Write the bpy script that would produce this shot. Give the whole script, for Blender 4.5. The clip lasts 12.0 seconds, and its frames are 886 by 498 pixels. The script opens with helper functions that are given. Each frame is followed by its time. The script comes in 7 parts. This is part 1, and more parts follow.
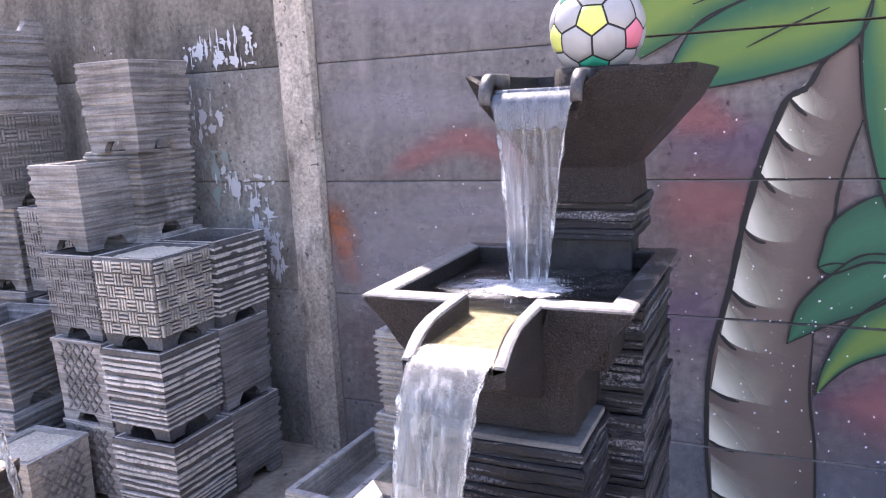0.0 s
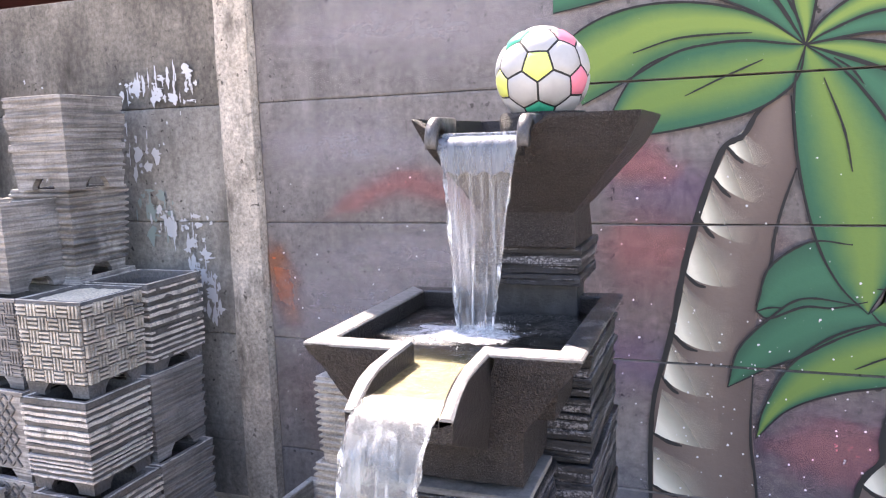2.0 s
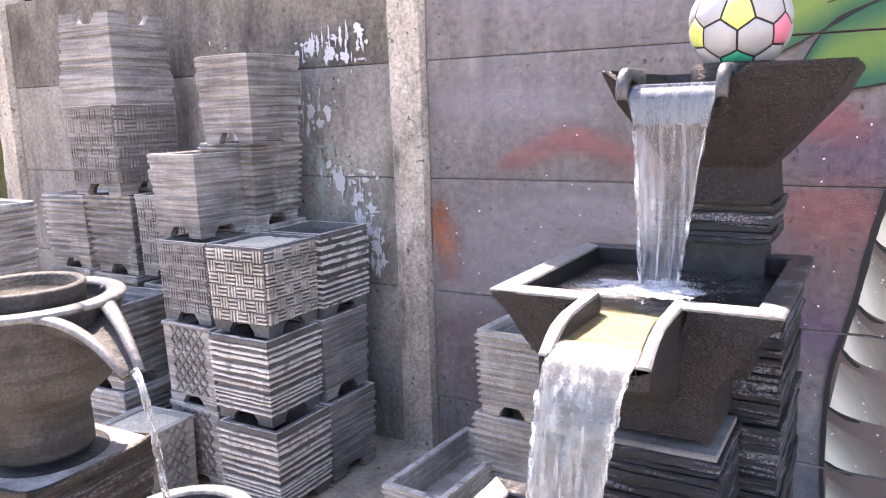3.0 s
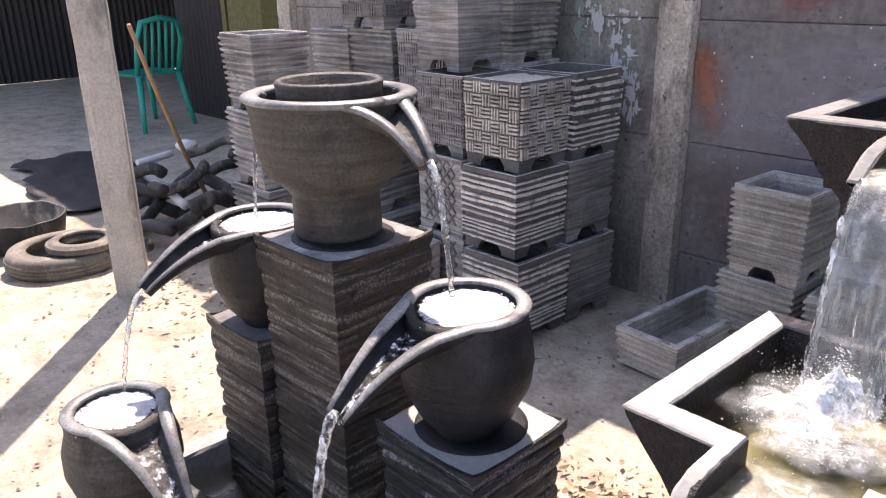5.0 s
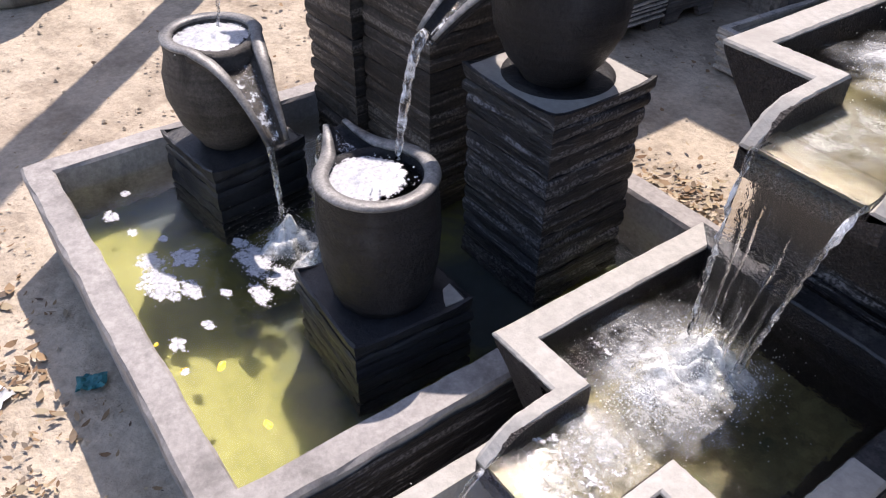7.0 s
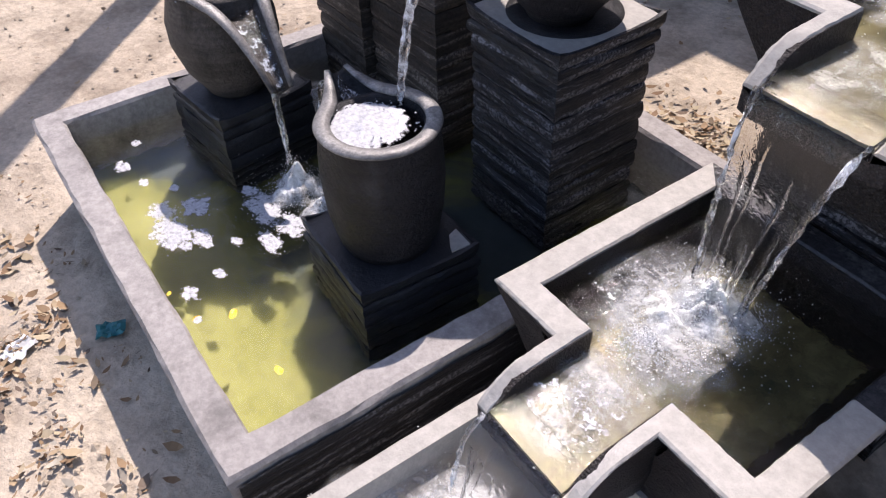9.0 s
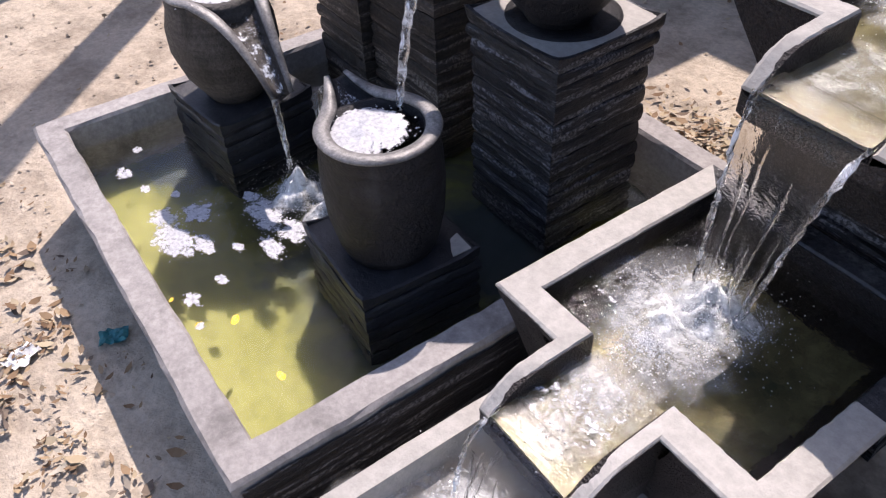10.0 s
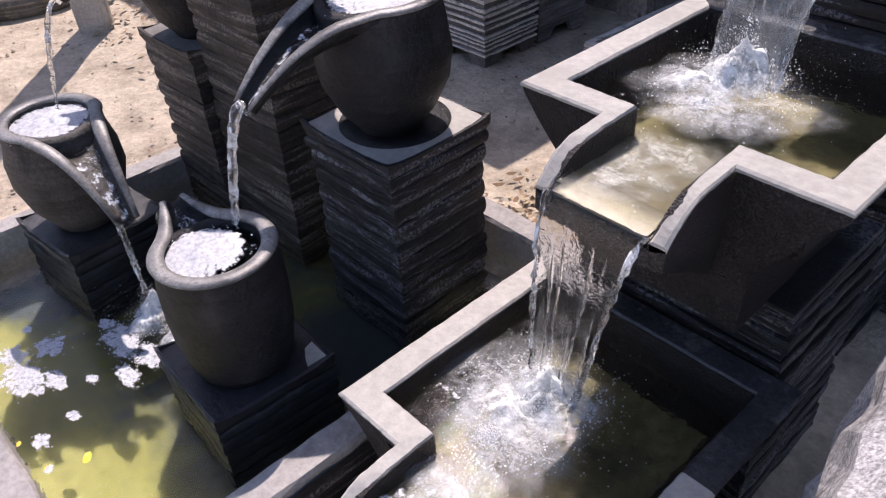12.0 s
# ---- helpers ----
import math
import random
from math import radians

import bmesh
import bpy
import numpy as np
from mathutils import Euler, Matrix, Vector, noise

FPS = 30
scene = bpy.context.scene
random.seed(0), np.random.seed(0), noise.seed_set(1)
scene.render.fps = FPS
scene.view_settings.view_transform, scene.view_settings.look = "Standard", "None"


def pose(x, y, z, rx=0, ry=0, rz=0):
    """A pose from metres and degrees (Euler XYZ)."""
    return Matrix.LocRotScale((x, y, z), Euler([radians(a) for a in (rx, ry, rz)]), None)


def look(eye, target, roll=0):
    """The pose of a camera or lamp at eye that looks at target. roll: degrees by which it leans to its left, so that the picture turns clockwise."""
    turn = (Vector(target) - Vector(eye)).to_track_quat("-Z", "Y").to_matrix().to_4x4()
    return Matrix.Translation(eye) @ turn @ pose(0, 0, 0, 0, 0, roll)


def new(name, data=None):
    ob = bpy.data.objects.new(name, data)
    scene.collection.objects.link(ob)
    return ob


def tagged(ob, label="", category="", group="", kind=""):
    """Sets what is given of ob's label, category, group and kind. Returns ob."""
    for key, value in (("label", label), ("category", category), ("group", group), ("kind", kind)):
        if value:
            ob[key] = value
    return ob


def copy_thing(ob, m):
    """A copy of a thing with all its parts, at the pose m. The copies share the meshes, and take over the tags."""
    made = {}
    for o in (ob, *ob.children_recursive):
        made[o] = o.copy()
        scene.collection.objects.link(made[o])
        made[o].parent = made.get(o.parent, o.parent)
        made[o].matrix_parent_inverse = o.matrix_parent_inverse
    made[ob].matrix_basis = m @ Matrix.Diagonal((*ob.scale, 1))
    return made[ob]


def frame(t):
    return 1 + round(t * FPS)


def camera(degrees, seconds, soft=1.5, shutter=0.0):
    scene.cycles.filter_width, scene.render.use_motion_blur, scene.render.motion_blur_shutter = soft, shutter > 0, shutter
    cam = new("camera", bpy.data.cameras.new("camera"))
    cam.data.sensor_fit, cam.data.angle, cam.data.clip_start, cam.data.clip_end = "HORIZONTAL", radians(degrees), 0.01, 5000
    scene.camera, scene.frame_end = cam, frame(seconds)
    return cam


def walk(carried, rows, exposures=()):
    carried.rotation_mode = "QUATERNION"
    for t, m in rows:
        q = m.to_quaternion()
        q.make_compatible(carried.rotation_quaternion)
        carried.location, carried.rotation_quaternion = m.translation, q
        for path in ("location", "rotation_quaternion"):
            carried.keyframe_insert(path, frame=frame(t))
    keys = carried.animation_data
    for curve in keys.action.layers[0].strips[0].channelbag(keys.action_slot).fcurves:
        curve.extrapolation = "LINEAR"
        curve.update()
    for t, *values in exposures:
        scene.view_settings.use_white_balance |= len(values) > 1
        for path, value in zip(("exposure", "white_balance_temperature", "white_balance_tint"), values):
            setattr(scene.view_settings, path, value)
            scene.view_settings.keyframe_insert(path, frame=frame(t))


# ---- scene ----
cam = camera(60.1, 12.0, 1.15)
EXPOSURES = [(0.0, 1.9, 6650, 29), (0.5, 2.05, 6600, 10), (1.5, 2.2, 7300, 20), (2.5, 2.3, 7200, 25), (3.7, 1.98, 7400, 27), (5.4, 1.05, 7100, 22), (6.5, 0.65, 6780, 21), (12.0, 0.46, 6640, 25)]
PATH = [
    (0, (1.481, -2.256, 1.254), (0.656, -0.474, 0.875), -3.0),
    (0.5, (1.492, -2.222, 1.268), (0.866, -0.342, 0.993), -2.5),
    (1, (1.488, -2.21, 1.265), (0.915, -0.313, 1.0), -2.0),
    (1.5, (1.483, -2.211, 1.26), (0.875, -0.325, 0.99), -2.1),
    (2, (1.463, -2.228, 1.258), (0.776, -0.371, 0.975), -2.0),
    (2.5, (1.427, -2.253, 1.246), (0.599, -0.459, 0.939), -1.8),
    (3, (1.387, -2.287, 1.237), (0.391, -0.591, 0.877), -1.8),
    (3.5, (1.35, -2.312, 1.218), (0.193, -0.739, 0.787), -1.5),
    (3.7, (1.339, -2.326, 1.209), (0.14, -0.793, 0.748), -1.2),
    (5.3, (1.323, -2.378, 1.139), (-0.077, -1.164, 0.385), -1.0),
    (5.5, (1.329, -2.383, 1.129), (-0.066, -1.208, 0.307), -0.6),
    (6, (1.339, -2.411, 1.087), (-0.013, -1.344, 0.07), 0.1),
    (6.5, (1.357, -2.428, 1.047), (0.064, -1.458, -0.131), 0.6),
    (7, (1.37, -2.426, 1.027), (0.121, -1.514, -0.242), 0.8),
    (7.2, (1.371, -2.422, 1.03), (0.141, -1.53, -0.271), 0.6),
    (9, (1.381, -2.395, 1.034), (0.179, -1.603, -0.355), -2.0),
    (9.5, (1.38, -2.392, 1.035), (0.177, -1.607, -0.357), -2.5),
    (10, (1.381, -2.392, 1.038), (0.173, -1.604, -0.348), -2.7),
    (10.5, (1.379, -2.389, 1.042), (0.169, -1.593, -0.338), -2.8),
    (11, (1.378, -2.384, 1.044), (0.168, -1.546, -0.311), -2.7),
    (11.5, (1.393, -2.352, 1.053), (0.196, -1.407, -0.241), -2.7),
    (12, (1.448, -2.297, 1.07), (0.259, -1.265, -0.164), -3.5),
]
walk(cam, [(t, look(eye, target, roll)) for t, eye, target, roll in PATH], EXPOSURES)

# ---------------------------------------------------------------- light
sun_dir = Vector((-0.49, 0.46, 1.0)).normalized()
sun = new("sun", bpy.data.lights.new("sun", "SUN"))
sun.data.energy, sun.data.angle, sun.data.color = 4.0, radians(0.5), (1.0, 0.95, 0.87)
sun.matrix_world = look((0, 0, 8), Vector((0, 0, 8)) - sun_dir)
world = bpy.data.worlds.new("sky")
scene.world = world
world.use_nodes = True
_sky = world.node_tree.nodes.new("ShaderNodeTexSky")
_sky.sky_type, _sky.sun_disc = "NISHITA", False
_sky.sun_elevation, _sky.sun_rotation = radians(56), math.atan2(-0.49, 0.46)
_bg = world.node_tree.nodes["Background"]
_bg.inputs[1].default_value = 0.142
world.node_tree.links.new(_sky.outputs[0], _bg.inputs[0])


# ---------------------------------------------------------------- materials
class Mat:
    """A small node material builder."""

    def __init__(self, name):
        self.m = bpy.data.materials.new(name)
        self.m.use_nodes = True
        self.t = self.m.node_tree
        self.b = self.t.nodes["Principled BSDF"]
        self.co = self.t.nodes.new("ShaderNodeTexCoord")
        # local coordinates shifted by the object's place, so that repeats do not share their stains
        place_of = self.t.nodes.new("ShaderNodeObjectInfo")
        shift = self.t.nodes.new("ShaderNodeVectorMath")
        shift.operation = "ADD"
        self.t.links.new(self.co.outputs["Object"], shift.inputs[0])
        self.t.links.new(place_of.outputs["Location"], shift.inputs[1])
        self.vec = shift.outputs[0]

    def node(self, kind, **inputs):
        n = self.t.nodes.new(kind)
        for k, v in inputs.items():
            n.inputs[k.replace("_", " ")].default_value = v
        return n

    def link(self, a, b):
        self.t.links.new(a, b)

    def noise(self, scale, detail=5.0, rough=0.6, stretch=None, distort=0.0):
        n = self.node("ShaderNodeTexNoise", Scale=scale, Detail=detail, Roughness=rough, Distortion=distort)
        if stretch:
            mp = self.t.nodes.new("ShaderNodeMapping")
            mp.inputs["Scale"].default_value = stretch
            self.link(self.vec, mp.inputs[0])
            self.link(mp.outputs[0], n.inputs[0])
        else:
            self.link(self.vec, n.inputs[0])
        return n.outputs[0]

    def ramp(self, src, stops):
        r = self.t.nodes.new("ShaderNodeValToRGB")
        e = r.color_ramp.elements
        while len(e) < len(stops):
            e.new(0.5)
        for el, (p, c) in zip(e, stops):
            el.position = p
            el.color = (*c, 1) if len(c) == 3 else c
        self.link(src, r.inputs[0])
        return r.outputs[0]

    def mix(self, fac, a, b, mode="MIX"):
        n = self.t.nodes.new("ShaderNodeMix")
        n.data_type, n.blend_type = "RGBA", mode
        for sock, v in ((n.inputs[0], fac), (n.inputs[6], a), (n.inputs[7], b)):
            if isinstance(v, (int, float)):
                sock.default_value = v
            elif isinstance(v, tuple):
                sock.default_value = (*v, 1)
            else:
                self.link(v, sock)
        return n.outputs[2]

    def bump(self, src, strength, dist):
        n = self.node("ShaderNodeBump", Strength=strength, Distance=dist)
        self.link(src, n.inputs["Height"])
        if self.b.inputs["Normal"].is_linked:
            self.link(self.b.inputs["Normal"].links[0].from_socket, n.inputs["Normal"])
        self.link(n.outputs[0], self.b.inputs["Normal"])

    def color(self, c):
        if isinstance(c, tuple):
            self.b.inputs["Base Color"].default_value = (*c, 1)
        else:
            self.link(c, self.b.inputs["Base Color"])

    def rough(self, v, src=None, lo=None):
        if src is None:
            self.b.inputs["Roughness"].default_value = v
        else:
            self.link(self.ramp(src, [(0.3, (lo,) * 3), (0.7, (v,) * 3)]), self.b.inputs["Roughness"])


def S(c, k):
    return tuple(min(1.0, v * k) for v in c)


def stone(name, dark, light, scale=14.0, rough=0.85, bump=0.004, stain=None, vary=0.25, lo=None, streak=0.0, grain=0.6, hammer=0.0, pits=0.0):
    """Cast stone and concrete: cloudy tone, fine grain, pits, a tone of its own for each object."""
    k = Mat(name)
    big = k.noise(scale * 0.22, 6, 0.65)
    fine = k.noise(scale * 6, 6, 0.7)
    col = k.ramp(big, [(0.3, dark), (0.7, light)])
    col = k.mix(grain, col, k.ramp(fine, [(0.36, (0.4,) * 3), (0.64, (1.55,) * 3)]), "MULTIPLY")
    if stain:
        mask = k.ramp(k.noise(scale * 0.5, 8, 0.7, (1, 1, 0.45)), [(0.52, (0, 0, 0)), (0.66, (1, 1, 1))])
        col = k.mix(mask, col, stain)
    if pits:
        # blow holes in loose clusters, and runs of dirt down the face
        holes = k.ramp(k.noise(46, 2, 0.5), [(0.64, (0, 0, 0)), (0.69, (1, 1, 1))])
        field = k.ramp(k.noise(3.2, 3, 0.6), [(0.42, (0, 0, 0)), (0.58, (1, 1, 1))])
        holes = k.mix(1.0, holes, field, "MULTIPLY")
        col = k.mix(holes, col, S(dark, 0.35))
        k.bump(holes, -0.8, 0.006)
        runs = k.ramp(k.noise(1.0, 6, 0.7, (8.0, 8.0, 2.2)), [(0.35, (1 - pits,) * 3), (0.62, (1.15,) * 3)])
        col = k.mix(1.0, col, runs, "MULTIPLY")
    if streak:
        bands = k.noise(1.0, 3, 0.6, (4.0, 4.0, 95.0))
        col = k.mix(streak, col, k.ramp(bands, [(0.4, (0.3,) * 3), (0.6, (1.5,) * 3)]), "MULTIPLY")
        k.bump(bands, 0.6, 0.004)
    if hammer:
        vor = k.node("ShaderNodeTexVoronoi", Scale=330.0)
        k.link(k.vec, vor.inputs["Vector"])
        k.bump(vor.outputs["Distance"], 0.8, hammer)
        col = k.mix(0.6, col, k.ramp(vor.outputs["Distance"], [(0.1, (2.0,) * 3), (0.6, (0.45,) * 3)]), "MULTIPLY")
        grit = k.ramp(k.noise(330, 4, 0.7), [(0.54, (0, 0, 0)), (0.66, (1, 1, 1))])
        col = k.mix(grit, col, (0.085, 0.08, 0.08))
    info = k.t.nodes.new("ShaderNodeObjectInfo")
    tone = k.ramp(info.outputs["Random"], [(0.0, (1 - vary,) * 3), (1.0, (1 + vary,) * 3)])
    col = k.mix(1.0, col, tone, "MULTIPLY")
    k.color(col)
    k.rough(rough, big, lo if lo is not None else rough * 0.85)
    k.bump(fine, 0.5, bump * 0.5)
    k.bump(k.noise(scale * 1.7, 6, 0.7), 0.6, bump)
    return k.m


M = {}
M["wall"] = stone("fence_concrete", (0.13, 0.118, 0.115), (0.23, 0.212, 0.206), 7, 0.9, 0.004, (0.27, 0.25, 0.245), 0.1, None, 0.0, 0.42, 0.0, 0.18)
M["post"] = stone("post_concrete", (0.3, 0.26, 0.217), (0.66, 0.59, 0.51), 13, 0.92, 0.008, (0.15, 0.13, 0.11), 0.08, None, 0.0, 0.55, 0.0, 0.25)
M["oldwall"] = stone("stained_concrete", (0.18, 0.166, 0.148), (0.4, 0.375, 0.34), 9, 0.92, 0.007, (0.14, 0.128, 0.113), 0.12, None, 0.0, 0.45, 0.0, 0.2)
M["oldwall_top"] = stone("mouldy_concrete", (0.085, 0.075, 0.064), (0.255, 0.232, 0.202), 9, 0.92, 0.007, (0.06, 0.053, 0.046), 0.12, None, 0.0, 0.55, 0.0, 0.45)
M["planter"] = stone("grey_cast_planter", (0.175, 0.163, 0.155), (0.405, 0.38, 0.358), 22, 0.86, 0.004, (0.5, 0.47, 0.44), 0.22, None, 0.6, 0.3)
M["planter_dark"] = stone("dark_cast_planter", (0.132, 0.125, 0.12), (0.325, 0.307, 0.294), 22, 0.85, 0.003, (0.25, 0.237, 0.228), 0.2, None, 0.5, 0.35)
# body behind raised ledges and bars: shade of the gaps put into the colour
M["planter_gap"] = stone("shaded_recess_planter", (0.075, 0.069, 0.065), (0.2, 0.185, 0.172), 22, 0.85, 0.003, (0.16, 0.155, 0.155), 0.1)
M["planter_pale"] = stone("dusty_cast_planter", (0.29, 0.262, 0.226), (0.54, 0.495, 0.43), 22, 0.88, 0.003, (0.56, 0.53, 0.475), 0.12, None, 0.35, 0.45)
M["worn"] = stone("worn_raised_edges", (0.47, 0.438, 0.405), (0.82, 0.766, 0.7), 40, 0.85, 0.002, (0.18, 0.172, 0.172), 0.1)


def ledge_mat(name, dark, light, crumb, rough=0.5, lo=0.34):
    """Split ledge stone: dark, with broken pale crumbs along its layers."""
    k = Mat(name)
    big, fine = k.noise(7, 6, 0.65), k.noise(180, 6, 0.7)
    bands = k.noise(1.0, 4, 0.6, (5.0, 5.0, 78.0), 0.4)
    col = k.mix(0.8, k.ramp(big, [(0.3, dark), (0.7, light)]), k.ramp(fine, [(0.36, (0.4,) * 3), (0.64, (1.6,) * 3)]), "MULTIPLY")
    col = k.mix(0.7, col, k.ramp(bands, [(0.38, (0.3,) * 3), (0.62, (1.6,) * 3)]), "MULTIPLY")
    crumbs = k.mix(1.0, k.ramp(bands, [(0.52, (0, 0, 0)), (0.57, (1, 1, 1))]), k.ramp(k.noise(190, 5, 0.7), [(0.47, (0, 0, 0)), (0.56, (1, 1, 1))]), "MULTIPLY")
    col = k.mix(crumbs, col, crumb)
    info = k.t.nodes.new("ShaderNodeObjectInfo")
    k.color(k.mix(1.0, col, k.ramp(info.outputs["Random"], [(0.0, (0.72,) * 3), (1.0, (1.28,) * 3)]), "MULTIPLY"))
    k.rough(rough, big, lo)
    k.bump(fine, 0.6, 0.003)
    k.bump(bands, 0.9, 0.006)
    k.bump(k.noise(55, 6, 0.7), 0.8, 0.007)
    return k.m


M["ledge"] = ledge_mat("wet_dark_ledge_stone", (0.008, 0.0088, 0.012), (0.026, 0.027, 0.034), (0.22, 0.22, 0.24))
M["ledge_brown"] = ledge_mat("brown_ledge_stone", (0.03, 0.024, 0.02), (0.085, 0.066, 0.053), (0.22, 0.19, 0.165), 0.75, 0.6)
# darker rim copy: splash wet and the rim's shade both in the colour
M["wet_rim"] = stone("wet_shaded_concrete", (0.02, 0.021, 0.024), (0.06, 0.06, 0.065), 30, 0.3, 0.004, (0.15, 0.148, 0.148), 0.05, 0.12, 0.0, 0.5)
M["wet_slab"] = stone("smooth_wet_slab", (0.009, 0.0095, 0.012), (0.028, 0.029, 0.034), 20, 0.5, 0.004, (0.045, 0.046, 0.05), 0.05, 0.36, 0.0, 0.4)
M["cheek"] = stone("grey_wet_spout_cheek", (0.035, 0.035, 0.038), (0.09, 0.09, 0.097), 30, 0.5, 0.004, (0.2, 0.2, 0.21), 0.05, 0.35, 0.0, 0.5)
M["bowl"] = stone("dark_textured_bowl", (0.018, 0.0148, 0.0144), (0.05, 0.04, 0.0375), 48, 0.42, 0.012, (0.04, 0.033, 0.032), 0.1, 0.3, 0.0, 0.8, 0.0045)
M["rim"] = stone("pale_concrete_rim", (0.33, 0.315, 0.285), (0.47, 0.45, 0.415), 14, 0.8, 0.003, (0.34, 0.32, 0.29), 0.06, None, 0.0, 0.22)
M["rim_dull"] = stone("dull_grey_rim", (0.15, 0.143, 0.138), (0.26, 0.25, 0.24), 14, 0.75, 0.004, (0.34, 0.33, 0.31), 0.06, None, 0.0, 0.35)
M["pool"] = stone("pool_concrete", (0.27, 0.252, 0.24), (0.42, 0.395, 0.375), 14, 0.85, 0.004, (0.17, 0.158, 0.15), 0.05, None, 0.0, 0.3)
M["jar"] = stone("charcoal_jar", (0.0065, 0.0065, 0.0082), (0.0165, 0.016, 0.019), 30, 0.5, 0.010, (0.034, 0.033, 0.036), 0.12, 0.35, 0.3, 0.6)
M["jar_brown"] = stone("brown_grey_jar", (0.04, 0.036, 0.0335), (0.1, 0.09, 0.081), 30, 0.65, 0.010, (0.03, 0.027, 0.025), 0.08, 0.45, 0.3, 0.6)
M["lip"] = stone("worn_wet_lip", (0.085, 0.082, 0.08), (0.28, 0.272, 0.26), 40, 0.4, 0.002, (0.06, 0.058, 0.058), 0.1, 0.3)
for _name, _v in (("jar", 0.36), ("jar_brown", 0.36), ("bowl", 0.36)):
    M[_name].node_tree.nodes["Principled BSDF"].inputs["Specular IOR Level"].default_value = _v
M["timber"] = stone("weathered_timber", (0.3, 0.27, 0.235), (0.55, 0.51, 0.45), 16, 0.9, 0.004, (0.2, 0.185, 0.165), 0.05, None, 0.0, 0.3)
M["rubber"] = stone("black_rubber", (0.02, 0.02, 0.02), (0.05, 0.048, 0.046), 20, 0.7, 0.003, (0.2, 0.18, 0.15), 0.2)
M["rubber_dusty"] = stone("dusty_rubber", (0.1, 0.088, 0.075), (0.26, 0.235, 0.2), 16, 0.9, 0.003, (0.34, 0.31, 0.26), 0.1, None, 0.0, 0.35)
M["fill"] = stone("sandy_fill", (0.6, 0.53, 0.41), (0.78, 0.71, 0.57), 25, 0.95, 0.003, None, 0.05)


def plain(name, c, rough=0.5, metal=0.0, grain=0.15):
    k = Mat(name)
    n = k.noise(30, 5)
    k.color(k.mix(grain, c, k.ramp(n, [(0.3, S(c, 0.4)), (0.7, S(c, 1.5))])))
    k.rough(rough)
    k.b.inputs["Metallic"].default_value = metal
    k.bump(n, 0.2, 0.002)
    return k.m


M["line"] = plain("black_paint_line", (0.02, 0.02, 0.02), 0.8)
M["teal_plastic"] = plain("teal_plastic", (0.0, 0.32, 0.25), 0.4)
M["olive"] = plain("olive_paint", (0.12, 0.115, 0.045), 0.8, 0, 0.5)
M["dark_sheet"] = plain("dark_corrugated_sheet", (0.035, 0.033, 0.035), 0.6, 0.3, 0.5)
M["tarp"] = plain("pale_blue_tarpaulin", (0.4, 0.5, 0.55), 0.6)
M["orange"] = plain("orange_cable", (0.35, 0.12, 0.03), 0.5)
M["bamboo"] = plain("bamboo_stick", (0.35, 0.22, 0.12), 0.6, 0, 0.4)
M["bag"] = plain("white_bag", (0.7, 0.7, 0.68), 0.6)
M["teal_rag"] = plain("teal_wrapper", (0.02, 0.18, 0.2), 0.4, 0, 0.5)
M["yellow_leaf"] = plain("yellow_leaf", (0.75, 0.5, 0.02), 0.5)
M["rust"] = plain("rust_red_roof_sheet", (0.1, 0.022, 0.02), 0.7, 0, 0.5)
M["ball_white"] = plain("ball_white", (0.43, 0.425, 0.42), 0.45)
M["ball_pink"] = plain("ball_pink", (0.8, 0.22, 0.3), 0.45)
M["ball_yellow"] = plain("ball_yellow", (0.72, 0.78, 0.2), 0.45)
M["ball_green"] = plain("ball_green", (0.01, 0.33, 0.2), 0.45)


def litter_mat():
    k = Mat("dry_leaves")
    g = k.t.nodes.new("ShaderNodeNewGeometry")
    k.color(k.ramp(g.outputs["Random Per Island"], [(0, (0.16, 0.09, 0.045)), (0.3, (0.3, 0.2, 0.11)), (0.55, (0.46, 0.38, 0.25)), (0.72, (0.1, 0.06, 0.038)), (1, (0.52, 0.47, 0.37))]))
    k.rough(0.8)
    return k.m


M["leaf_litter"] = litter_mat()


def ground_mat():
    k = Mat("sandy_soil")
    big = k.noise(0.9, 6, 0.6)
    mid = k.noise(7, 8, 0.7)
    fine = k.noise(60, 6, 0.7)
    col = k.ramp(big, [(0.3, (0.44, 0.365, 0.28)), (0.7, (0.6, 0.52, 0.41))])
    col = k.mix(0.6, col, k.ramp(mid, [(0.34, (0.42, 0.39, 0.36)), (0.56, (1.15, 1.15, 1.15))]), "MULTIPLY")
    col = k.mix(0.5, col, k.ramp(fine, [(0.3, (0.5,) * 3), (0.7, (1.3,) * 3)]), "MULTIPLY")
    k.color(col)
    k.rough(0.95)
    k.bump(fine, 0.5, 0.004)
    k.bump(k.noise(24, 6, 0.65), 0.7, 0.012)
    k.bump(mid, 0.8, 0.025)
    return k.m


M["ground"] = ground_mat()


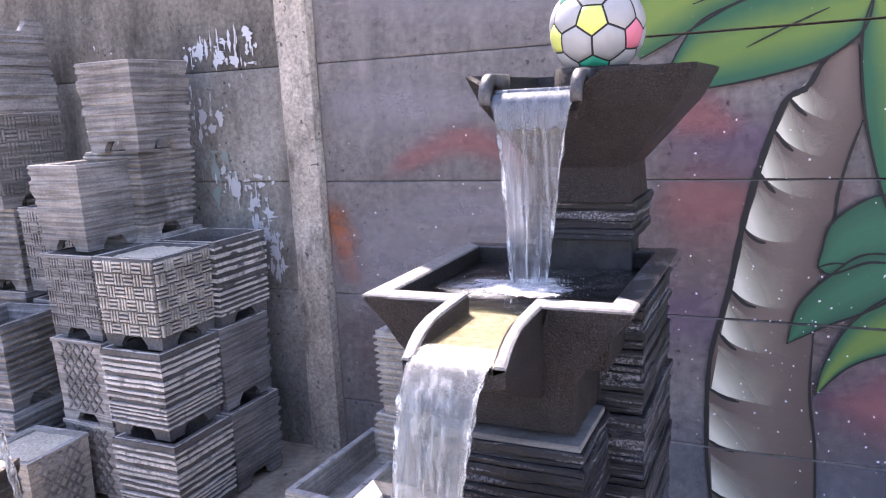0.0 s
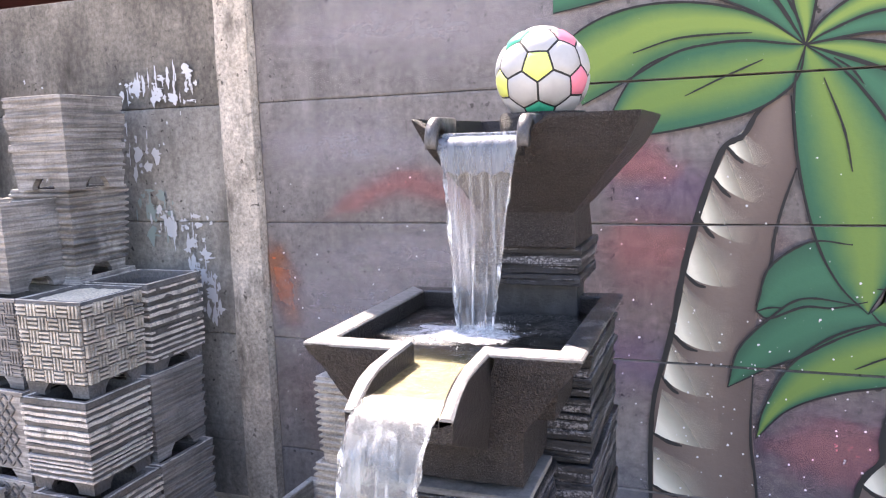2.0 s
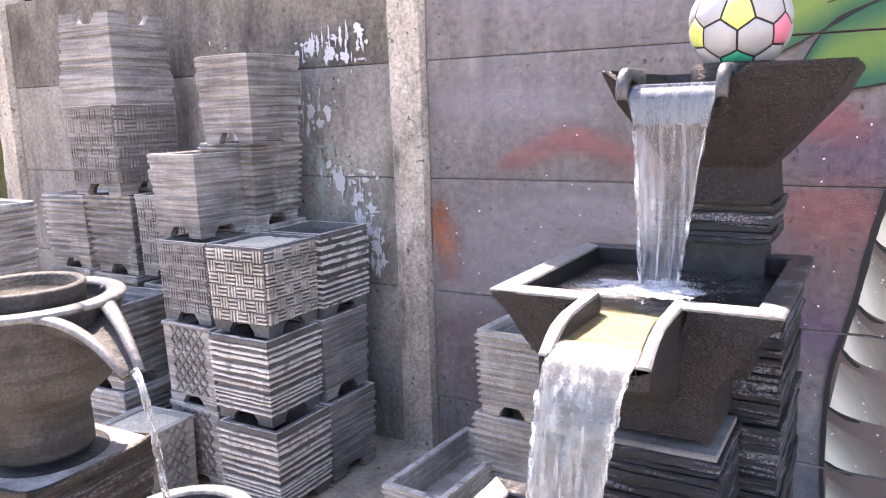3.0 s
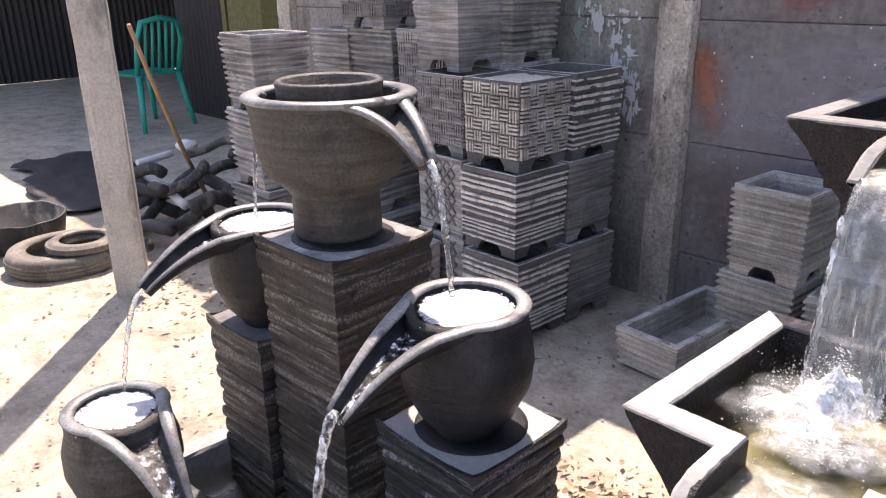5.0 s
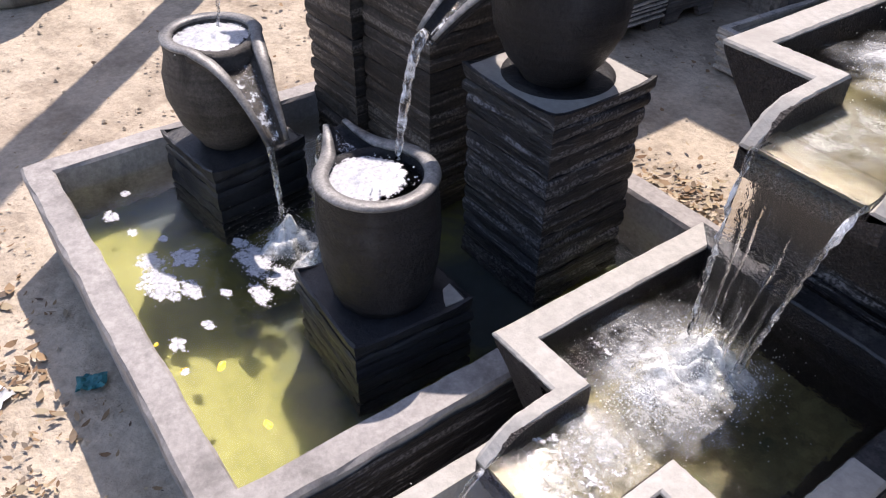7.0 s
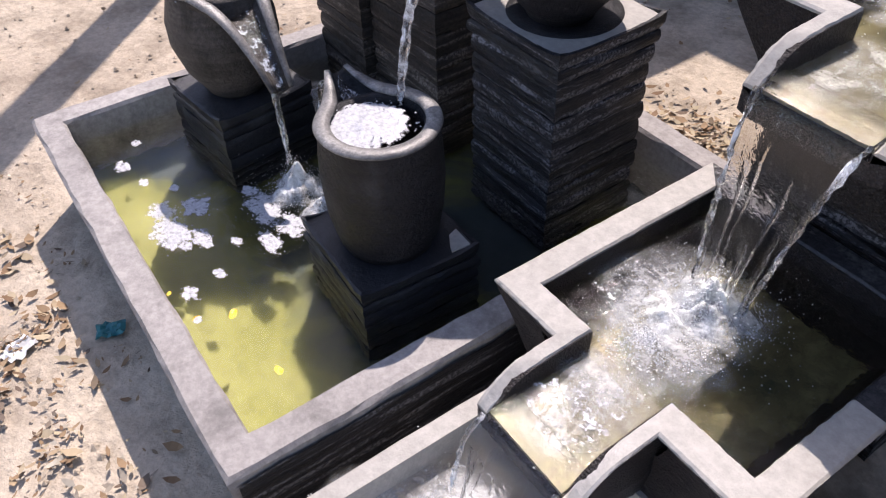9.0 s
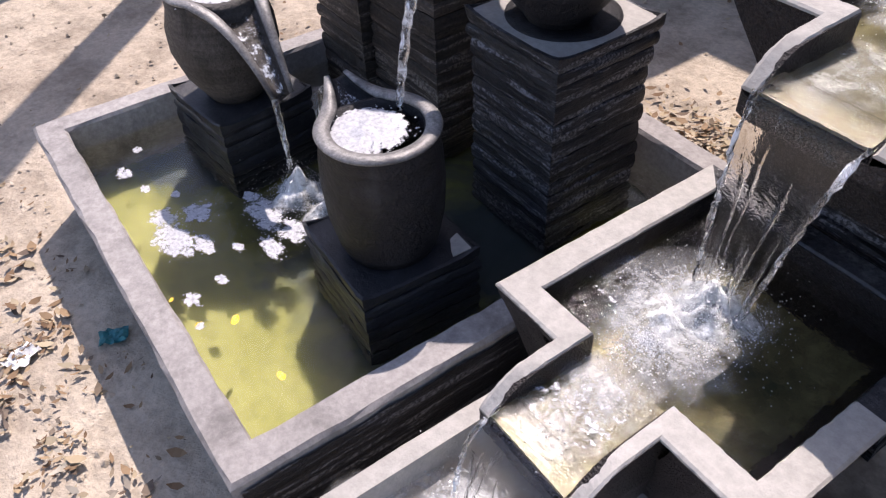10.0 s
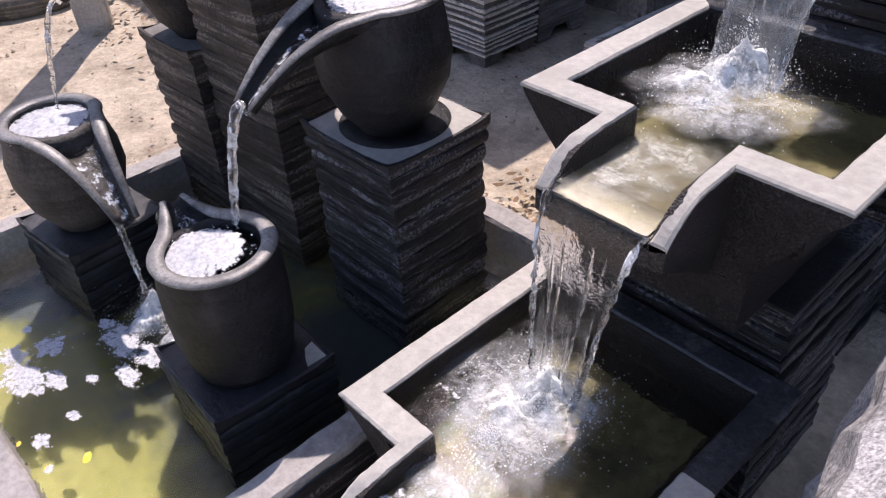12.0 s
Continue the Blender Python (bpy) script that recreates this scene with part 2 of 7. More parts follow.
def water_mat(name, tint, rough=0.03, wave=28, height=0.006, foam=None, spread=0.12, low=0.0, high=1.0, pale=(0.74, 0.78, 0.83)):
    """Clear water; foam: how much of it is broken white."""
    k = Mat(name)
    k.color(tint)
    k.b.inputs["Transmission Weight"].default_value = 1.0
    k.b.inputs["IOR"].default_value = 1.33
    k.rough(rough)
    k.bump(k.noise(wave, 4, 0.55), 0.7, height)
    if foam:
        out = k.t.nodes["Material Output"]
        white = k.node("ShaderNodeBsdfPrincipled", Roughness=0.6)
        white.inputs["Base Color"].default_value = (*pale, 1)
        mx = k.t.nodes.new("ShaderNodeMixShader")
        k.link(k.ramp(k.noise(foam[0], 6, 0.7, foam[2]), [(foam[1], (low,) * 3), (foam[1] + spread, (high,) * 3)]), mx.inputs[0])
        k.link(k.b.outputs[0], mx.inputs[1])
        k.link(white.outputs[0], mx.inputs[2])
        k.link(mx.outputs[0], out.inputs[0])
    return k.m


M["water"] = water_mat("pool_water", (0.93, 0.96, 0.9), 0.02, 22, 0.006)
M["water_basin"] = water_mat("basin_water", (0.94, 0.95, 0.88), 0.03, 40, 0.006)
M["water_sheet"] = water_mat("falling_water", (0.97, 0.98, 1.0), 0.03, 38, 0.004, (30, 0.655, (3.0, 3.0, 0.2)))
M["water_milky"] = water_mat("milky_falling_water", (0.93, 0.96, 1.0), 0.08, 30, 0.004, (26, 0.5, (5.0, 5.0, 0.16)), 0.2, 0.06, 0.55, (0.5, 0.54, 0.6))
# constant grey-blue share stands in for the sky mirrored on the lip
M["water_roll"] = water_mat("rolling_water", (0.9, 0.94, 1.0), 0.08, 40, 0.002, (18, 0.4, (3.0, 3.0, 0.3)), 0.3, 0.45, 0.75, (0.2, 0.23, 0.28))
M["water_white"] = water_mat("aerated_falling_water", (0.93, 0.95, 0.97), 0.1, 30, 0.004, (20, 0.48, (4.0, 4.0, 0.2)), 0.22, 0.1, 0.55, (0.52, 0.54, 0.55))
M["stream"] = water_mat("thin_stream", (0.97, 0.98, 1.0), 0.05, 80, 0.01, (40, 0.52, (1.5, 1.5, 0.5)))


def foam_mat():
    k = Mat("white_foam")
    n = k.noise(140, 5, 0.7)
    k.color(k.ramp(n, [(0.34, (0.3, 0.31, 0.335)), (0.6, (0.56, 0.57, 0.6))]))
    k.rough(0.4)
    k.bump(n, 0.7, 0.0025)
    uv = k.t.nodes.new("ShaderNodeUVMap")
    sep = k.t.nodes.new("ShaderNodeSeparateXYZ")
    k.link(uv.outputs[0], sep.inputs[0])
    add = k.t.nodes.new("ShaderNodeMath")
    add.operation = "MULTIPLY_ADD"
    k.link(k.noise(70, 6, 0.75), add.inputs[0])
    add.inputs[1].default_value = 1.5
    k.link(sep.outputs[0], add.inputs[2])
    k.link(k.ramp(add.outputs[0], [(0.86, (0, 0, 0)), (1.0, (1, 1, 1))]), k.b.inputs["Alpha"])
    return k.m


M["foam"] = foam_mat()


def froth_mat():
    """Bubbles and drops full of air: nearly white, letting light through."""
    k = Mat("white_froth")
    k.color(k.ramp(k.noise(90, 4, 0.6), [(0.3, (0.82, 0.84, 0.85)), (0.6, (0.95, 0.96, 0.96))]))
    k.rough(0.4)
    k.bump(k.noise(260, 5, 0.7), 1.0, 0.003)
    return k.m


M["froth"] = froth_mat()


def churn_mat():
    """Water full of fine air: soft, whitish, with no hard border."""
    k = Mat("churned_water")
    k.color(k.ramp(k.noise(120, 5, 0.7), [(0.3, (0.6, 0.62, 0.61)), (0.6, (0.9, 0.92, 0.92))]))
    k.rough(0.35)
    k.bump(k.noise(60, 6, 0.7), 1.0, 0.008)
    uv = k.t.nodes.new("ShaderNodeUVMap")
    sep = k.t.nodes.new("ShaderNodeSeparateXYZ")
    k.link(uv.outputs[0], sep.inputs[0])
    mul = k.t.nodes.new("ShaderNodeMath")
    mul.operation = "MULTIPLY"
    k.link(sep.outputs[0], mul.inputs[0])
    k.link(k.ramp(k.noise(38, 9, 0.78, None, 0.4), [(0.36, (0, 0, 0)), (0.68, (1, 1, 1))]), mul.inputs[1])
    k.link(mul.outputs[0], k.b.inputs["Alpha"])
    return k.m


M["churn"] = churn_mat()


def algae_mat():
    k = Mat("algae_pool_floor")
    # algae has settled in the strip along the front wall, the floor behind is darker
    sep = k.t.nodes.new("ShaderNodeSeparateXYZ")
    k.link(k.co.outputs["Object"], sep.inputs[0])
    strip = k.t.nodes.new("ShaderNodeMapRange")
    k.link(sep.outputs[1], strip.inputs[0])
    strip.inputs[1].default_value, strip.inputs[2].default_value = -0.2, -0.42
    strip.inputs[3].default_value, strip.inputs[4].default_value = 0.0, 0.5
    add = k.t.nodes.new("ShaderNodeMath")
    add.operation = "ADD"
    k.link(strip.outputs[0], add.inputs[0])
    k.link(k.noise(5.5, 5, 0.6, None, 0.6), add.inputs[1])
    # left end coloured darker for the side wall's shadow and the mirrored sky
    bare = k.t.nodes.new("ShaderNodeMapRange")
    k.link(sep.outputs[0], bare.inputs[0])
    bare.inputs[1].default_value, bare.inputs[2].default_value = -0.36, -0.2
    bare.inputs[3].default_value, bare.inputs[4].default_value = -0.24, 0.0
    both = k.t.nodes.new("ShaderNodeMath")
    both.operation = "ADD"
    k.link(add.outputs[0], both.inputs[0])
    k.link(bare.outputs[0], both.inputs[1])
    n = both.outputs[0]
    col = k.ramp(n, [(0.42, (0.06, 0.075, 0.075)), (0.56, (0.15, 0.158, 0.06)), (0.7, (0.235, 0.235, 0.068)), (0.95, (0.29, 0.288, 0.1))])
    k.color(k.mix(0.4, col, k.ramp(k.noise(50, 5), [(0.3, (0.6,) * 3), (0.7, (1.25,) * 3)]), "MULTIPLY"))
    k.rough(0.9)
    return k.m


M["algae"] = algae_mat()
M["silt"] = stone("silty_basin_floor", (0.07, 0.066, 0.03), (0.23, 0.2, 0.095), 9, 0.9, 0.003, (0.05, 0.055, 0.028), 0.02)
M["silt_bed"] = stone("silty_channel_bed", (0.085, 0.077, 0.045), (0.17, 0.15, 0.092), 14, 0.9, 0.003, (0.12, 0.105, 0.06), 0.02)
M["bed"] = stone("sandy_channel_bed", (0.15, 0.132, 0.08), (0.25, 0.22, 0.14), 14, 0.9, 0.003, (0.19, 0.165, 0.1), 0.02)


# ---------------------------------------------------------------- building tools
def part(name, bm, material, parent=None, label="", smooth=False):
    me = bpy.data.meshes.new(name)
    bmesh.ops.recalc_face_normals(bm, faces=bm.faces[:])
    if name in ("water", "basin_floor", "fill") and sum(f.normal.z for f in bm.faces) < 0:
        bmesh.ops.reverse_faces(bm, faces=bm.faces[:])
    bm.to_mesh(me)
    bm.free()
    me.materials.append(material)
    if smooth:
        for p in me.polygons:
            p.use_smooth = True
    ob = new(name, me)
    ob.parent = parent
    return tagged(ob, label)


def thing(name, m, label, category, group="", kind=""):
    ob = new(name)
    ob.empty_display_size = 0.05
    ob.matrix_basis = m
    return tagged(ob, label, category, group, kind)


def add_box(bm, x0, x1, y0, y1, z0, z1, bevel=0.0, m=None):
    vs = [bm.verts.new((x, y, z)) for z in (z0, z1) for x, y in ((x0, y0), (x1, y0), (x1, y1), (x0, y1))]
    if m is not None:
        for v in vs:
            v.co = m @ v.co
    fs = [bm.faces.new([vs[i] for i in f]) for f in ((3, 2, 1, 0), (4, 5, 6, 7), (0, 1, 5, 4), (1, 2, 6, 5), (2, 3, 7, 6), (3, 0, 4, 7))]
    if bevel:
        es = list({e for f in fs for e in f.edges})
        bmesh.ops.bevel(bm, geom=es, offset=bevel, segments=2, affect="EDGES", profile=0.6)
    return fs


def rings(bm, loops, close_top=True, close_bottom=True):
    """Skin a list of closed loops of equal length."""
    made = [[bm.verts.new(p) for p in loop] for loop in loops]
    n = len(made[0])
    for a, b in zip(made, made[1:]):
        for i in range(n):
            bm.faces.new((a[i], a[(i + 1) % n], b[(i + 1) % n], b[i]))
    if close_bottom:
        bm.faces.new(made[0][::-1])
    if close_top:
        bm.faces.new(made[-1])
    return made


def square(half, z, n=1, off=None, hy=None):
    """A square loop with n steps a side; off(side, i) pushes points outwards."""
    hy = half if hy is None else hy
    cs = ((-half, -hy), (half, -hy), (half, hy), (-half, hy))
    nr = ((0, -1), (1, 0), (0, 1), (-1, 0))
    out = []
    for s in range(4):
        (ax, ay), (bx, by) = cs[s], cs[(s + 1) % 4]
        for i in range(n):
            u = i / n
            d = off(s, i) if off else 0.0
            x, y = ax + (bx - ax) * u, ay + (by - ay) * u
            if i == 0:
                p = nr[s - 1]
                x, y = x + (nr[s][0] + p[0]) * d, y + (nr[s][1] + p[1]) * d
            else:
                x, y = x + nr[s][0] * d, y + nr[s][1] * d
            out.append((x, y, z))
    return out


def tube(bm, pts, radii, n=8, flat=1.0):
    """A round tube along points."""
    pts = [Vector(p) for p in pts]
    loops = []
    for i, p in enumerate(pts):
        d = (pts[min(i + 1, len(pts) - 1)] - pts[max(i - 1, 0)]).normalized()
        s = d.cross(Vector((0, 0, 1)))
        s = s.normalized() if s.length > 1e-4 else Vector((1, 0, 0))
        u = s.cross(d)
        r = radii[i] if isinstance(radii, (list, tuple)) else radii
        loops.append([p + (s * math.cos(a) + u * (math.sin(a) * flat)) * r for a in (2 * math.pi * k / n for k in range(n))])
    rings(bm, loops)


def lathe(bm, profile, n=40, centre=(0, 0), close_top=False, close_bottom=True):
    loops = [[(centre[0] + r * math.cos(2 * math.pi * k / n), centre[1] + r * math.sin(2 * math.pi * k / n), z) for k in range(n)] for r, z in profile]
    rings(bm, loops, close_top, close_bottom)


# ---------------------------------------------------------------- ground
def build_ground():
    bm = bmesh.new()
    xs = [-60, -20, -9] + [-6 + 0.12 * i for i in range(76)] + [6, 20, 60]
    ys = [-60, -20, -8] + [-4 + 0.12 * i for i in range(46)] + [4, 20, 60]
    grid = [[bm.verts.new((x, y, 0.012 * noise.noise(Vector((x * 1.9, y * 1.9, 0))) + 0.006 * noise.noise(Vector((x * 7, y * 7, 3))) - 0.004)) for x in xs] for y in ys]
    for a, b in zip(grid, grid[1:]):
        for i in range(len(xs) - 1):
            bm.faces.new((a[i], a[i + 1], b[i + 1], b[i]))
    ob = part("ground", bm, M["ground"], None, "", True)
    tagged(ob, "bare sandy soil yard floor, dry and trodden", "ground", "", "structure")


build_ground()

# ---------------------------------------------------------------- fence wall of panels
JOINTS = [0.2 + 0.4 * i for i in range(-1, 8)]


def panel_mesh(w, h):
    bm = bmesh.new()
    add_box(bm, -w / 2, w / 2, 0, 0.05, 0.0003, h - 0.0003, 0.0075)
    me = bpy.data.meshes.new("concrete_panel")
    bm.to_mesh(me)
    bm.free()
    return me


def fence_bay(name, x0, x1, rows, material, label, top=None):
    base = thing(name, pose((x0 + x1) / 2, 0, 0), label, "concrete wall", "", "structure")
    w = x1 - x0
    full = panel_mesh(w, 0.4)
    full.materials.append(material)
    last = full
    if top:
        last = full.copy()
        last.materials[0] = top
    for i in range(rows):
        ob = new("concrete_panel", last if i == rows - 1 else full)
        ob.parent = base
        ob.location = (0, random.uniform(-0.002, 0.002), 0.2 + 0.4 * (i - 1))
    # unseen sheet added behind the joints to keep light from leaking through
    bm = bmesh.new()
    add_box(bm, -w / 2, w / 2, 0.054, 0.07, -0.1, 0.2 + 0.4 * (rows - 1) - 0.01)
    part("wall_back", bm, material, base)
    return base


def fence_post(x1, h, w=0.135):
    bm = bmesh.new()
    loops = []
    z = -0.1
    while z < h + 0.001:
        loops.append(square(w / 2, z, 4, lambda s, i: random.uniform(-0.0025, 0.0025) - (0.006 if i == 0 else 0), 0.075))
        z += h / 22
    rings(bm, loops)
    ob = part("wall_post", bm, M["post"])
    ob.location = (x1 - w / 2, 0.035, 0)
    tagged(ob, "weathered grey concrete fence post with rough worn edges", "fence post", "fence posts", "structure")


fence_bay("wall_left", -2.375, -0.13, 5, M["oldwall"], "stained grey precast concrete panel wall with peeling paint", M["oldwall_top"])
# upper rows and the 3 m posts are unseen height, added to shade the basins
fence_bay("wall_mural", 0.0, 2.24, 8, M["wall"], "smooth grey precast concrete panel wall with a painted palm")
fence_bay("wall_right", 2.375, 4.6, 8, M["wall"], "smooth grey precast concrete panel wall")
for px, ph in ((0.0, 3.0), (-2.375, 1.85), (2.375, 3.0)):
    fence_post(px, ph)

# ---------------------------------------------------------------- planters
def relief_off(style, h, seed):
    """Levels (z, offsets) of a planter's side."""
    rnd = random.Random(seed)
    levels = []
    z = 0.036
    if style == "rib":
        n = 11
        step = (h - 0.041) / n
        for i in range(n):
            for f, d in ((0.0, 0.0), (0.3, 0.010), (0.6, 0.010), (0.85, 0.0)):
                levels.append((0.036 + step * (i + f), d, 0.0005))
    elif style == "layer":
        while z < h - 0.012:
            t = rnd.uniform(0.007, 0.017)
            d = rnd.uniform(-0.001, 0.009)
            levels.append((z, d, 0.0022))
            levels.append((z + t * 0.9, d, 0.0022))
            z += t
    elif style == "fine":
        while z < h - 0.008:
            t = rnd.uniform(0.007, 0.014)
            d = rnd.uniform(-0.001, 0.007)
            levels.append((z, d, 0.0018))
            levels.append((z + t * 0.85, d, 0.0018))
            z += t
    else:
        levels = [(0.036, 0, 0.0006), (0.1, 0, 0.0006), (0.17, 0, 0.0006), (h - 0.012, 0, 0.0006)]
    return levels


def make_planter(style, w, h, material, seed, taper=0.93, fill=False, label=""):
    rnd = random.Random(seed)
    base = thing("planter", pose(0, 0, -50), label, "planter", "stacked cast planters")
    half = lambda z: w / 2 * (taper + (1 - taper) * z / h) - 0.006
    bm = bmesh.new()
    loops = []
    for z, d, j in relief_off(style, h, seed):
        loops.append(square(half(z), z, 7, lambda s, i: d + rnd.uniform(-j, j)))
    top = half(h) + 0.004
    loops.append(square(top, h - 0.008, 7, lambda s, i: rnd.uniform(-0.001, 0.001)))
    loops.append(square(top - 0.002, h, 7, lambda s, i: rnd.uniform(-0.001, 0.001)))
    loops.append(square(top - 0.024, h - 0.001, 7))
    loops.append(square(top - 0.030, h - 0.02, 7))
    loops.append(square(half(0.08) - 0.03, 0.08, 7))
    rings(bm, loops)
    body = part("body", bm, material, base)
    bm = bmesh.new()
    o1, o2 = square(top - 0.001, h + 0.0005, 9, lambda s, i: rnd.uniform(-0.0015, 0.001)), square(top - 0.007, h + 0.0005, 9, lambda s, i: rnd.uniform(-0.005, 0.005))
    rings(bm, [o1, [(x, y, h + 0.002) for x, y, _ in o1], [(x, y, h + 0.002) for x, y, _ in o2], o2], False, False)
    part("rim", bm, M["worn"], body, "worn pale rim")
    for sx in (-1, 1):
        for sy in (-1, 1):
            bm = bmesh.new()
            a, f = half(0) + 0.002, 0.062
            lo = [(0, 0), (f, 0), (f, 0.02), (0.02, f), (0, f)]
            hi = [(-0.002, -0.002), (f + 0.02, 0), (f + 0.02, 0.022), (0.022, f + 0.02), (0, f + 0.02)]
            rings(bm, [[(sx * (a - x), sy * (a - y), z) for x, y in loop] for loop, z in ((lo, 0.0), (lo, 0.012), (hi, 0.038))])
            part("foot", bm, material, base)
    def side_parts(bm, mat, label, name="relief", kind="stuff"):
        """The relief of one side, turned to all four."""
        first = part(name, bm, mat, body, label)
        tagged(first, kind=kind)
        for s in (1, 2, 3):
            ob = new(name, first.data)
            ob.parent = body
            ob.rotation_euler = (0, 0, s * math.pi / 2)
            tagged(ob, label, kind=kind)

    if style == "weave":
        bm = bmesh.new()
        n, cell = 6, w * 0.97 / 6
        rows = 6
        ch = (h - 0.046) / rows
        for r in range(rows):
            for c in range(n):
                zc = 0.04 + ch * (r + 0.5)
                xc = (c - (n - 1) / 2) * cell * (half(zc) * 2 / (w * 0.97))
                for b in (-1, 0, 1):
                    flat = (r + c) % 2
                    hx, hz = (cell * 0.46, ch * 0.078) if flat else (cell * 0.078, ch * 0.46)
                    ox, oz = (0, b * ch * 0.32) if flat else (b * cell * 0.32, 0)
                    y = -half(zc + oz)
                    add_box(bm, xc + ox - hx, xc + ox + hx, y - (0.009 if fill else 0.0045) - rnd.uniform(0, 0.002), y + 0.004, zc + oz - hz, zc + oz + hz, 0, Matrix.Rotation(rnd.uniform(-0.004, 0.004), 4, "Y"))
        side_parts(bm, M["planter_pale"] if fill else M["planter_dark"], "raised basket-weave bars")
    if style == "tread":
        bm = bmesh.new()
        n, dz = 5, (h - 0.06) / 5
        for r in range(n):
            for c in range(6):
                for sg in (-1, 1):
                    zc, xc = 0.05 + dz * (r + 0.5), (c - 2.5) * w * 0.16
                    if abs(xc) + 0.02 > half(zc):
                        continue
                    m = Matrix.Translation((xc, -half(zc), zc)) @ Matrix.Rotation(sg * 0.85, 4, "Y")
                    add_box(bm, -0.032, 0.032, -0.006, 0.005, -0.0034, 0.0034, 0, m)
        side_parts(bm, M["planter_dark"], "raised diamond ribs")
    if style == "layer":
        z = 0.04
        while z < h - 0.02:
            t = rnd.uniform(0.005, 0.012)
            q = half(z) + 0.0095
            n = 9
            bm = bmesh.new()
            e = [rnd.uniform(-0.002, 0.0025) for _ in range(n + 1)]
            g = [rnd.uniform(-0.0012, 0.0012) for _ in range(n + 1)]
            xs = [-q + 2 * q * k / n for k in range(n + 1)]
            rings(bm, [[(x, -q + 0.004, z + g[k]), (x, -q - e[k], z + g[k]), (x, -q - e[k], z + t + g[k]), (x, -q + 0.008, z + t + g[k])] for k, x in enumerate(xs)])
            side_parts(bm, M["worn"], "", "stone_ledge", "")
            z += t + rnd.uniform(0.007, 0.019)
    if fill:
        bm = bmesh.new()
        q = half(h) - 0.024
        n = 8
        g = [[bm.verts.new((-q + 2 * q * i / n, -q + 2 * q * j / n, h - 0.006 + rnd.uniform(-0.003, 0.003))) for i in range(n + 1)] for j in range(n + 1)]
        for a, b in zip(g, g[1:]):
            for i in range(n):
                bm.faces.new((a[i], a[i + 1], b[i + 1], b[i]))
        part("fill", bm, M["fill"], base, "pale sandy fill")
    return base


def place(proto, x, y, z, rot=0.0, k=1.0, label="", flip=False):
    m = pose(x, y, z, 180 if flip else 0, 0, rot) @ Matrix.Diagonal((k, k, k, 1))
    ob = copy_thing(proto, m)
    ob.scale = (k, k, k)
    return tagged(ob, label)


PROTO = {
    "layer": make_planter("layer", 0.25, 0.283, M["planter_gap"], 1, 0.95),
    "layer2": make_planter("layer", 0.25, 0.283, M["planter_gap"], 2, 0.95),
    "fine": make_planter("fine", 0.25, 0.283, M["planter_dark"], 3, 0.9),
    "fine2": make_planter("fine", 0.25, 0.283, M["planter_dark"], 4, 0.95),
    "rib": make_planter("rib", 0.26, 0.295, M["planter"], 5, 0.86),
    "rib2": make_planter("rib", 0.24, 0.283, M["planter_pale"], 6, 0.93),
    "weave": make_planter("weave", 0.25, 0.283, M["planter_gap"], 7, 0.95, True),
    "weave2": make_planter("weave", 0.25, 0.283, M["planter_dark"], 8, 0.95),
    "tread": make_planter("tread", 0.25, 0.283, M["planter"], 9, 0.95),
    "tread2": make_planter("tread", 0.24, 0.265, M["planter_pale"], 10, 0.96, True),
}
A = "cast stone planter"
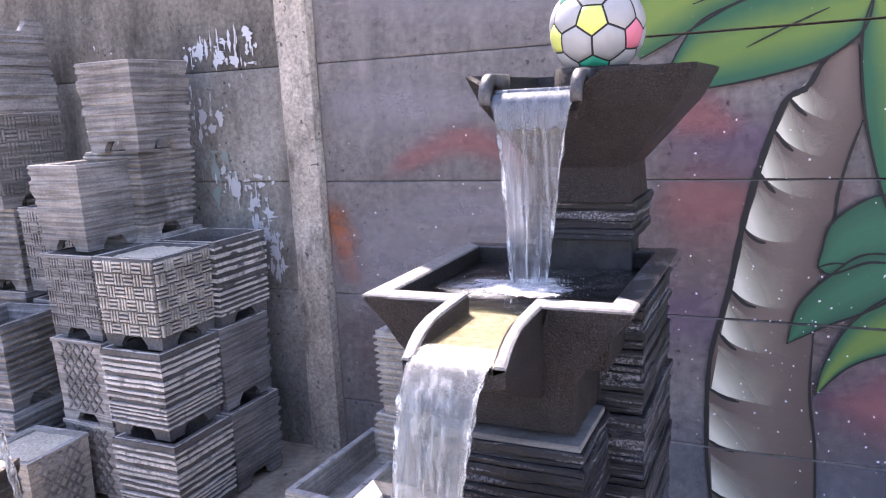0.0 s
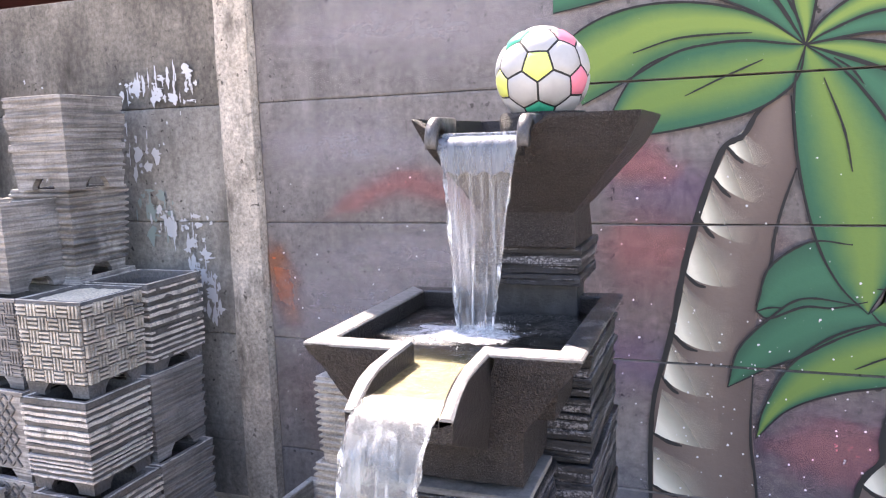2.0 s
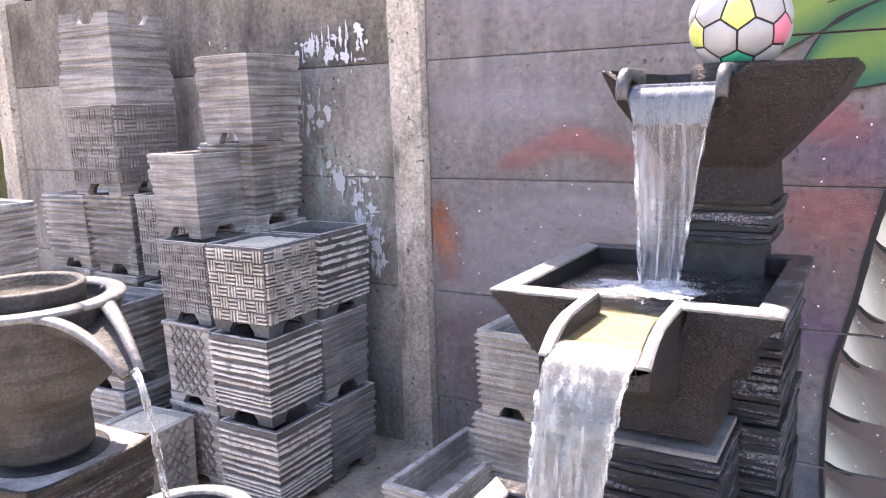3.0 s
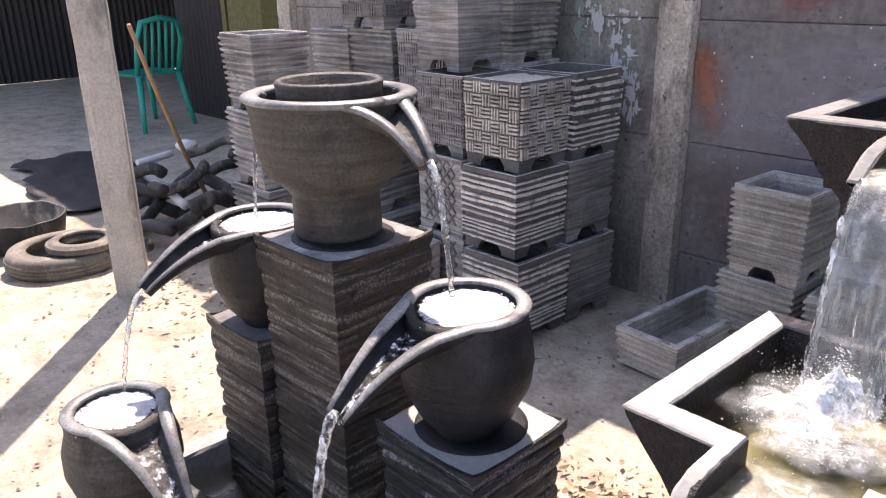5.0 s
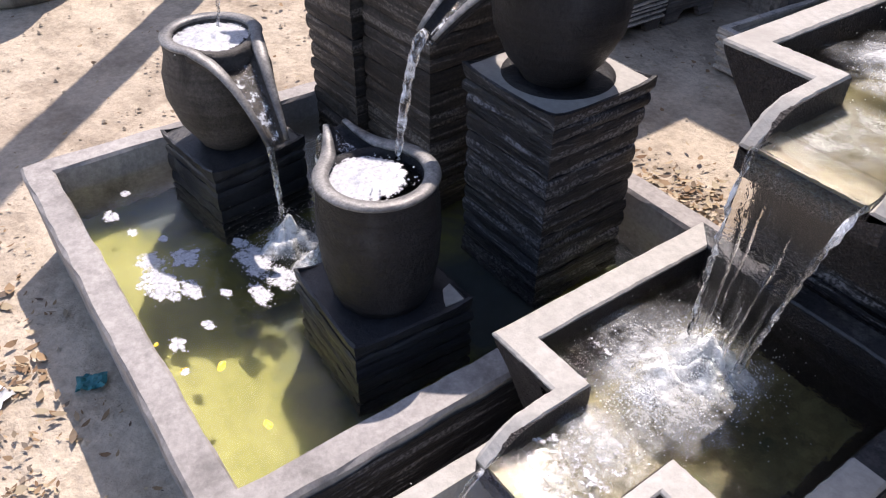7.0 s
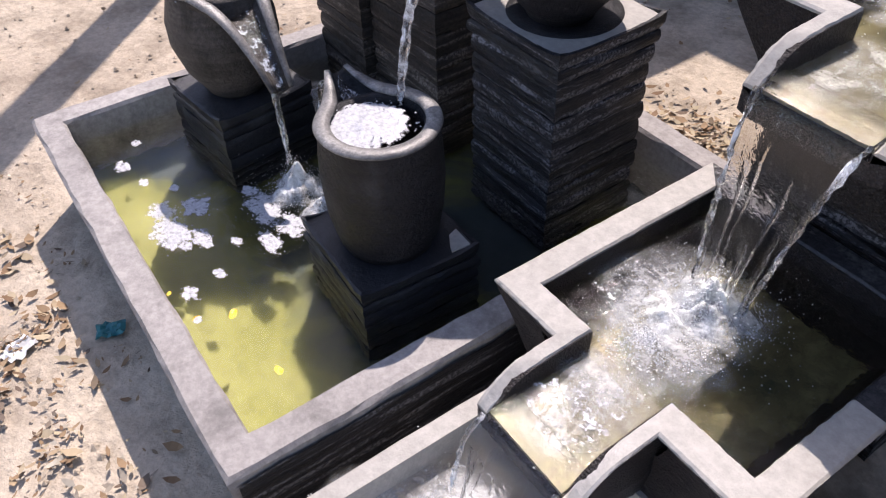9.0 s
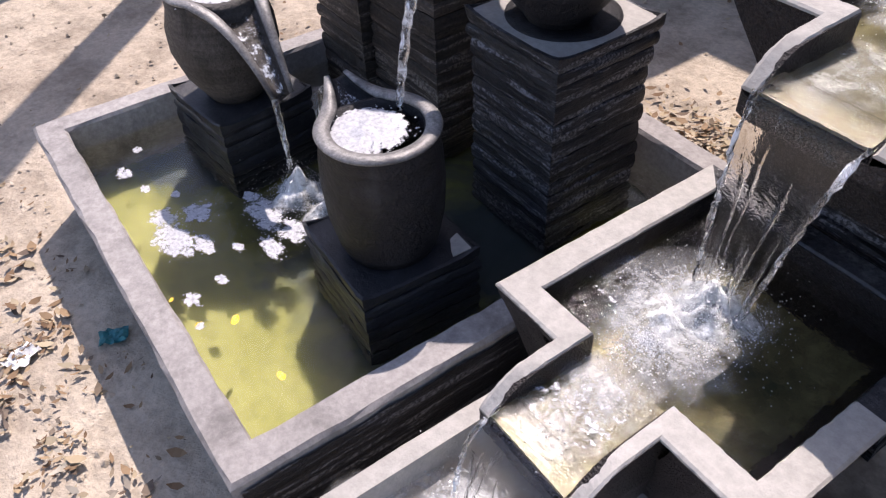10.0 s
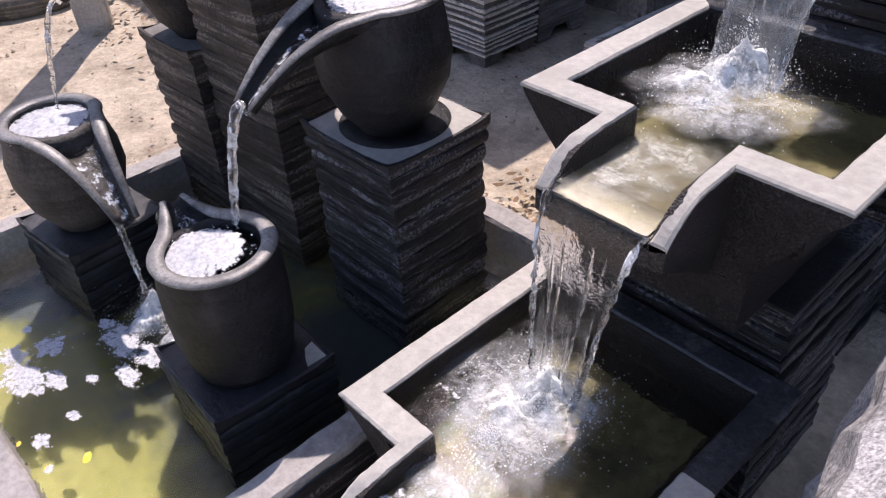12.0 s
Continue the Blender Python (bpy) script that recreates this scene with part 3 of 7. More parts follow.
STACK = [
    ("layer", -0.285, -0.550, 0.0, -0.5, 1, "grey striated cast planter at the bottom of a stack"),
    ("layer", -0.324, -0.522, 0.281, -0.9, 0.98, "grey striated cast planter with worn pale ledges"),
    ("weave", -0.348, -0.485, 0.556, -0.3, 1, "dark basket-weave cast planter filled with pale sand"),
    ("fine2", -0.280, -0.292, 0.0, -2.2, 1, "dark plain cast planter at the foot of the wall"),
    ("fine2", -0.312, -0.271, 0.279, -1.4, 1, "dark cast planter in the middle of a stack"),
    ("layer2", -0.330, -0.237, 0.556, -0.4, 1.02, "dark striped cast planter on top of a stack"),
    ("tread", -0.572, -0.500, 0.0, -2.9, 1, "grey cast planter at the bottom of a stack"),
    ("tread", -0.579, -0.498, 0.279, -2.9, 1, "grey diamond-ribbed cast planter"),
    ("weave2", -0.613, -0.464, 0.556, -2.0, 0.98, "grey basket-weave cast planter"),
    ("fine", -0.665, -0.426, 0.838, -3.2, 0.98, "grey finely ribbed cast planter on top of a stack"),
    ("rib", -0.62, -0.20, 0.0, 1, 0.95, "grey ribbed cast planter at the foot of the wall"),
    ("rib", -0.62, -0.21, 0.28, -2, 0.97, "grey ribbed cast planter in a stack"),
    ("rib", -0.61, -0.22, 0.567, 0, 0.97, "grey ribbed cast planter in a stack"),
    ("rib", -0.610, -0.230, 0.853, -0.8, 0.98, "grey ribbed cast planter near the wall"),
    ("fine", -0.556, -0.271, 1.142, -2.1, 1.03, "dusty ribbed cast planter crowning the stack"),
    ("tread2", -0.665, -0.765, 0.0, 3.0, 1, "pale diamond-ribbed planter filled with sand"),
    ("rib", -0.98, -0.565, 0.0, 3, 1.03, "grey ribbed cast planter at the bottom"),
    ("rib", -0.985, -0.565, 0.306, 5, 1.03, "grey ribbed cast planter, empty"),
    ("weave2", -0.93, -0.26, 0.0, 3, 1.08, "grey basket-weave cast planter at the bottom"),
    ("weave2", -0.93, -0.26, 0.306, -2, 1.08, "grey basket-weave cast planter"),
    ("weave2", -0.92, -0.27, 0.65, 2, 1.08, "grey basket-weave cast planter in the row"),
    ("rib", -1.25, -0.24, 0.0, 3, 1.06, "grey ribbed cast planter at the bottom"),
    ("rib", -1.25, -0.24, 0.315, -1, 1.06, "grey ribbed cast planter in a stack"),
    ("rib", -1.25, -0.24, 0.630, 0.5, 1.06, "grey ribbed cast planter under a larger one"),
    ("weave2", -1.25, -0.27, 0.95, -1, 1.2, "grey weave-patterned cast planter on a high stack"),
    ("rib", -1.62, -0.19, 0.0, 3, 1.05, "grey ribbed cast planter at the bottom"),
    ("rib", -1.62, -0.19, 0.31, 0, 1.05, "grey ribbed cast planter in a stack"),
    ("rib", -1.62, -0.19, 0.62, 2, 1.05, "grey ribbed cast planter, empty"),
    ("rib", -1.53, -0.70, 0.0, 3, 1.08, "grey ribbed cast planter at the bottom"),
    ("rib", -1.53, -0.70, 0.32, -4, 1.08, "grey ribbed cast planter in a stack"),
    ("rib", -1.535, -0.702, 0.64, -1.7, 1.02, "grey ribbed cast planter, empty, at the end of the row"),
    ("rib2", 0.415, -0.150, 0.0, -3, 1, "pale ribbed cast planter beside the fountain"),
    ("rib2", 0.430, -0.155, 0.285, -3.5, 0.97, "pale ribbed cast planter on another, empty"),
    ("rib2", 0.68, -0.16, 0.0, 2, 1, "ribbed cast planter behind the fountain"),
]
for style, x, y, z, r, k, label in STACK:
    place(PROTO[style], x, y, z, r, k, label)
place(PROTO["fine"], -1.25, -0.27, 1.29 + 0.283 * 1.2, 4, 1.2, "grey cast planter stored upside down on a high stack", True)
for p in PROTO.values():
    for o in (*p.children_recursive, p):
        bpy.data.objects.remove(o)


def trough(x0, x1, y0, y1, h):
    base = thing("planter_trough", pose((x0 + x1) / 2, (y0 + y1) / 2, 0, 0, 0, -3), "low ribbed grey cast trough, empty, on the soil", "planter")
    hx, hy = (x1 - x0) / 2, (y1 - y0) / 2
    bm = bmesh.new()
    loops = []
    n = 5
    for i in range(n):
        for f, d in ((0.0, 0), (0.3, 0.006), (0.62, 0.006), (0.85, 0)):
            loops.append(square(hx - 0.012 * (1 - (i + f) / n), (h - 0.012) * (i + f) / n, 6, lambda s, q: d + random.uniform(-0.001, 0.001), hy - 0.012 * (1 - (i + f) / n)))
    loops += [square(hx + 0.004, h - 0.01, 6, None, hy + 0.004), square(hx + 0.003, h, 6, None, hy + 0.003), square(hx - 0.02, h, 6, None, hy - 0.02), square(hx - 0.026, 0.03, 6, None, hy - 0.026)]
    rings(bm, loops)
    part("body", bm, M["planter_pale"], base)
    bm = bmesh.new()
    rings(bm, [square(hx + 0.003, h + 0.0005, 8, None, hy + 0.003), square(hx + 0.002, h + 0.004, 8, lambda s, i: random.uniform(-0.001, 0.001), hy + 0.002), square(hx - 0.018, h + 0.004, 8, lambda s, i: random.uniform(-0.001, 0.001), hy - 0.018), square(hx - 0.019, h + 0.0005, 8, None, hy - 0.019)], False, False)
    part("rim", bm, M["worn"], base, "worn pale rim")


trough(0.135, 0.345, -0.54, -0.06, 0.125)

# ---------------------------------------------------------------- ledge stone blocks
def courses(base, hx, hy, z0, z1, seed, mat, tmin=0.010, tmax=0.022, amp=0.006, flare=0.0, round_off=0.0):
    """Layered stone: every course a slab of its own."""
    rnd = random.Random(seed)
    z = z0
    while z < z1 - 1e-4:
        t = min(rnd.uniform(tmin, tmax), z1 - z)
        if z1 - z - t < tmin * 0.5:
            t = z1 - z
        d = rnd.uniform(-amp, amp * 0.4)
        e = [rnd.uniform(-0.0016, 0.0016) for _ in range(40)]
        g = [rnd.uniform(-0.0015, 0.0015) for _ in range(40)]
        fl = flare * max(0.0, (z - z0) / (z1 - z0) - 0.8) / 0.2
        f = lambda s, i: d + fl + e[(s * 9 + i) % 40]
        f2 = lambda s, i: d + fl + e[(s * 9 + i) % 40] - 0.0021 + g[(s * 7 + i) % 40]
        bm = bmesh.new()
        f3 = lambda s, i: f(s, i) + round_off
        f4 = lambda s, i: f2(s, i) - round_off * 0.4
        rings(bm, [square(hx, z + 0.0005, 9, f4, hy), square(hx, z + t * 0.2, 9, f, hy), square(hx, z + t * 0.5, 9, f3, hy), square(hx, z + t * 0.8, 9, f, hy), square(hx, z + t, 9, f4, hy)])
        part("stone_course", bm, mat, base)
        z += t


# ---------------------------------------------------------------- jar fountain
fountain = thing("jar_fountain_pool", pose(0.372, -1.88, 0), "square grey concrete pool with greenish water and yellow algae", "fountain pool")
PX0, PX1, PY0, PY1 = -0.10, 0.845, -2.362, -1.40
WATER = 0.155


def pool_part():
    inv = Matrix.Translation((-0.372, 1.88, 0))
    wt = 0.052
    bm = bmesh.new()
    cx, cy, hx, hy = (PX0 + PX1) / 2, (PY0 + PY1) / 2, (PX1 - PX0) / 2, (PY1 - PY0) / 2
    n = 24
    wob = lambda a: (lambda s, i: random.uniform(-a, a))
    ls = [square(hx - 0.01, -0.05, n, wob(0.002), hy - 0.01), square(hx - 0.006, 0.1, n, wob(0.002), hy - 0.006), square(hx, 0.203, n, wob(0.0018), hy),
          square(hx - 0.005, 0.21, n, wob(0.0018), hy - 0.005), square(hx - wt + 0.004, 0.21, n, wob(0.0018), hy - wt + 0.004), square(hx - wt, 0.203, n, wob(0.0018), hy - wt), square(hx - wt - 0.004, 0.028, n, None, hy - wt - 0.004)]
    ls = [[(x + cx - 0.372, y + cy + 1.88, z) for x, y, z in l] for l in ls]
    rings(bm, ls, False, True)
    part("basin_wall", bm, M["pool"], fountain)
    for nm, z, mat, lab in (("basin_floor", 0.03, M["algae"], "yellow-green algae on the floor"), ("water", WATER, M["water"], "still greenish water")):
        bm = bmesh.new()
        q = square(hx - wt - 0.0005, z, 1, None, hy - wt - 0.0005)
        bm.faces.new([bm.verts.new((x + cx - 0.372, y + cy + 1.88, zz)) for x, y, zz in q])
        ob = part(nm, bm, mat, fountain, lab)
        if nm == "water":
            ob.visible_shadow = False
    # black film facing the catch pool: wet wall, its shade put into the colour
    bm = bmesh.new()
    prev = None
    for i in range(33):
        y = PY0 + 0.012 + (PY1 - PY0 - 0.02) * i / 32 + 1.88
        top = 0.197 - 0.006 * random.random()
        cur = [bm.verts.new((PX1 - 0.372 + dx, y, z)) for z, dx in ((0.0, -0.0045), (0.1, -0.002), (top, 0.0032))]
        if prev:
            for j in range(2):
                bm.faces.new((prev[j], prev[j + 1], cur[j + 1], cur[j]))
        prev = cur
    part("wet_film", bm, M["ledge"], fountain, "black film on the outer wall for wet and shade")


pool_part()


def pillar(name, x, y, w, z1, rot, seed, label, mat="ledge", flare=0.006, cap="rim", foot=0.0):
    base = thing(name, pose(x, y, 0.05, 0, 0, rot), label, "stone pillar", "fountain pillars")
    top = z1 - 0.05
    courses(base, w / 2, w / 2, 0.0, top - 0.022, seed, M[mat], 0.024, 0.044, 0.0016, flare, 0.0010)
    # crown course, its corners drawn up a little
    rnd = random.Random(seed + 7)
    bm = bmesh.new()
    h = w / 2 + flare
    ring = lambda half, z, lift: [(x, y, zz + lift * (abs(x * y) / half ** 2) ** 5) for x, y, zz in square(half, z, 12, lambda s, i: rnd.uniform(-0.0012, 0.0012))]
    rings(bm, [ring(h - 0.004, top - 0.022, 0), ring(h, top - 0.012, 0.002), ring(h + 0.001, top, 0.008), ring(h - 0.004, top + 0.001, 0.007), ring(h - 0.0055, top - 0.003, 0.0), ring(h - 0.007, top - 0.014, 0.0)])
    part("crown", bm, M[mat], base, "rough top course with raised corners")
    bm = bmesh.new()
    rings(bm, [square(h - 0.005, top - 0.013, 6), square(h - 0.0035, top + 0.0012, 6, lambda s, i: random.uniform(-0.001, 0.001))])
    part("cap", bm, M[cap], base, "smooth flat top")
    if foot:
        # the jar's shadow on the cap, built as a dark disc
        bm = bmesh.new()
        lathe(bm, [(foot, top - 0.001), (foot - 0.001, top + 0.0022), (foot - 0.02, top + 0.0026)], 40, (0, 0), True, True)
        part("wet_ring", bm, M["jar"], base, "dark disc for the jar's shadow round its foot", True)
    return base


pillar("stone_pillar", 0.572, -1.622, 0.203, 0.474, 1.0, 21, "black layered-stone pillar under a spouted jar", foot=0.092)
pillar("stone_pillar", 0.240, -1.614, 0.215, 0.712, 2.3, 22, "tall brown-black layered-stone pillar in the pool", "ledge_brown", 0.006, "planter", 0.094)
pillar("stone_pillar", 0.035, -1.657, 0.180, 0.500, 1.7, 23, "brown layered-stone pillar beside the tallest one", "ledge_brown", 0.006, "planter_dark")
low_block = pillar("stone_pillar", 0.608, -1.985, 0.200, 0.232, -3.0, 24, "low black stone block in the water", "wet_slab", 0.0, "wet_slab")
# pale chip paints the sun falling on the cap's back corner
bm = bmesh.new()
rings(bm, [[(x, y, z) for x, y in ((0.052, 0.090), (0.058, 0.074), (0.08, 0.062), (0.092, 0.058), (0.093, 0.09))] for z in (0.1815, 0.1855)])
part("dry_corner", bm, M["rim"], low_block, "pale sunlit corner of the top")
pillar("stone_pillar", 0.105, -2.005, 0.195, 0.258, 6.4, 25, "low dark stone block in the water", "wet_slab", 0.0, "wet_slab")


def gutter(bm, pts, widths, depth, thick=0.011, n=8):
    """An open channel of U section along points."""
    pts = [Vector(p) for p in pts]
    loops = []
    for i, p in enumerate(pts):
        d = (pts[min(i + 1, len(pts) - 1)] - pts[max(i - 1, 0)]).normalized()
        s = d.cross(Vector((0, 0, 1))).normalized()
        u = s.cross(d)
        w = widths[i]
        dp = depth[i]
        outer = [p + s * (w * math.cos(a)) - u * (dp * math.sin(a)) for a in (math.pi * k / n for k in range(n + 1))]
        inner = [p + s * ((w - thick) * math.cos(a)) - u * ((dp - thick) * math.sin(a)) for a in (math.pi * k / n for k in range(n, -1, -1))]
        loops.append(outer + inner)
    rings(bm, loops)


def jar(x, y, z, rot, profile, spout, label, mat="jar", water_z=None, extra=None):
    """profile: outer radii and heights to the rim; spout: (reach, drop, width) along local -y."""
    base = thing("spouted_jar", pose(x, y, z, 0, 0, rot), label, "water jar", "fountain jars")
    rim_r, rim_z = profile[-1]
    n = 48
    bm = bmesh.new()
    prof = list(profile) + [(rim_r - 0.004, rim_z + 0.005), (rim_r - 0.014, rim_z + 0.004), (rim_r - 0.02, rim_z - 0.008)]
    prof += [(max(0.03, r - 0.02), h) for r, h in reversed(profile[2:-1])]
    lathe(bm, prof, n, (0, 0), True, True)
    for v in bm.verts:
        a = 0.0012 * noise.noise(v.co * 40 + Vector((x, y, z)) * 9)
        v.co += Vector((v.co.x, v.co.y, 0)).normalized() * a if v.co.length > 1e-5 else Vector()
        dz = -v.co.y / max(rim_r, 1e-3)
        if v.co.z > rim_z * 0.55 and dz > 0.6:
            v.co.z -= (dz - 0.6) * 0.03 * (v.co.z / rim_z)
    part("body", bm, M[mat], base, "", True)
    reach, drop, wd = spout
    bm = bmesh.new()
    pts, ws, ds = [], [], []
    m = 12
    for i in range(m + 1):
        u = i / m
        yy = -(rim_r * 0.62 + (reach - rim_r * 0.62) * u)
        pts.append((0, yy, rim_z - 0.002 - drop * u ** 2.0))
        ws.append(wd * (1.95 - 1.5 * u ** 0.62) + 0.006)
        ds.append(0.052 - 0.033 * u ** 0.8)
    gutter(bm, pts, ws, ds, 0.010)
    part("spout", bm, M[mat], base, "long tapering open spout", True)
    edge = [Vector((w - 0.005, p[1], p[2] + 0.001)) for p, w in zip(pts, ws)]
    a0 = 0.92
    arc = [Vector(((rim_r - 0.008) * math.sin(a), -(rim_r - 0.008) * math.cos(a), rim_z + 0.0015)) for a in (a0 + k * (2 * math.pi - 2 * a0) / 36 for k in range(37))]
    line = edge[::-1][:-3] + [edge[2].lerp(arc[0], 0.5)] + arc + [Vector((-edge[2].x, edge[2].y, edge[2].z)).lerp(arc[-1], 0.5)] + [Vector((-e.x, e.y, e.z)) for e in edge[3:]]
    bm = bmesh.new()
    tube(bm, line, [0.0045 + 0.0075 * min(1.0, min(k, len(line) - 1 - k) / 9) for k in range(len(line))], 10, 0.42)
    part("rim", bm, M["lip"], base, "pale worn rim running into the spout", True)
    bm = bmesh.new()
    prev = None
    for p, w, d in list(zip(pts, ws, ds))[1:]:
        cur = [bm.verts.new((w * f, p[1], p[2] - d * h)) for f, h in ((-0.62, 0.5), (-0.3, 0.62), (0, 0.55), (0.3, 0.62), (0.62, 0.5))]
        if prev:
            for k in range(4):
                bm.faces.new((prev[k], prev[k + 1], cur[k + 1], cur[k]))
        prev = cur
    ob = part("spout_water", bm, M["stream"], base, "white-streaked water running down the spout", True)
    ob.visible_shadow = False
    wz = rim_z - 0.016 if water_z is None else water_z
    bm = bmesh.new()
    ring = [bm.verts.new((math.cos(2 * math.pi * k / 32) * (rim_r - 0.0185), math.sin(2 * math.pi * k / 32) * (rim_r - 0.0185), wz)) for k in range(32)]
    bm.faces.new(ring)
    ob = part("water", bm, M["water_sheet"], base, "foaming water")
    ob.visible_shadow = False
    return base


JAR_LONG = [(0.05, 0.0), (0.056, 0.012), (0.078, 0.038), (0.1, 0.085), (0.105, 0.125), (0.1, 0.168), (0.094, 0.195), (0.096, 0.212)]
JAR_TUB = [(0.070, 0.0), (0.078, 0.02), (0.087, 0.07), (0.09, 0.12), (0.088, 0.165), (0.084, 0.195), (0.085, 0.208)]
jar(0.572, -1.632, 0.474, 0, JAR_LONG, (0.245, 0.085, 0.036), "charcoal round-bellied jar with a long spout on a pillar")
jar(0.042, -1.668, 0.500, 0, JAR_LONG, (0.245, 0.075, 0.036), "charcoal jar with a long curved spout behind the tall pillar")
jar(0.610, -1.985, 0.232, -95, JAR_TUB, (0.135, -0.015, 0.030), "charcoal barrel-shaped jar with a short raised spout")
JAR_ROUND = [(0.052, 0.0), (0.06, 0.014), (0.084, 0.055), (0.0975, 0.105), (0.096, 0.145), (0.086, 0.182), (0.085, 0.208)]
jar(0.105, -2.010, 0.258, 92, JAR_ROUND, (0.215, 0.115, 0.034), "brown-grey jar pouring water from a drooping spout", "jar_brown")


def top_jar():
    x, y, z = 0.215, -1.606, 0.712
    base = thing("fountain_bowl", pose(x, y, z), "wide brown-grey fountain bowl with spouts and an inner ring", "fountain bowl")
    prof = [(0.078, 0.0), (0.08, 0.01), (0.078, 0.075), (0.088, 0.09), (0.118, 0.115), (0.134, 0.16), (0.138, 0.205), (0.142, 0.232), (0.146, 0.243), (0.14, 0.252), (0.127, 0.25), (0.121, 0.236), (0.115, 0.205), (0.09, 0.2)]
    bm = bmesh.new()
    lathe(bm, prof, 56, (0, 0), True, True)
    for v in bm.verts:
        v.co += v.co.normalized() * (0.0016 * noise.noise(v.co * 38)) if v.co.length > 0.01 else Vector()
    part("bowl", bm, M["jar_brown"], base, "", True)
    bm = bmesh.new()
    lathe(bm, [(0.088, 0.2), (0.092, 0.262), (0.094, 0.272), (0.088, 0.276), (0.08, 0.272), (0.078, 0.24)], 48, (0, 0), True, True)
    part("inner_ring", bm, M["jar_brown"], base, "raised ring holding water", True)
    for ang, reach, drop in ((0.0, 0.265, 0.075), (195.0, 0.175, 0.03), (95.0, 0.17, 0.02)):
        bm = bmesh.new()
        pts, ws, ds = [], [], []
        for i in range(13):
            u = i / 12
            rr = 0.105 + (reach - 0.105) * u
            a = radians(ang) - 0.05 * u
            pts.append((rr * math.cos(a), rr * math.sin(a), 0.246 - drop * u ** 2.2))
            ws.append(0.078 - 0.06 * u ** 0.6)
            ds.append(0.05 - 0.032 * u ** 0.8)
        gutter(bm, pts, ws, ds, 0.011)
        part("spout", bm, M["jar_brown"], base, "tapering open spout", True)
        for sg in (-1, 1):
            bm = bmesh.new()
            dirs = Vector((-math.sin(radians(ang)), math.cos(radians(ang)), 0))
            tube(bm, [Vector(p) + dirs * (sg * (w - 0.005)) for p, w in zip(pts, ws)][1:], [0.0145 - 0.0075 * i / 11 for i in range(12)], 10, 0.5)
            part("spout_edge", bm, M["lip"], base, "pale worn edge of the spout", True)
    bm = bmesh.new()
    tube(bm, [(0.136 * math.cos(a), 0.136 * math.sin(a), 0.249) for a in (k * 2 * math.pi / 48 for k in range(49))], 0.0165, 10, 0.45)
    part("rim", bm, M["lip"], base, "pale worn rim", True)
    for r0, wz in ((0.0775, 0.262), (0.1195, 0.236)):
        bm = bmesh.new()
        bm.faces.new([bm.verts.new((math.cos(2 * math.pi * k / 40) * r0, math.sin(2 * math.pi * k / 40) * r0, wz)) for k in range(40)])
        ob = part("water", bm, M["water_basin"], base, "clear water")
        ob.visible_shadow = False


top_jar()


def stream(a, b, r0, r1, seed, bow=(0, 0), label="thin falling stream of water", n=26):
    rnd = random.Random(seed)
    a, b = Vector(a), Vector(b)
    bm = bmesh.new()
    pts, rad = [], []
    for i in range(n + 1):
        u = i / n
        p = a.lerp(b, u)
        h = math.sqrt(u)
        p.x = a.x + (b.x - a.x) * h + rnd.uniform(-1, 1) * 0.0016 * u
        p.y = a.y + (b.y - a.y) * h + rnd.uniform(-1, 1) * 0.0016 * u
        pts.append(p)
        rad.append((r0 + (r1 - r0) * u) * rnd.uniform(0.78, 1.2))
    tube(bm, pts, rad, 8)
    ob = part("water_stream", bm, M["stream"], None, "", True)
    ob.visible_shadow = False
    tagged(ob, label, "water stream", "water streams")


stream((0.478, -1.615, 0.885), (0.535, -1.625, 0.68), 0.006, 0.0045, 1)
stream((0.572, -1.876, 0.605), (0.585, -1.935, 0.435), 0.008, 0.005, 2)
stream((0.042, -1.912, 0.635), (0.075, -1.985, 0.462), 0.005, 0.003, 3)
stream((0.317, -2.018, 0.352), (0.335, -2.02, 0.155), 0.006, 0.004, 4)
stream((0.478, -1.998, 0.44), (0.43, -2.0, 0.155), 0.004, 0.005, 5)
stream((0.05, -1.65, 0.93), (0.03, -1.67, 0.70), 0.004, 0.003, 6)


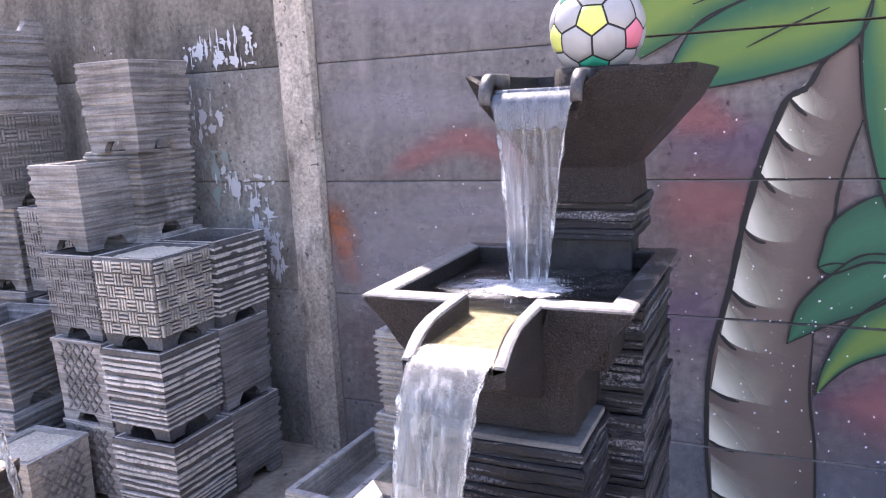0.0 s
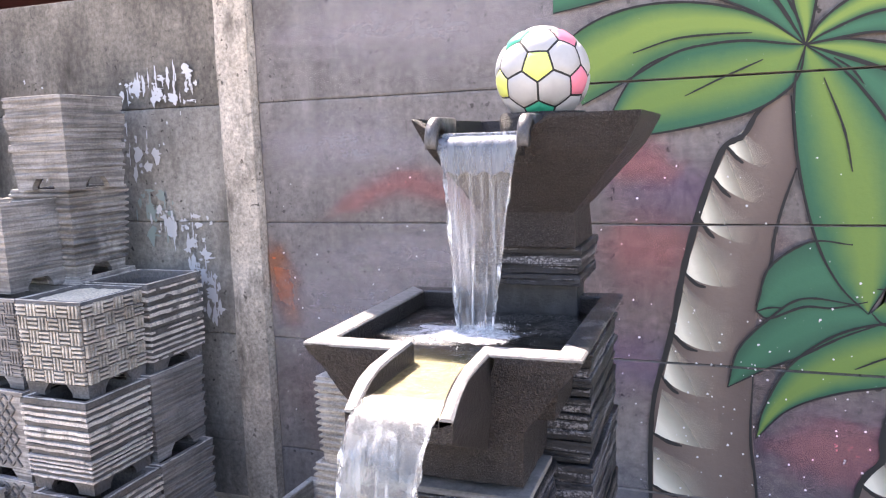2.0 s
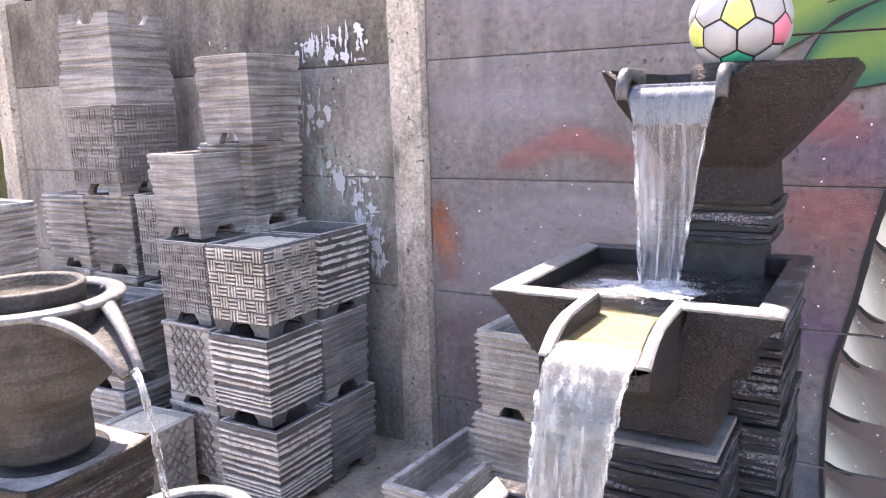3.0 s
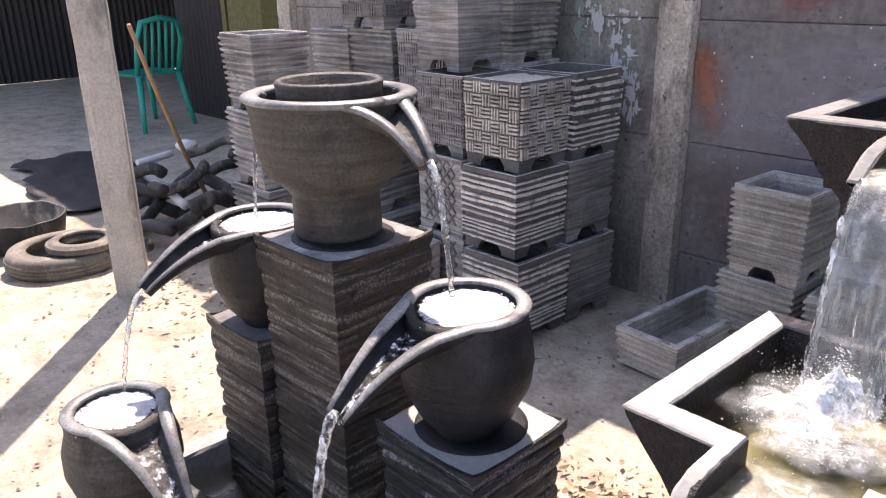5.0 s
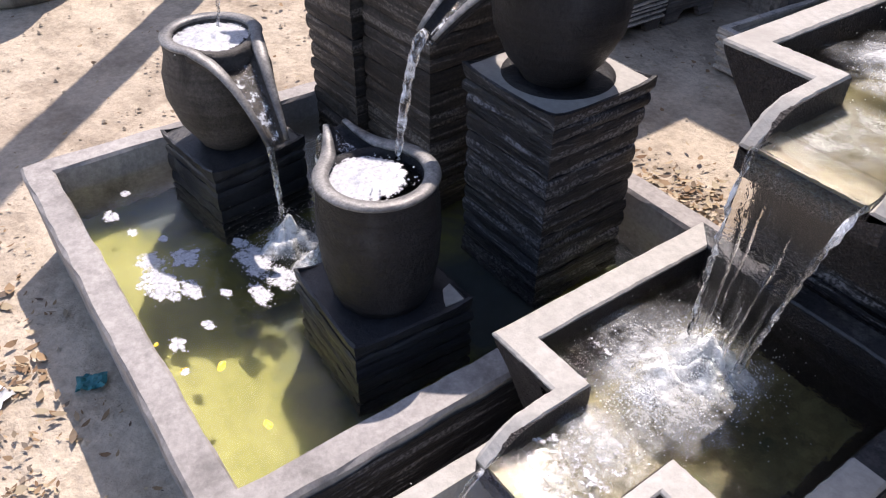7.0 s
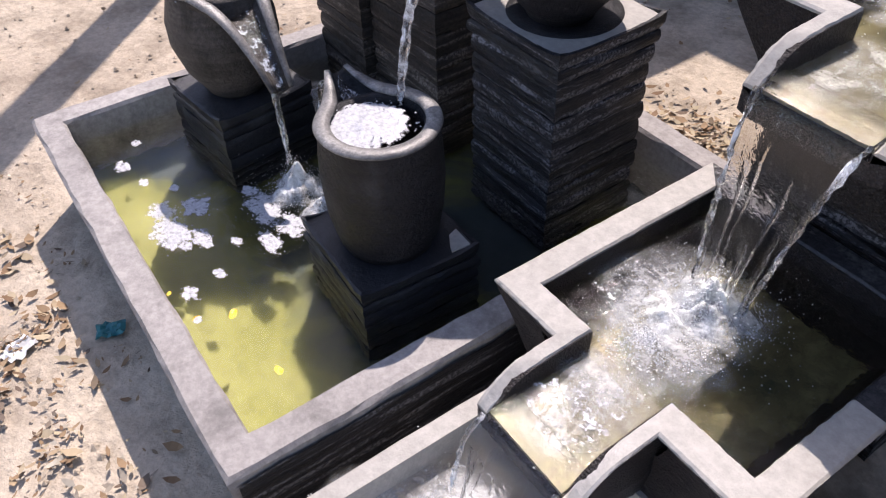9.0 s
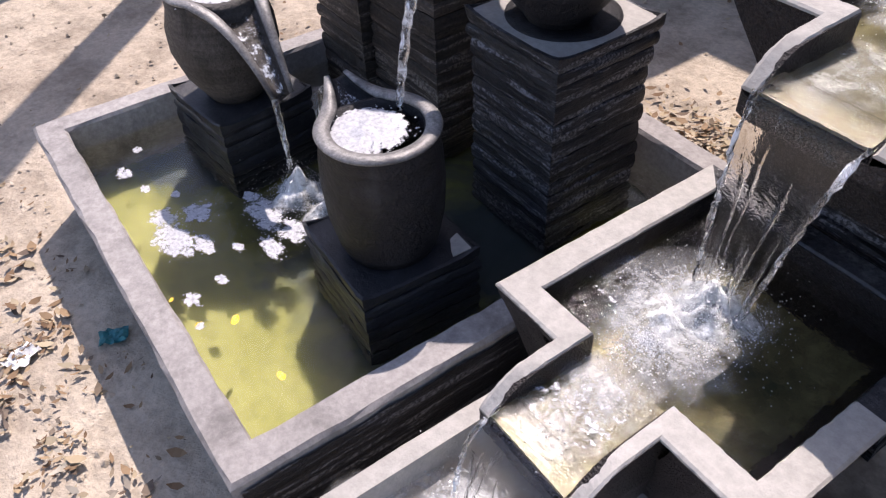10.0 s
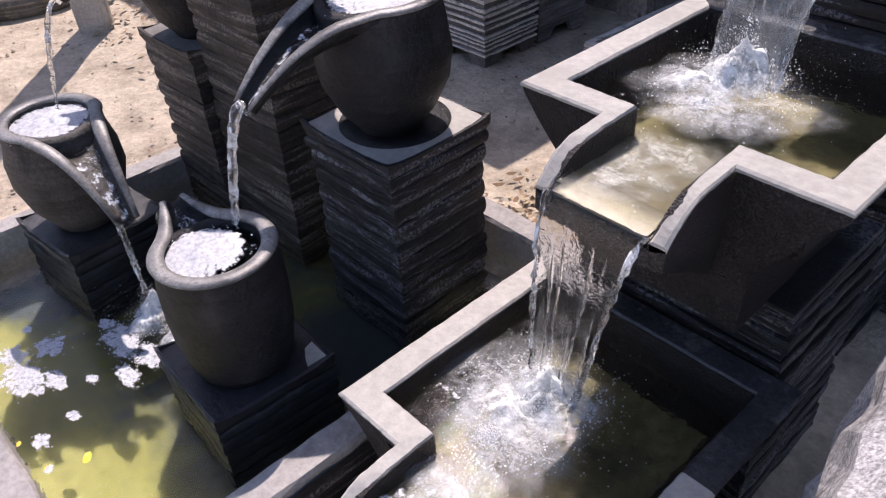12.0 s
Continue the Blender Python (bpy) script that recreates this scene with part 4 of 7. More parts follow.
# ---------------------------------------------------------------- foam
def foam_patch(x, y, z, rx, ry, count, seed, label="white foam floating on the water", mound=0.0, solid=0.36, ragged=0.45, mat="foam", hole=0.0):
    """A ragged sheet of froth, domed by mound, with loose bubbles round it."""
    rnd = random.Random(seed)
    verts, faces, uvs = [(0.0, 0.0, mound + 0.001)], [], [solid]
    nr, na = 12, 40
    for r in range(1, nr + 1):
        d = r / nr
        for k in range(na):
            a = 2 * math.pi * k / na
            q = d * (1 + ragged * noise.noise(Vector((math.cos(a) * 1.6, math.sin(a) * 1.6, seed * 1.7))))
            px, py = q * rx * math.cos(a), q * ry * math.sin(a)
            hgt = mound * (1 - d) ** 1.2 * (1 + 0.8 * noise.noise(Vector((px * 60, py * 60, seed)))) + 0.0012 * noise.noise(Vector((px * 160, py * 160, seed))) + 0.001
            verts.append((px, py, max(0.0006, hgt)))
            uvs.append(solid * (1 - d ** 3 * 0.9) - hole * max(0.0, 1 - d * 1.6) if mat == "foam" else solid * (1 - d) ** 0.7)
    for k in range(na):
        faces.append((0, 1 + k, 1 + (k + 1) % na))
    for r in range(nr - 1):
        o, p = 1 + r * na, 1 + (r + 1) * na
        faces += [(o + k, p + k, p + (k + 1) % na, o + (k + 1) % na) for k in range(na)]
    for _ in range(count // 9):
        a, d = rnd.uniform(0, 6.283), 0.5 + rnd.random() * 0.8
        px, py = math.cos(a) * d * rx, math.sin(a) * d * ry
        r = rnd.uniform(0.0006, 0.002)
        pz = mound * max(0.0, 1 - d) + rnd.random() * mound * 0.6
        b = len(verts)
        verts.append((px, py, pz + r * 1.6))
        for k in range(5):
            t = k * 1.2566
            verts.append((px + r * math.cos(t), py + r * math.sin(t), pz + r * 0.3))
        uvs += [2.0 if mat == "foam" else 1.0] * 6
        faces += [(b, b + 1 + k, b + 1 + (k + 1) % 5) for k in range(5)]
    me = bpy.data.meshes.new("foam")
    me.from_pydata(verts, [], faces)
    uv = me.uv_layers.new(name="UVMap")
    for lp in me.loops:
        uv.data[lp.index].uv = (uvs[lp.vertex_index], 0)
    me.materials.append(M[mat])
    for p in me.polygons:
        p.use_smooth = True
    ob = new("foam", me)
    ob.location = (x, y, z + 0.001)
    tagged(ob, label, "foam", "", "stuff")


def splash(x, y, z, r, h, count, seed, label="white bubbling splash under falling water"):
    """Froth thrown up where water lands: fine bubbles over the churned mound and drops flying off."""
    rnd = random.Random(seed)
    verts, faces = [], []
    for i in range(count * 5):
        loose = rnd.random() < 0.4
        d = abs(rnd.gauss(0, 1.15 if loose else 0.55))
        a = rnd.uniform(0, 6.283)
        top = h * max(0.0, 1 - min(1.0, d)) ** 1.2 * rnd.uniform(0.75, 1.1)
        pz = top + rnd.uniform(0, 0.0015) + (rnd.random() ** 3 * h * 0.8 if loose else 0)
        w = rnd.uniform(0.0004, 0.0019) * (0.6 if loose else 1.0)
        px, py = math.cos(a) * d * r, math.sin(a) * d * r
        b = len(verts)
        verts += [(px + w, py, pz), (px, py + w, pz), (px - w, py, pz), (px, py - w, pz), (px, py, pz + w), (px, py, pz - w)]
        faces += [(b + m, b + (m + 1) % 4, b + 4) for m in range(4)] + [(b + (m + 1) % 4, b + m, b + 5) for m in range(4)]
    me = bpy.data.meshes.new("splash")
    me.from_pydata(verts, [], faces)
    me.materials.append(M["froth"])
    for p in me.polygons:
        p.use_smooth = True
    ob = new("splash", me)
    ob.location = (x, y, z)
    tagged(ob, label, "splash", "", "stuff")


for i, (x, y, rx, ry, c) in enumerate(((0.317, -2.245, 0.055, 0.03, 420), (0.275, -2.185, 0.03, 0.03, 260), (0.08, -2.256, 0.02, 0.014, 110), (0.47, -2.272, 0.018, 0.014, 90), (0.434, -2.12, 0.035, 0.02, 200), (0.455, -2.218, 0.014, 0.01, 60),
                                       (0.36, -2.21, 0.03, 0.02, 160), (0.15, -2.24, 0.013, 0.01, 45), (0.2, -2.2, 0.012, 0.009, 40), (0.02, -2.21, 0.012, 0.01, 30), (0.53, -2.285, 0.01, 0.008, 25), (0.4, -2.165, 0.014, 0.01, 50), (0.35, -2.09, 0.05, 0.03, 300), (0.42, -2.07, 0.035, 0.025, 220), (0.29, -2.09, 0.02, 0.014, 80), (0.25, -2.24, 0.03, 0.022, 160))):
    foam_patch(x, y, WATER, rx, ry, c, 40 + i)
splash(0.338, -2.018, WATER, 0.045, 0.05, 520, 60, "white splash where a stream meets the pool")
splash(0.428, -2.0, WATER, 0.03, 0.03, 220, 61, "white splash where a stream meets the pool")
foam_patch(0.345, -2.018, WATER, 0.055, 0.055, 60, 62, "white boiling water where a stream meets the pool", 0.05, 3.2, 0.5, "churn")
foam_patch(0.425, -2.005, WATER, 0.045, 0.045, 60, 63, "white boiling water where a stream meets the pool", 0.03, 2.6, 0.5, "churn")
for i, (jx, jy, jz, r) in enumerate(((0.572, -1.632, 0.474 + 0.203, 0.077), (0.042, -1.668, 0.703, 0.077), (0.602, -1.997, 0.432, 0.058), (0.105, -2.01, 0.458, 0.068))):
    foam_patch(jx, jy, jz, r, r, 620, 70 + i, "white foam brimming in a jar", 0.006, 0.72, 0.08, "foam", 0.2)


# ---------------------------------------------------------------- cascade fountain
def cascade_basin(cx, y_front, w, d, z, chan, chan_x0, chan_x1, seed, label, rim_mat="rim", low=0.22, bed="silt_bed", wet=((6, 0.0),)):
    """A square bowl with sloping sides and a channel that pours to -y."""
    base = thing("cascade_basin", pose(cx, y_front + d / 2, z), label, "fountain basin", "cascade basins")
    hx, hy = w / 2, d / 2
    c0, c1 = chan_x0 - cx, chan_x1 - cx
    t = 0.042
    ch = 0.02
    yl = -hy - chan
    outer = [(-hx, -hy), (c0, -hy), (c0, yl), (c1, yl), (c1, -hy), (hx, -hy), (hx, hy), (-hx, hy)]
    inner = [(-hx + t, -hy + t), (c0 + ch, -hy + t), (c0 + ch, yl), (c1 - ch, yl), (c1 - ch, -hy + t), (hx - t, -hy + t), (hx - t, hy - t), (-hx + t, hy - t)]
    floor_z, chan_z = -0.12, -0.048
    rnd = random.Random(seed)

    def ztop(x, y):
        f = max(0.0, (-hy - y) / chan)
        return -0.008 * f - 0.036 * (max(0.0, f - 0.45) / 0.55) ** 2

    # pale rim, thin over the dark sides, with uneven worn edges
    def strip(bm, p, q, a, b, n):
        """Top band between outer edge p-q and inner edge a-b."""
        prev = None
        for i in range(n + 1):
            u = i / n
            o = Vector((p[0] + (q[0] - p[0]) * u, p[1] + (q[1] - p[1]) * u, 0))
            s = Vector((a[0] + (b[0] - a[0]) * u, a[1] + (b[1] - a[1]) * u, 0))
            zt = ztop(o.x, o.y)
            ends = 0.0 if i in (0, n) else 1.0
            j, k2 = rnd.uniform(-0.0006, 0.0006) * ends, rnd.uniform(-0.001, 0.0008) * ends
            side = (o - s).normalized()
            pin = s + side * 0.003 + side * k2
            cur = [bm.verts.new(v) for v in ((o.x, o.y, zt - 0.0055 - 0.001 * rnd.random()), (o.x + j, o.y + j, zt - 0.0025), (o.x - side.x * 0.004, o.y - side.y * 0.004, zt), (pin.x, pin.y, zt), (s.x + side.x * k2, s.y + side.y * k2, zt - 0.003), (s.x, s.y, zt - 0.014))]
            if prev:
                for k in range(5):
                    bm.faces.new((prev[k], prev[k + 1], cur[k + 1], cur[k]))
            else:
                bm.faces.new(cur)
            prev = cur
        bm.faces.new(prev[::-1])

    dry = bmesh.new()
    for i in range(8):
        if i == 2:
            continue
        p, q, a, b = (Vector(v) for v in (outer[i], outer[(i + 1) % 8], inner[i], inner[(i + 1) % 8]))
        from_u = dict(wet).get(i, 1.0)
        pm, am = p.lerp(q, from_u), a.lerp(b, from_u)
        if from_u > 0.0:
            strip(dry, p, pm, a, am, 20)
        # the rest of this strip gets the wet and shaded colour
        if from_u < 1.0:
            bm = bmesh.new()
            strip(bm, pm, q, am, b, 20)
            part("wet_rim", bm, M["wet_rim"], base, "dark side of the rim, splashed and with its shade coloured in")
    bmesh.ops.remove_doubles(dry, verts=dry.verts[:], dist=0.0006)
    part("rim", dry, M[rim_mat], base, "flat concrete rim", False)

    # outside and inside skins
    bm = bmesh.new()
    loops = []
    neck = -(low - 0.092)
    for f, zz in ((1.0, -0.004), (0.985, -0.016), (0.87, neck * 0.36), (0.74, neck * 0.68), (0.615, neck * 0.97), (0.595, neck - 0.006), (0.59, -low + 0.04), (0.585, -low)):
        g = 0.93 + 0.07 * max(0.0, (f - 0.585) / 0.415)
        loops.append([(px, py + hy * (f - g) / 2, pz) for px, py, pz in square(hx * f - 0.001, zz, 14, lambda s, i: rnd.uniform(-0.0015, 0.0015), hy * (f + g) / 2 - 0.001)])
    rings(bm, loops, True, False)
    q = [square(hx - t - 0.0014, -0.0045, 10, None, hy - t - 0.0014), square(hx - t - 0.002, -0.046, 10, None, hy - t - 0.002), square(hx - t - 0.012, floor_z, 10, None, hy - t - 0.012)]
    rings(bm, q, True, False)
    # cut the wall where the channel leaves
    bm.normal_update()
    dead = [f for f in bm.faces if c0 - 0.006 < f.calc_center_median().x < c1 + 0.006 and f.calc_center_median().y < -hy * 0.7 and f.calc_center_median().z > -0.09 and abs(f.normal.y) > 0.4]
    bmesh.ops.delete(bm, geom=[f for f in dead if f.calc_center_median().z > -0.042], context="FACES")
    part("bowl", bm, M["bowl"], base, "dark rough sloping sides")
    # channel
    bm = bmesh.new()
    n = 12
    prev = None
    for i in range(n + 1):
        u = i / n
        y = -hy + t + (yl - (-hy + t)) * u
        zt = ztop(0, y) - 0.0045
        ci, co = ch + 0.0014, 0.0009
        zb = chan_z - 0.010 * max(0, u - 0.7) / 0.3
        under = -0.10 - 0.075 * (1 - u)
        pts = [(c0 + co, y, zt), (c0 + co, y, zb - 0.045 * (1.0 - 0.6 * u)), (c0 + 0.012, y, under + 0.02 * u), (c1 - 0.012, y, under + 0.02 * u), (c1 - co, y, zb - 0.045 * (1.0 - 0.6 * u)), (c1 - co, y, zt), (c1 - ci, y, zt), (c1 - ci, y, zb), (c0 + ci, y, zb), (c0 + ci, y, zt)]
        cur = [bm.verts.new(v) for v in pts]
        if prev:
            for k in range(10):
                bm.faces.new((prev[k], prev[(k + 1) % 10], cur[(k + 1) % 10], cur[k]))
        else:
            bm.faces.new(cur)
        prev = cur
    bm.faces.new(prev[::-1])
    part("channel", bm, M["bowl"], base, "spout channel with a rounded lip")
    bm = bmesh.new()
    add_box(bm, c0 + ch + 0.001, c1 - ch - 0.001, yl + 0.004, -hy + t + 0.01, chan_z - 0.001, chan_z + 0.003)
    part("channel_bed", bm, M[bed], base, "sandy channel bed")
    bm = bmesh.new()
    add_box(bm, -hx + t + 0.012, hx - t - 0.012, -hy + t + 0.012, hy - t - 0.012, floor_z, floor_z + 0.004)
    part("basin_floor", bm, M["silt"], base, "silty basin floor")
    bm = bmesh.new()
    wz = -0.031
    ps = [(-hx + t, -hy + t), (c0 + ch, -hy + t), (c0 + ch, yl + 0.004), (c1 - ch, yl + 0.004), (c1 - ch, -hy + t), (hx - t, -hy + t), (hx - t, hy - t), (-hx + t, hy - t)]
    bm.faces.new([bm.verts.new((x, y, wz)) for x, y in ps])
    ob = part("water", bm, M["water_basin"], base, "rippled water")
    ob.visible_shadow = False
    return base


def sheet(x0, x1, y_in, y0, z0, x2, x3, y1, z1, seed, label="broad sheet of falling water", mat="water_sheet"):
    """Water that runs over a lip at y0 and falls, narrowing as it drops."""
    rnd = random.Random(seed)
    base = thing("waterfall", pose((x0 + x1) / 2, y0, z0), label, "waterfall", "waterfalls")
    bm = bmesh.new()
    nu, nv = 34, 60
    ph = [rnd.uniform(0, 6.28) for _ in range(4)]
    cx = (x0 + x1) / 2
    grid = []
    for j in range(nv + 1):
        s = j / nv
        row = []
        v = max(0.0, (s - 0.15) / 0.85)
        for i in range(nu + 1):
            u = i / nu
            a, b = x0 + (x2 - x0) * v ** 0.8, x1 + (x3 - x1) * v ** 0.8
            w = (0.005 if mat == "water_sheet" else 0.0028) * v * (math.sin(u * 17 + ph[0] + v * 2) + 0.6 * math.sin(u * 37 + ph[1] - v * 3)) + 0.004 * min(1, v * 4) * noise.noise(Vector((u * 14, v * 5, seed)))
            if s < 0.15:
                y, z = y_in + (y0 - y_in) * s / 0.15, z0 + 0.006 * (1 - s / 0.15)
            else:
                y = y0 + (y1 - y0) * math.sqrt(v) - 0.012 * math.sin(min(1, v * 5) * math.pi / 2) + w
                z = z0 + (z1 - z0) * v
            row.append(bm.verts.new((a + (b - a) * u + 0.003 * noise.noise(Vector((v * 12, u * 3, seed + 5))) * v - cx, y - y0, z - z0)))
        grid.append(row)
    for a, b in zip(grid, grid[1:]):
        for i in range(nu):
            bm.faces.new((a[i], a[i + 1], b[i + 1], b[i]))
    ob = part("water_sheet", bm, M[mat], base, "clear streaked water", True)
    md = ob.modifiers.new("thickness", "SOLIDIFY")
    md.thickness = 0.003
    ob.visible_shadow = False
    for e, (xa, xb) in enumerate(((x0, x2), (x1, x3))):
        bm = bmesh.new()
        pts, rad = [], []
        for k in range(30):
            v = k / 29
            pts.append((xa + (xb - xa) * v ** 0.8 - cx + rnd.uniform(-0.0012, 0.0012), (y1 - y0) * math.sqrt(v) - 0.012 * math.sin(min(1, v * 5) * math.pi / 2), (z1 - z0) * v))
            rad.append(0.0035 * rnd.uniform(0.5, 1.4))
        tube(bm, pts, rad, 6)
        ob = part("edge_strand", bm, M["stream"], base, "thicker strand at the edge of the fall", True)
        ob.visible_shadow = False


cascade_basin(1.037, -1.137, 0.47, 0.49, 0.931, 0.17, 0.965, 1.128, 31, "dark square fountain basin with grey rim near the wall", "rim_dull", 0.22, "bed", ((5, 0.1), (6, 0.0)))
cascade_basin(1.069, -1.645, 0.414, 0.40, 0.645, 0.11, 0.985, 1.155, 32, "dark square fountain basin with pale rim, middle of the cascade")
cascade_basin(1.067, -1.978, 0.408, 0.40, 0.342, 0.11, 0.975, 1.140, 33, "dark square fountain basin with pale rim, lowest of the cascade", wet=((5, 0.5), (6, 0.0)))


def plinth(name, x0, x1, y0, y1, z0, z1, seed, label, flat=True, top="planter_dark"):
    base = thing(name, pose((x0 + x1) / 2, (y0 + y1) / 2, z0), label, "stone plinth", "fountain plinths")
    courses(base, (x1 - x0) / 2, (y1 - y0) / 2, 0, z1 - z0 - (0.012 if flat else 0), seed, M["ledge"], 0.009, 0.022, 0.007)
    if flat:
        bm = bmesh.new()
        add_box(bm, -(x1 - x0) / 2 + 0.004, (x1 - x0) / 2 - 0.004, -(y1 - y0) / 2 + 0.004, (y1 - y0) / 2 - 0.004, z1 - z0 - 0.012, z1 - z0, 0.003)
        part("top_slab", bm, M[top], base, "smooth flat top")


plinth("stone_plinth", 0.84, 1.255, -0.95, -0.62, 0.0, 0.885, 41, "dark layered-stone column behind the upper basin", False)
plinth("stone_plinth", 0.90, 1.19, -1.14, -0.955, 0.0, 0.70, 42, "dark layered-stone plinth under the upper basin")
plinth("stone_plinth", 0.91, 1.23, -1.56, -1.30, 0.0, 0.425, 43, "dark layered-stone plinth under the middle basin", True, "ledge")
plinth("stone_plinth", 0.92, 1.22, -1.93, -1.66, 0.0, 0.122, 44, "dark layered-stone plinth under the lowest basin", True, "ledge")


def catch_pool():
    base = thing("catch_pool", pose(1.118, -2.2, 0), "wet grey concrete catch pool at the foot of the cascade", "fountain pool")
    bm = bmesh.new()
    hx, hy, wt = 0.213, 0.26, 0.03
    rings(bm, [square(hx - 0.004, -0.03, 12, None, hy - 0.004), square(hx, 0.19, 12, lambda s, i: random.uniform(-0.0015, 0.0015), hy), square(hx - 0.004, 0.196, 12, None, hy - 0.004), square(hx - wt, 0.196, 12, None, hy - wt), square(hx - wt - 0.003, 0.05, 12, None, hy - wt - 0.003)])
    part("basin_wall", bm, M["rim"], base)
    bm = bmesh.new()
    bm.faces.new([bm.verts.new(p) for p in square(hx - wt - 0.001, 0.15, 1, None, hy - wt - 0.001)])
    ob = part("water", bm, M["water_sheet"], base, "foaming water")
    ob.visible_shadow = False


catch_pool()


def hopper():
    cx, cy, z = 1.130, -0.715, 1.045
    base = thing("fountain_hopper", pose(cx, cy, z), "black flared square fountain top with a rounded spout", "fountain top")
    bm = bmesh.new()
    loops = []
    for h, zz, dx in ((0.09, 0.0, -0.02), (0.094, 0.004, -0.02), (0.09, 0.07, -0.02), (0.102, 0.085, -0.018), (0.178, 0.19, -0.004), (0.203, 0.245, 0), (0.203, 0.251, 0), (0.193, 0.251, 0), (0.17, 0.2, 0), (0.1, 0.17, 0)):
        loops.append([(x + dx, y, z0) for x, y, z0 in square(h, zz, 8, lambda s, i: random.uniform(-0.001, 0.001))])
    rings(bm, loops)
    for v in bm.verts:
        if v.co.z > 0.2 and v.co.y < -0.17 and -0.16 < v.co.x < 0.01:
            v.co.z -= 0.035
    part("flared_bowl", bm, M["bowl"], base)
    x0, x1 = -0.148, 0.0
    # two curled cheeks of even thickness, with a sunken rounded bed between them
    turns = [radians(90 - 9.5 * k) for k in range(13)]
    over = [(-0.198 - 0.040 * math.cos(a), 0.2135 + 0.040 * math.sin(a)) for a in turns]
    under = [(-0.198 - 0.020 * math.cos(a), 0.2135 + 0.022 * math.sin(a)) for a in turns]
    side = [(-0.12, 0.2535)] + over + under[::-1] + [(-0.12, 0.205)]
    for xa, xb in ((x0 - 0.02, x0), (x1, x1 + 0.02)):
        bm = bmesh.new()
        xm = (xa + xb) / 2
        rings(bm, [[(x, xy[0] + (0.003 if x in (xa, xb) else 0), xy[1] - (0.003 if x in (xa, xb) else 0)) for xy in side] for x in (xa, xa + 0.004, xm, xb - 0.004, xb)])
        part("spout_cheek", bm, M["cheek"], base, "rounded cheek of the spout", True)
    bm = bmesh.new()
    bed = [(-0.1, 0.210), (-0.19, 0.210)] + [(-0.198 - 0.012 * math.cos(a), 0.198 + 0.012 * math.sin(a)) for a in turns[:10]] + [(-0.18, 0.18), (-0.1, 0.18)]
    rings(bm, [[(x, y, z) for y, z in bed] for x in (x0 + 0.0005, x1 - 0.0005)])
    part("spout_bed", bm, M["ledge"], base, "curved bed of the spout")
    bm = bmesh.new()
    bm.faces.new([bm.verts.new(p) for p in ((-0.172, -0.172, 0.2165), (0.172, -0.172, 0.2165), (0.172, 0.172, 0.2165), (-0.172, 0.172, 0.2165))])
    ob = part("water", bm, M["water_basin"], base, "clear water")
    ob.visible_shadow = False
    bm = bmesh.new()
    roll = [(-0.17, 0.2165), (-0.195, 0.2165)] + [(-0.2 - 0.028 * math.sin(a), 0.2165 - 0.024 * (1 - math.cos(a))) for a in (radians(15 * k) for k in range(1, 7))] + [(-0.229, 0.18), (-0.2285, 0.165), (-0.227, 0.152)]
    n = 14
    grid = [[bm.verts.new((x0 + 0.001 + (x1 - x0 - 0.002) * (0.5 + (k / n - 0.5) * (1 - 0.05 * max(0, q - 7))), y + 0.001 * math.sin(k * 2.1 + q), z + (0.004 * math.sin(k * 1.7) if q == len(roll) - 1 else 0))) for k in range(n + 1)] for q, (y, z) in enumerate(roll)]
    for a, b in zip(grid, grid[1:]):
        for k in range(n):
            bm.faces.new((a[k], a[k + 1], b[k + 1], b[k]))
    ob = part("lip_water", bm, M["water_roll"], base, "smooth bluish water rolling over the lip", True)
    ob.visible_shadow = False
    bm = bmesh.new()
    lathe(bm, [(0.085, 0.16), (0.085, 0.25), (0.08, 0.258), (0.04, 0.238)], 32, (0.003, -0.035), True, True)
    part("ball_seat", bm, M["bowl"], base, "dark round seat for the ball", True)


hopper()
plinth("stone_plinth", 0.985, 1.207, -0.782, -0.58, 0.9675, 1.045, 45, "dark layered-stone block under the fountain top", False)


def wet_slab():
    base = thing("stone_slab", pose(1.085, -0.785, 0.90), "wet dark slab on the back of the upper basin", "stone slab")
    bm = bmesh.new()
    add_box(bm, -0.09, 0.105, 0.065, 0.145, -0.02, 0.0675, 0.004)
    part("slab", bm, M["wet_slab"], base)


wet_slab()


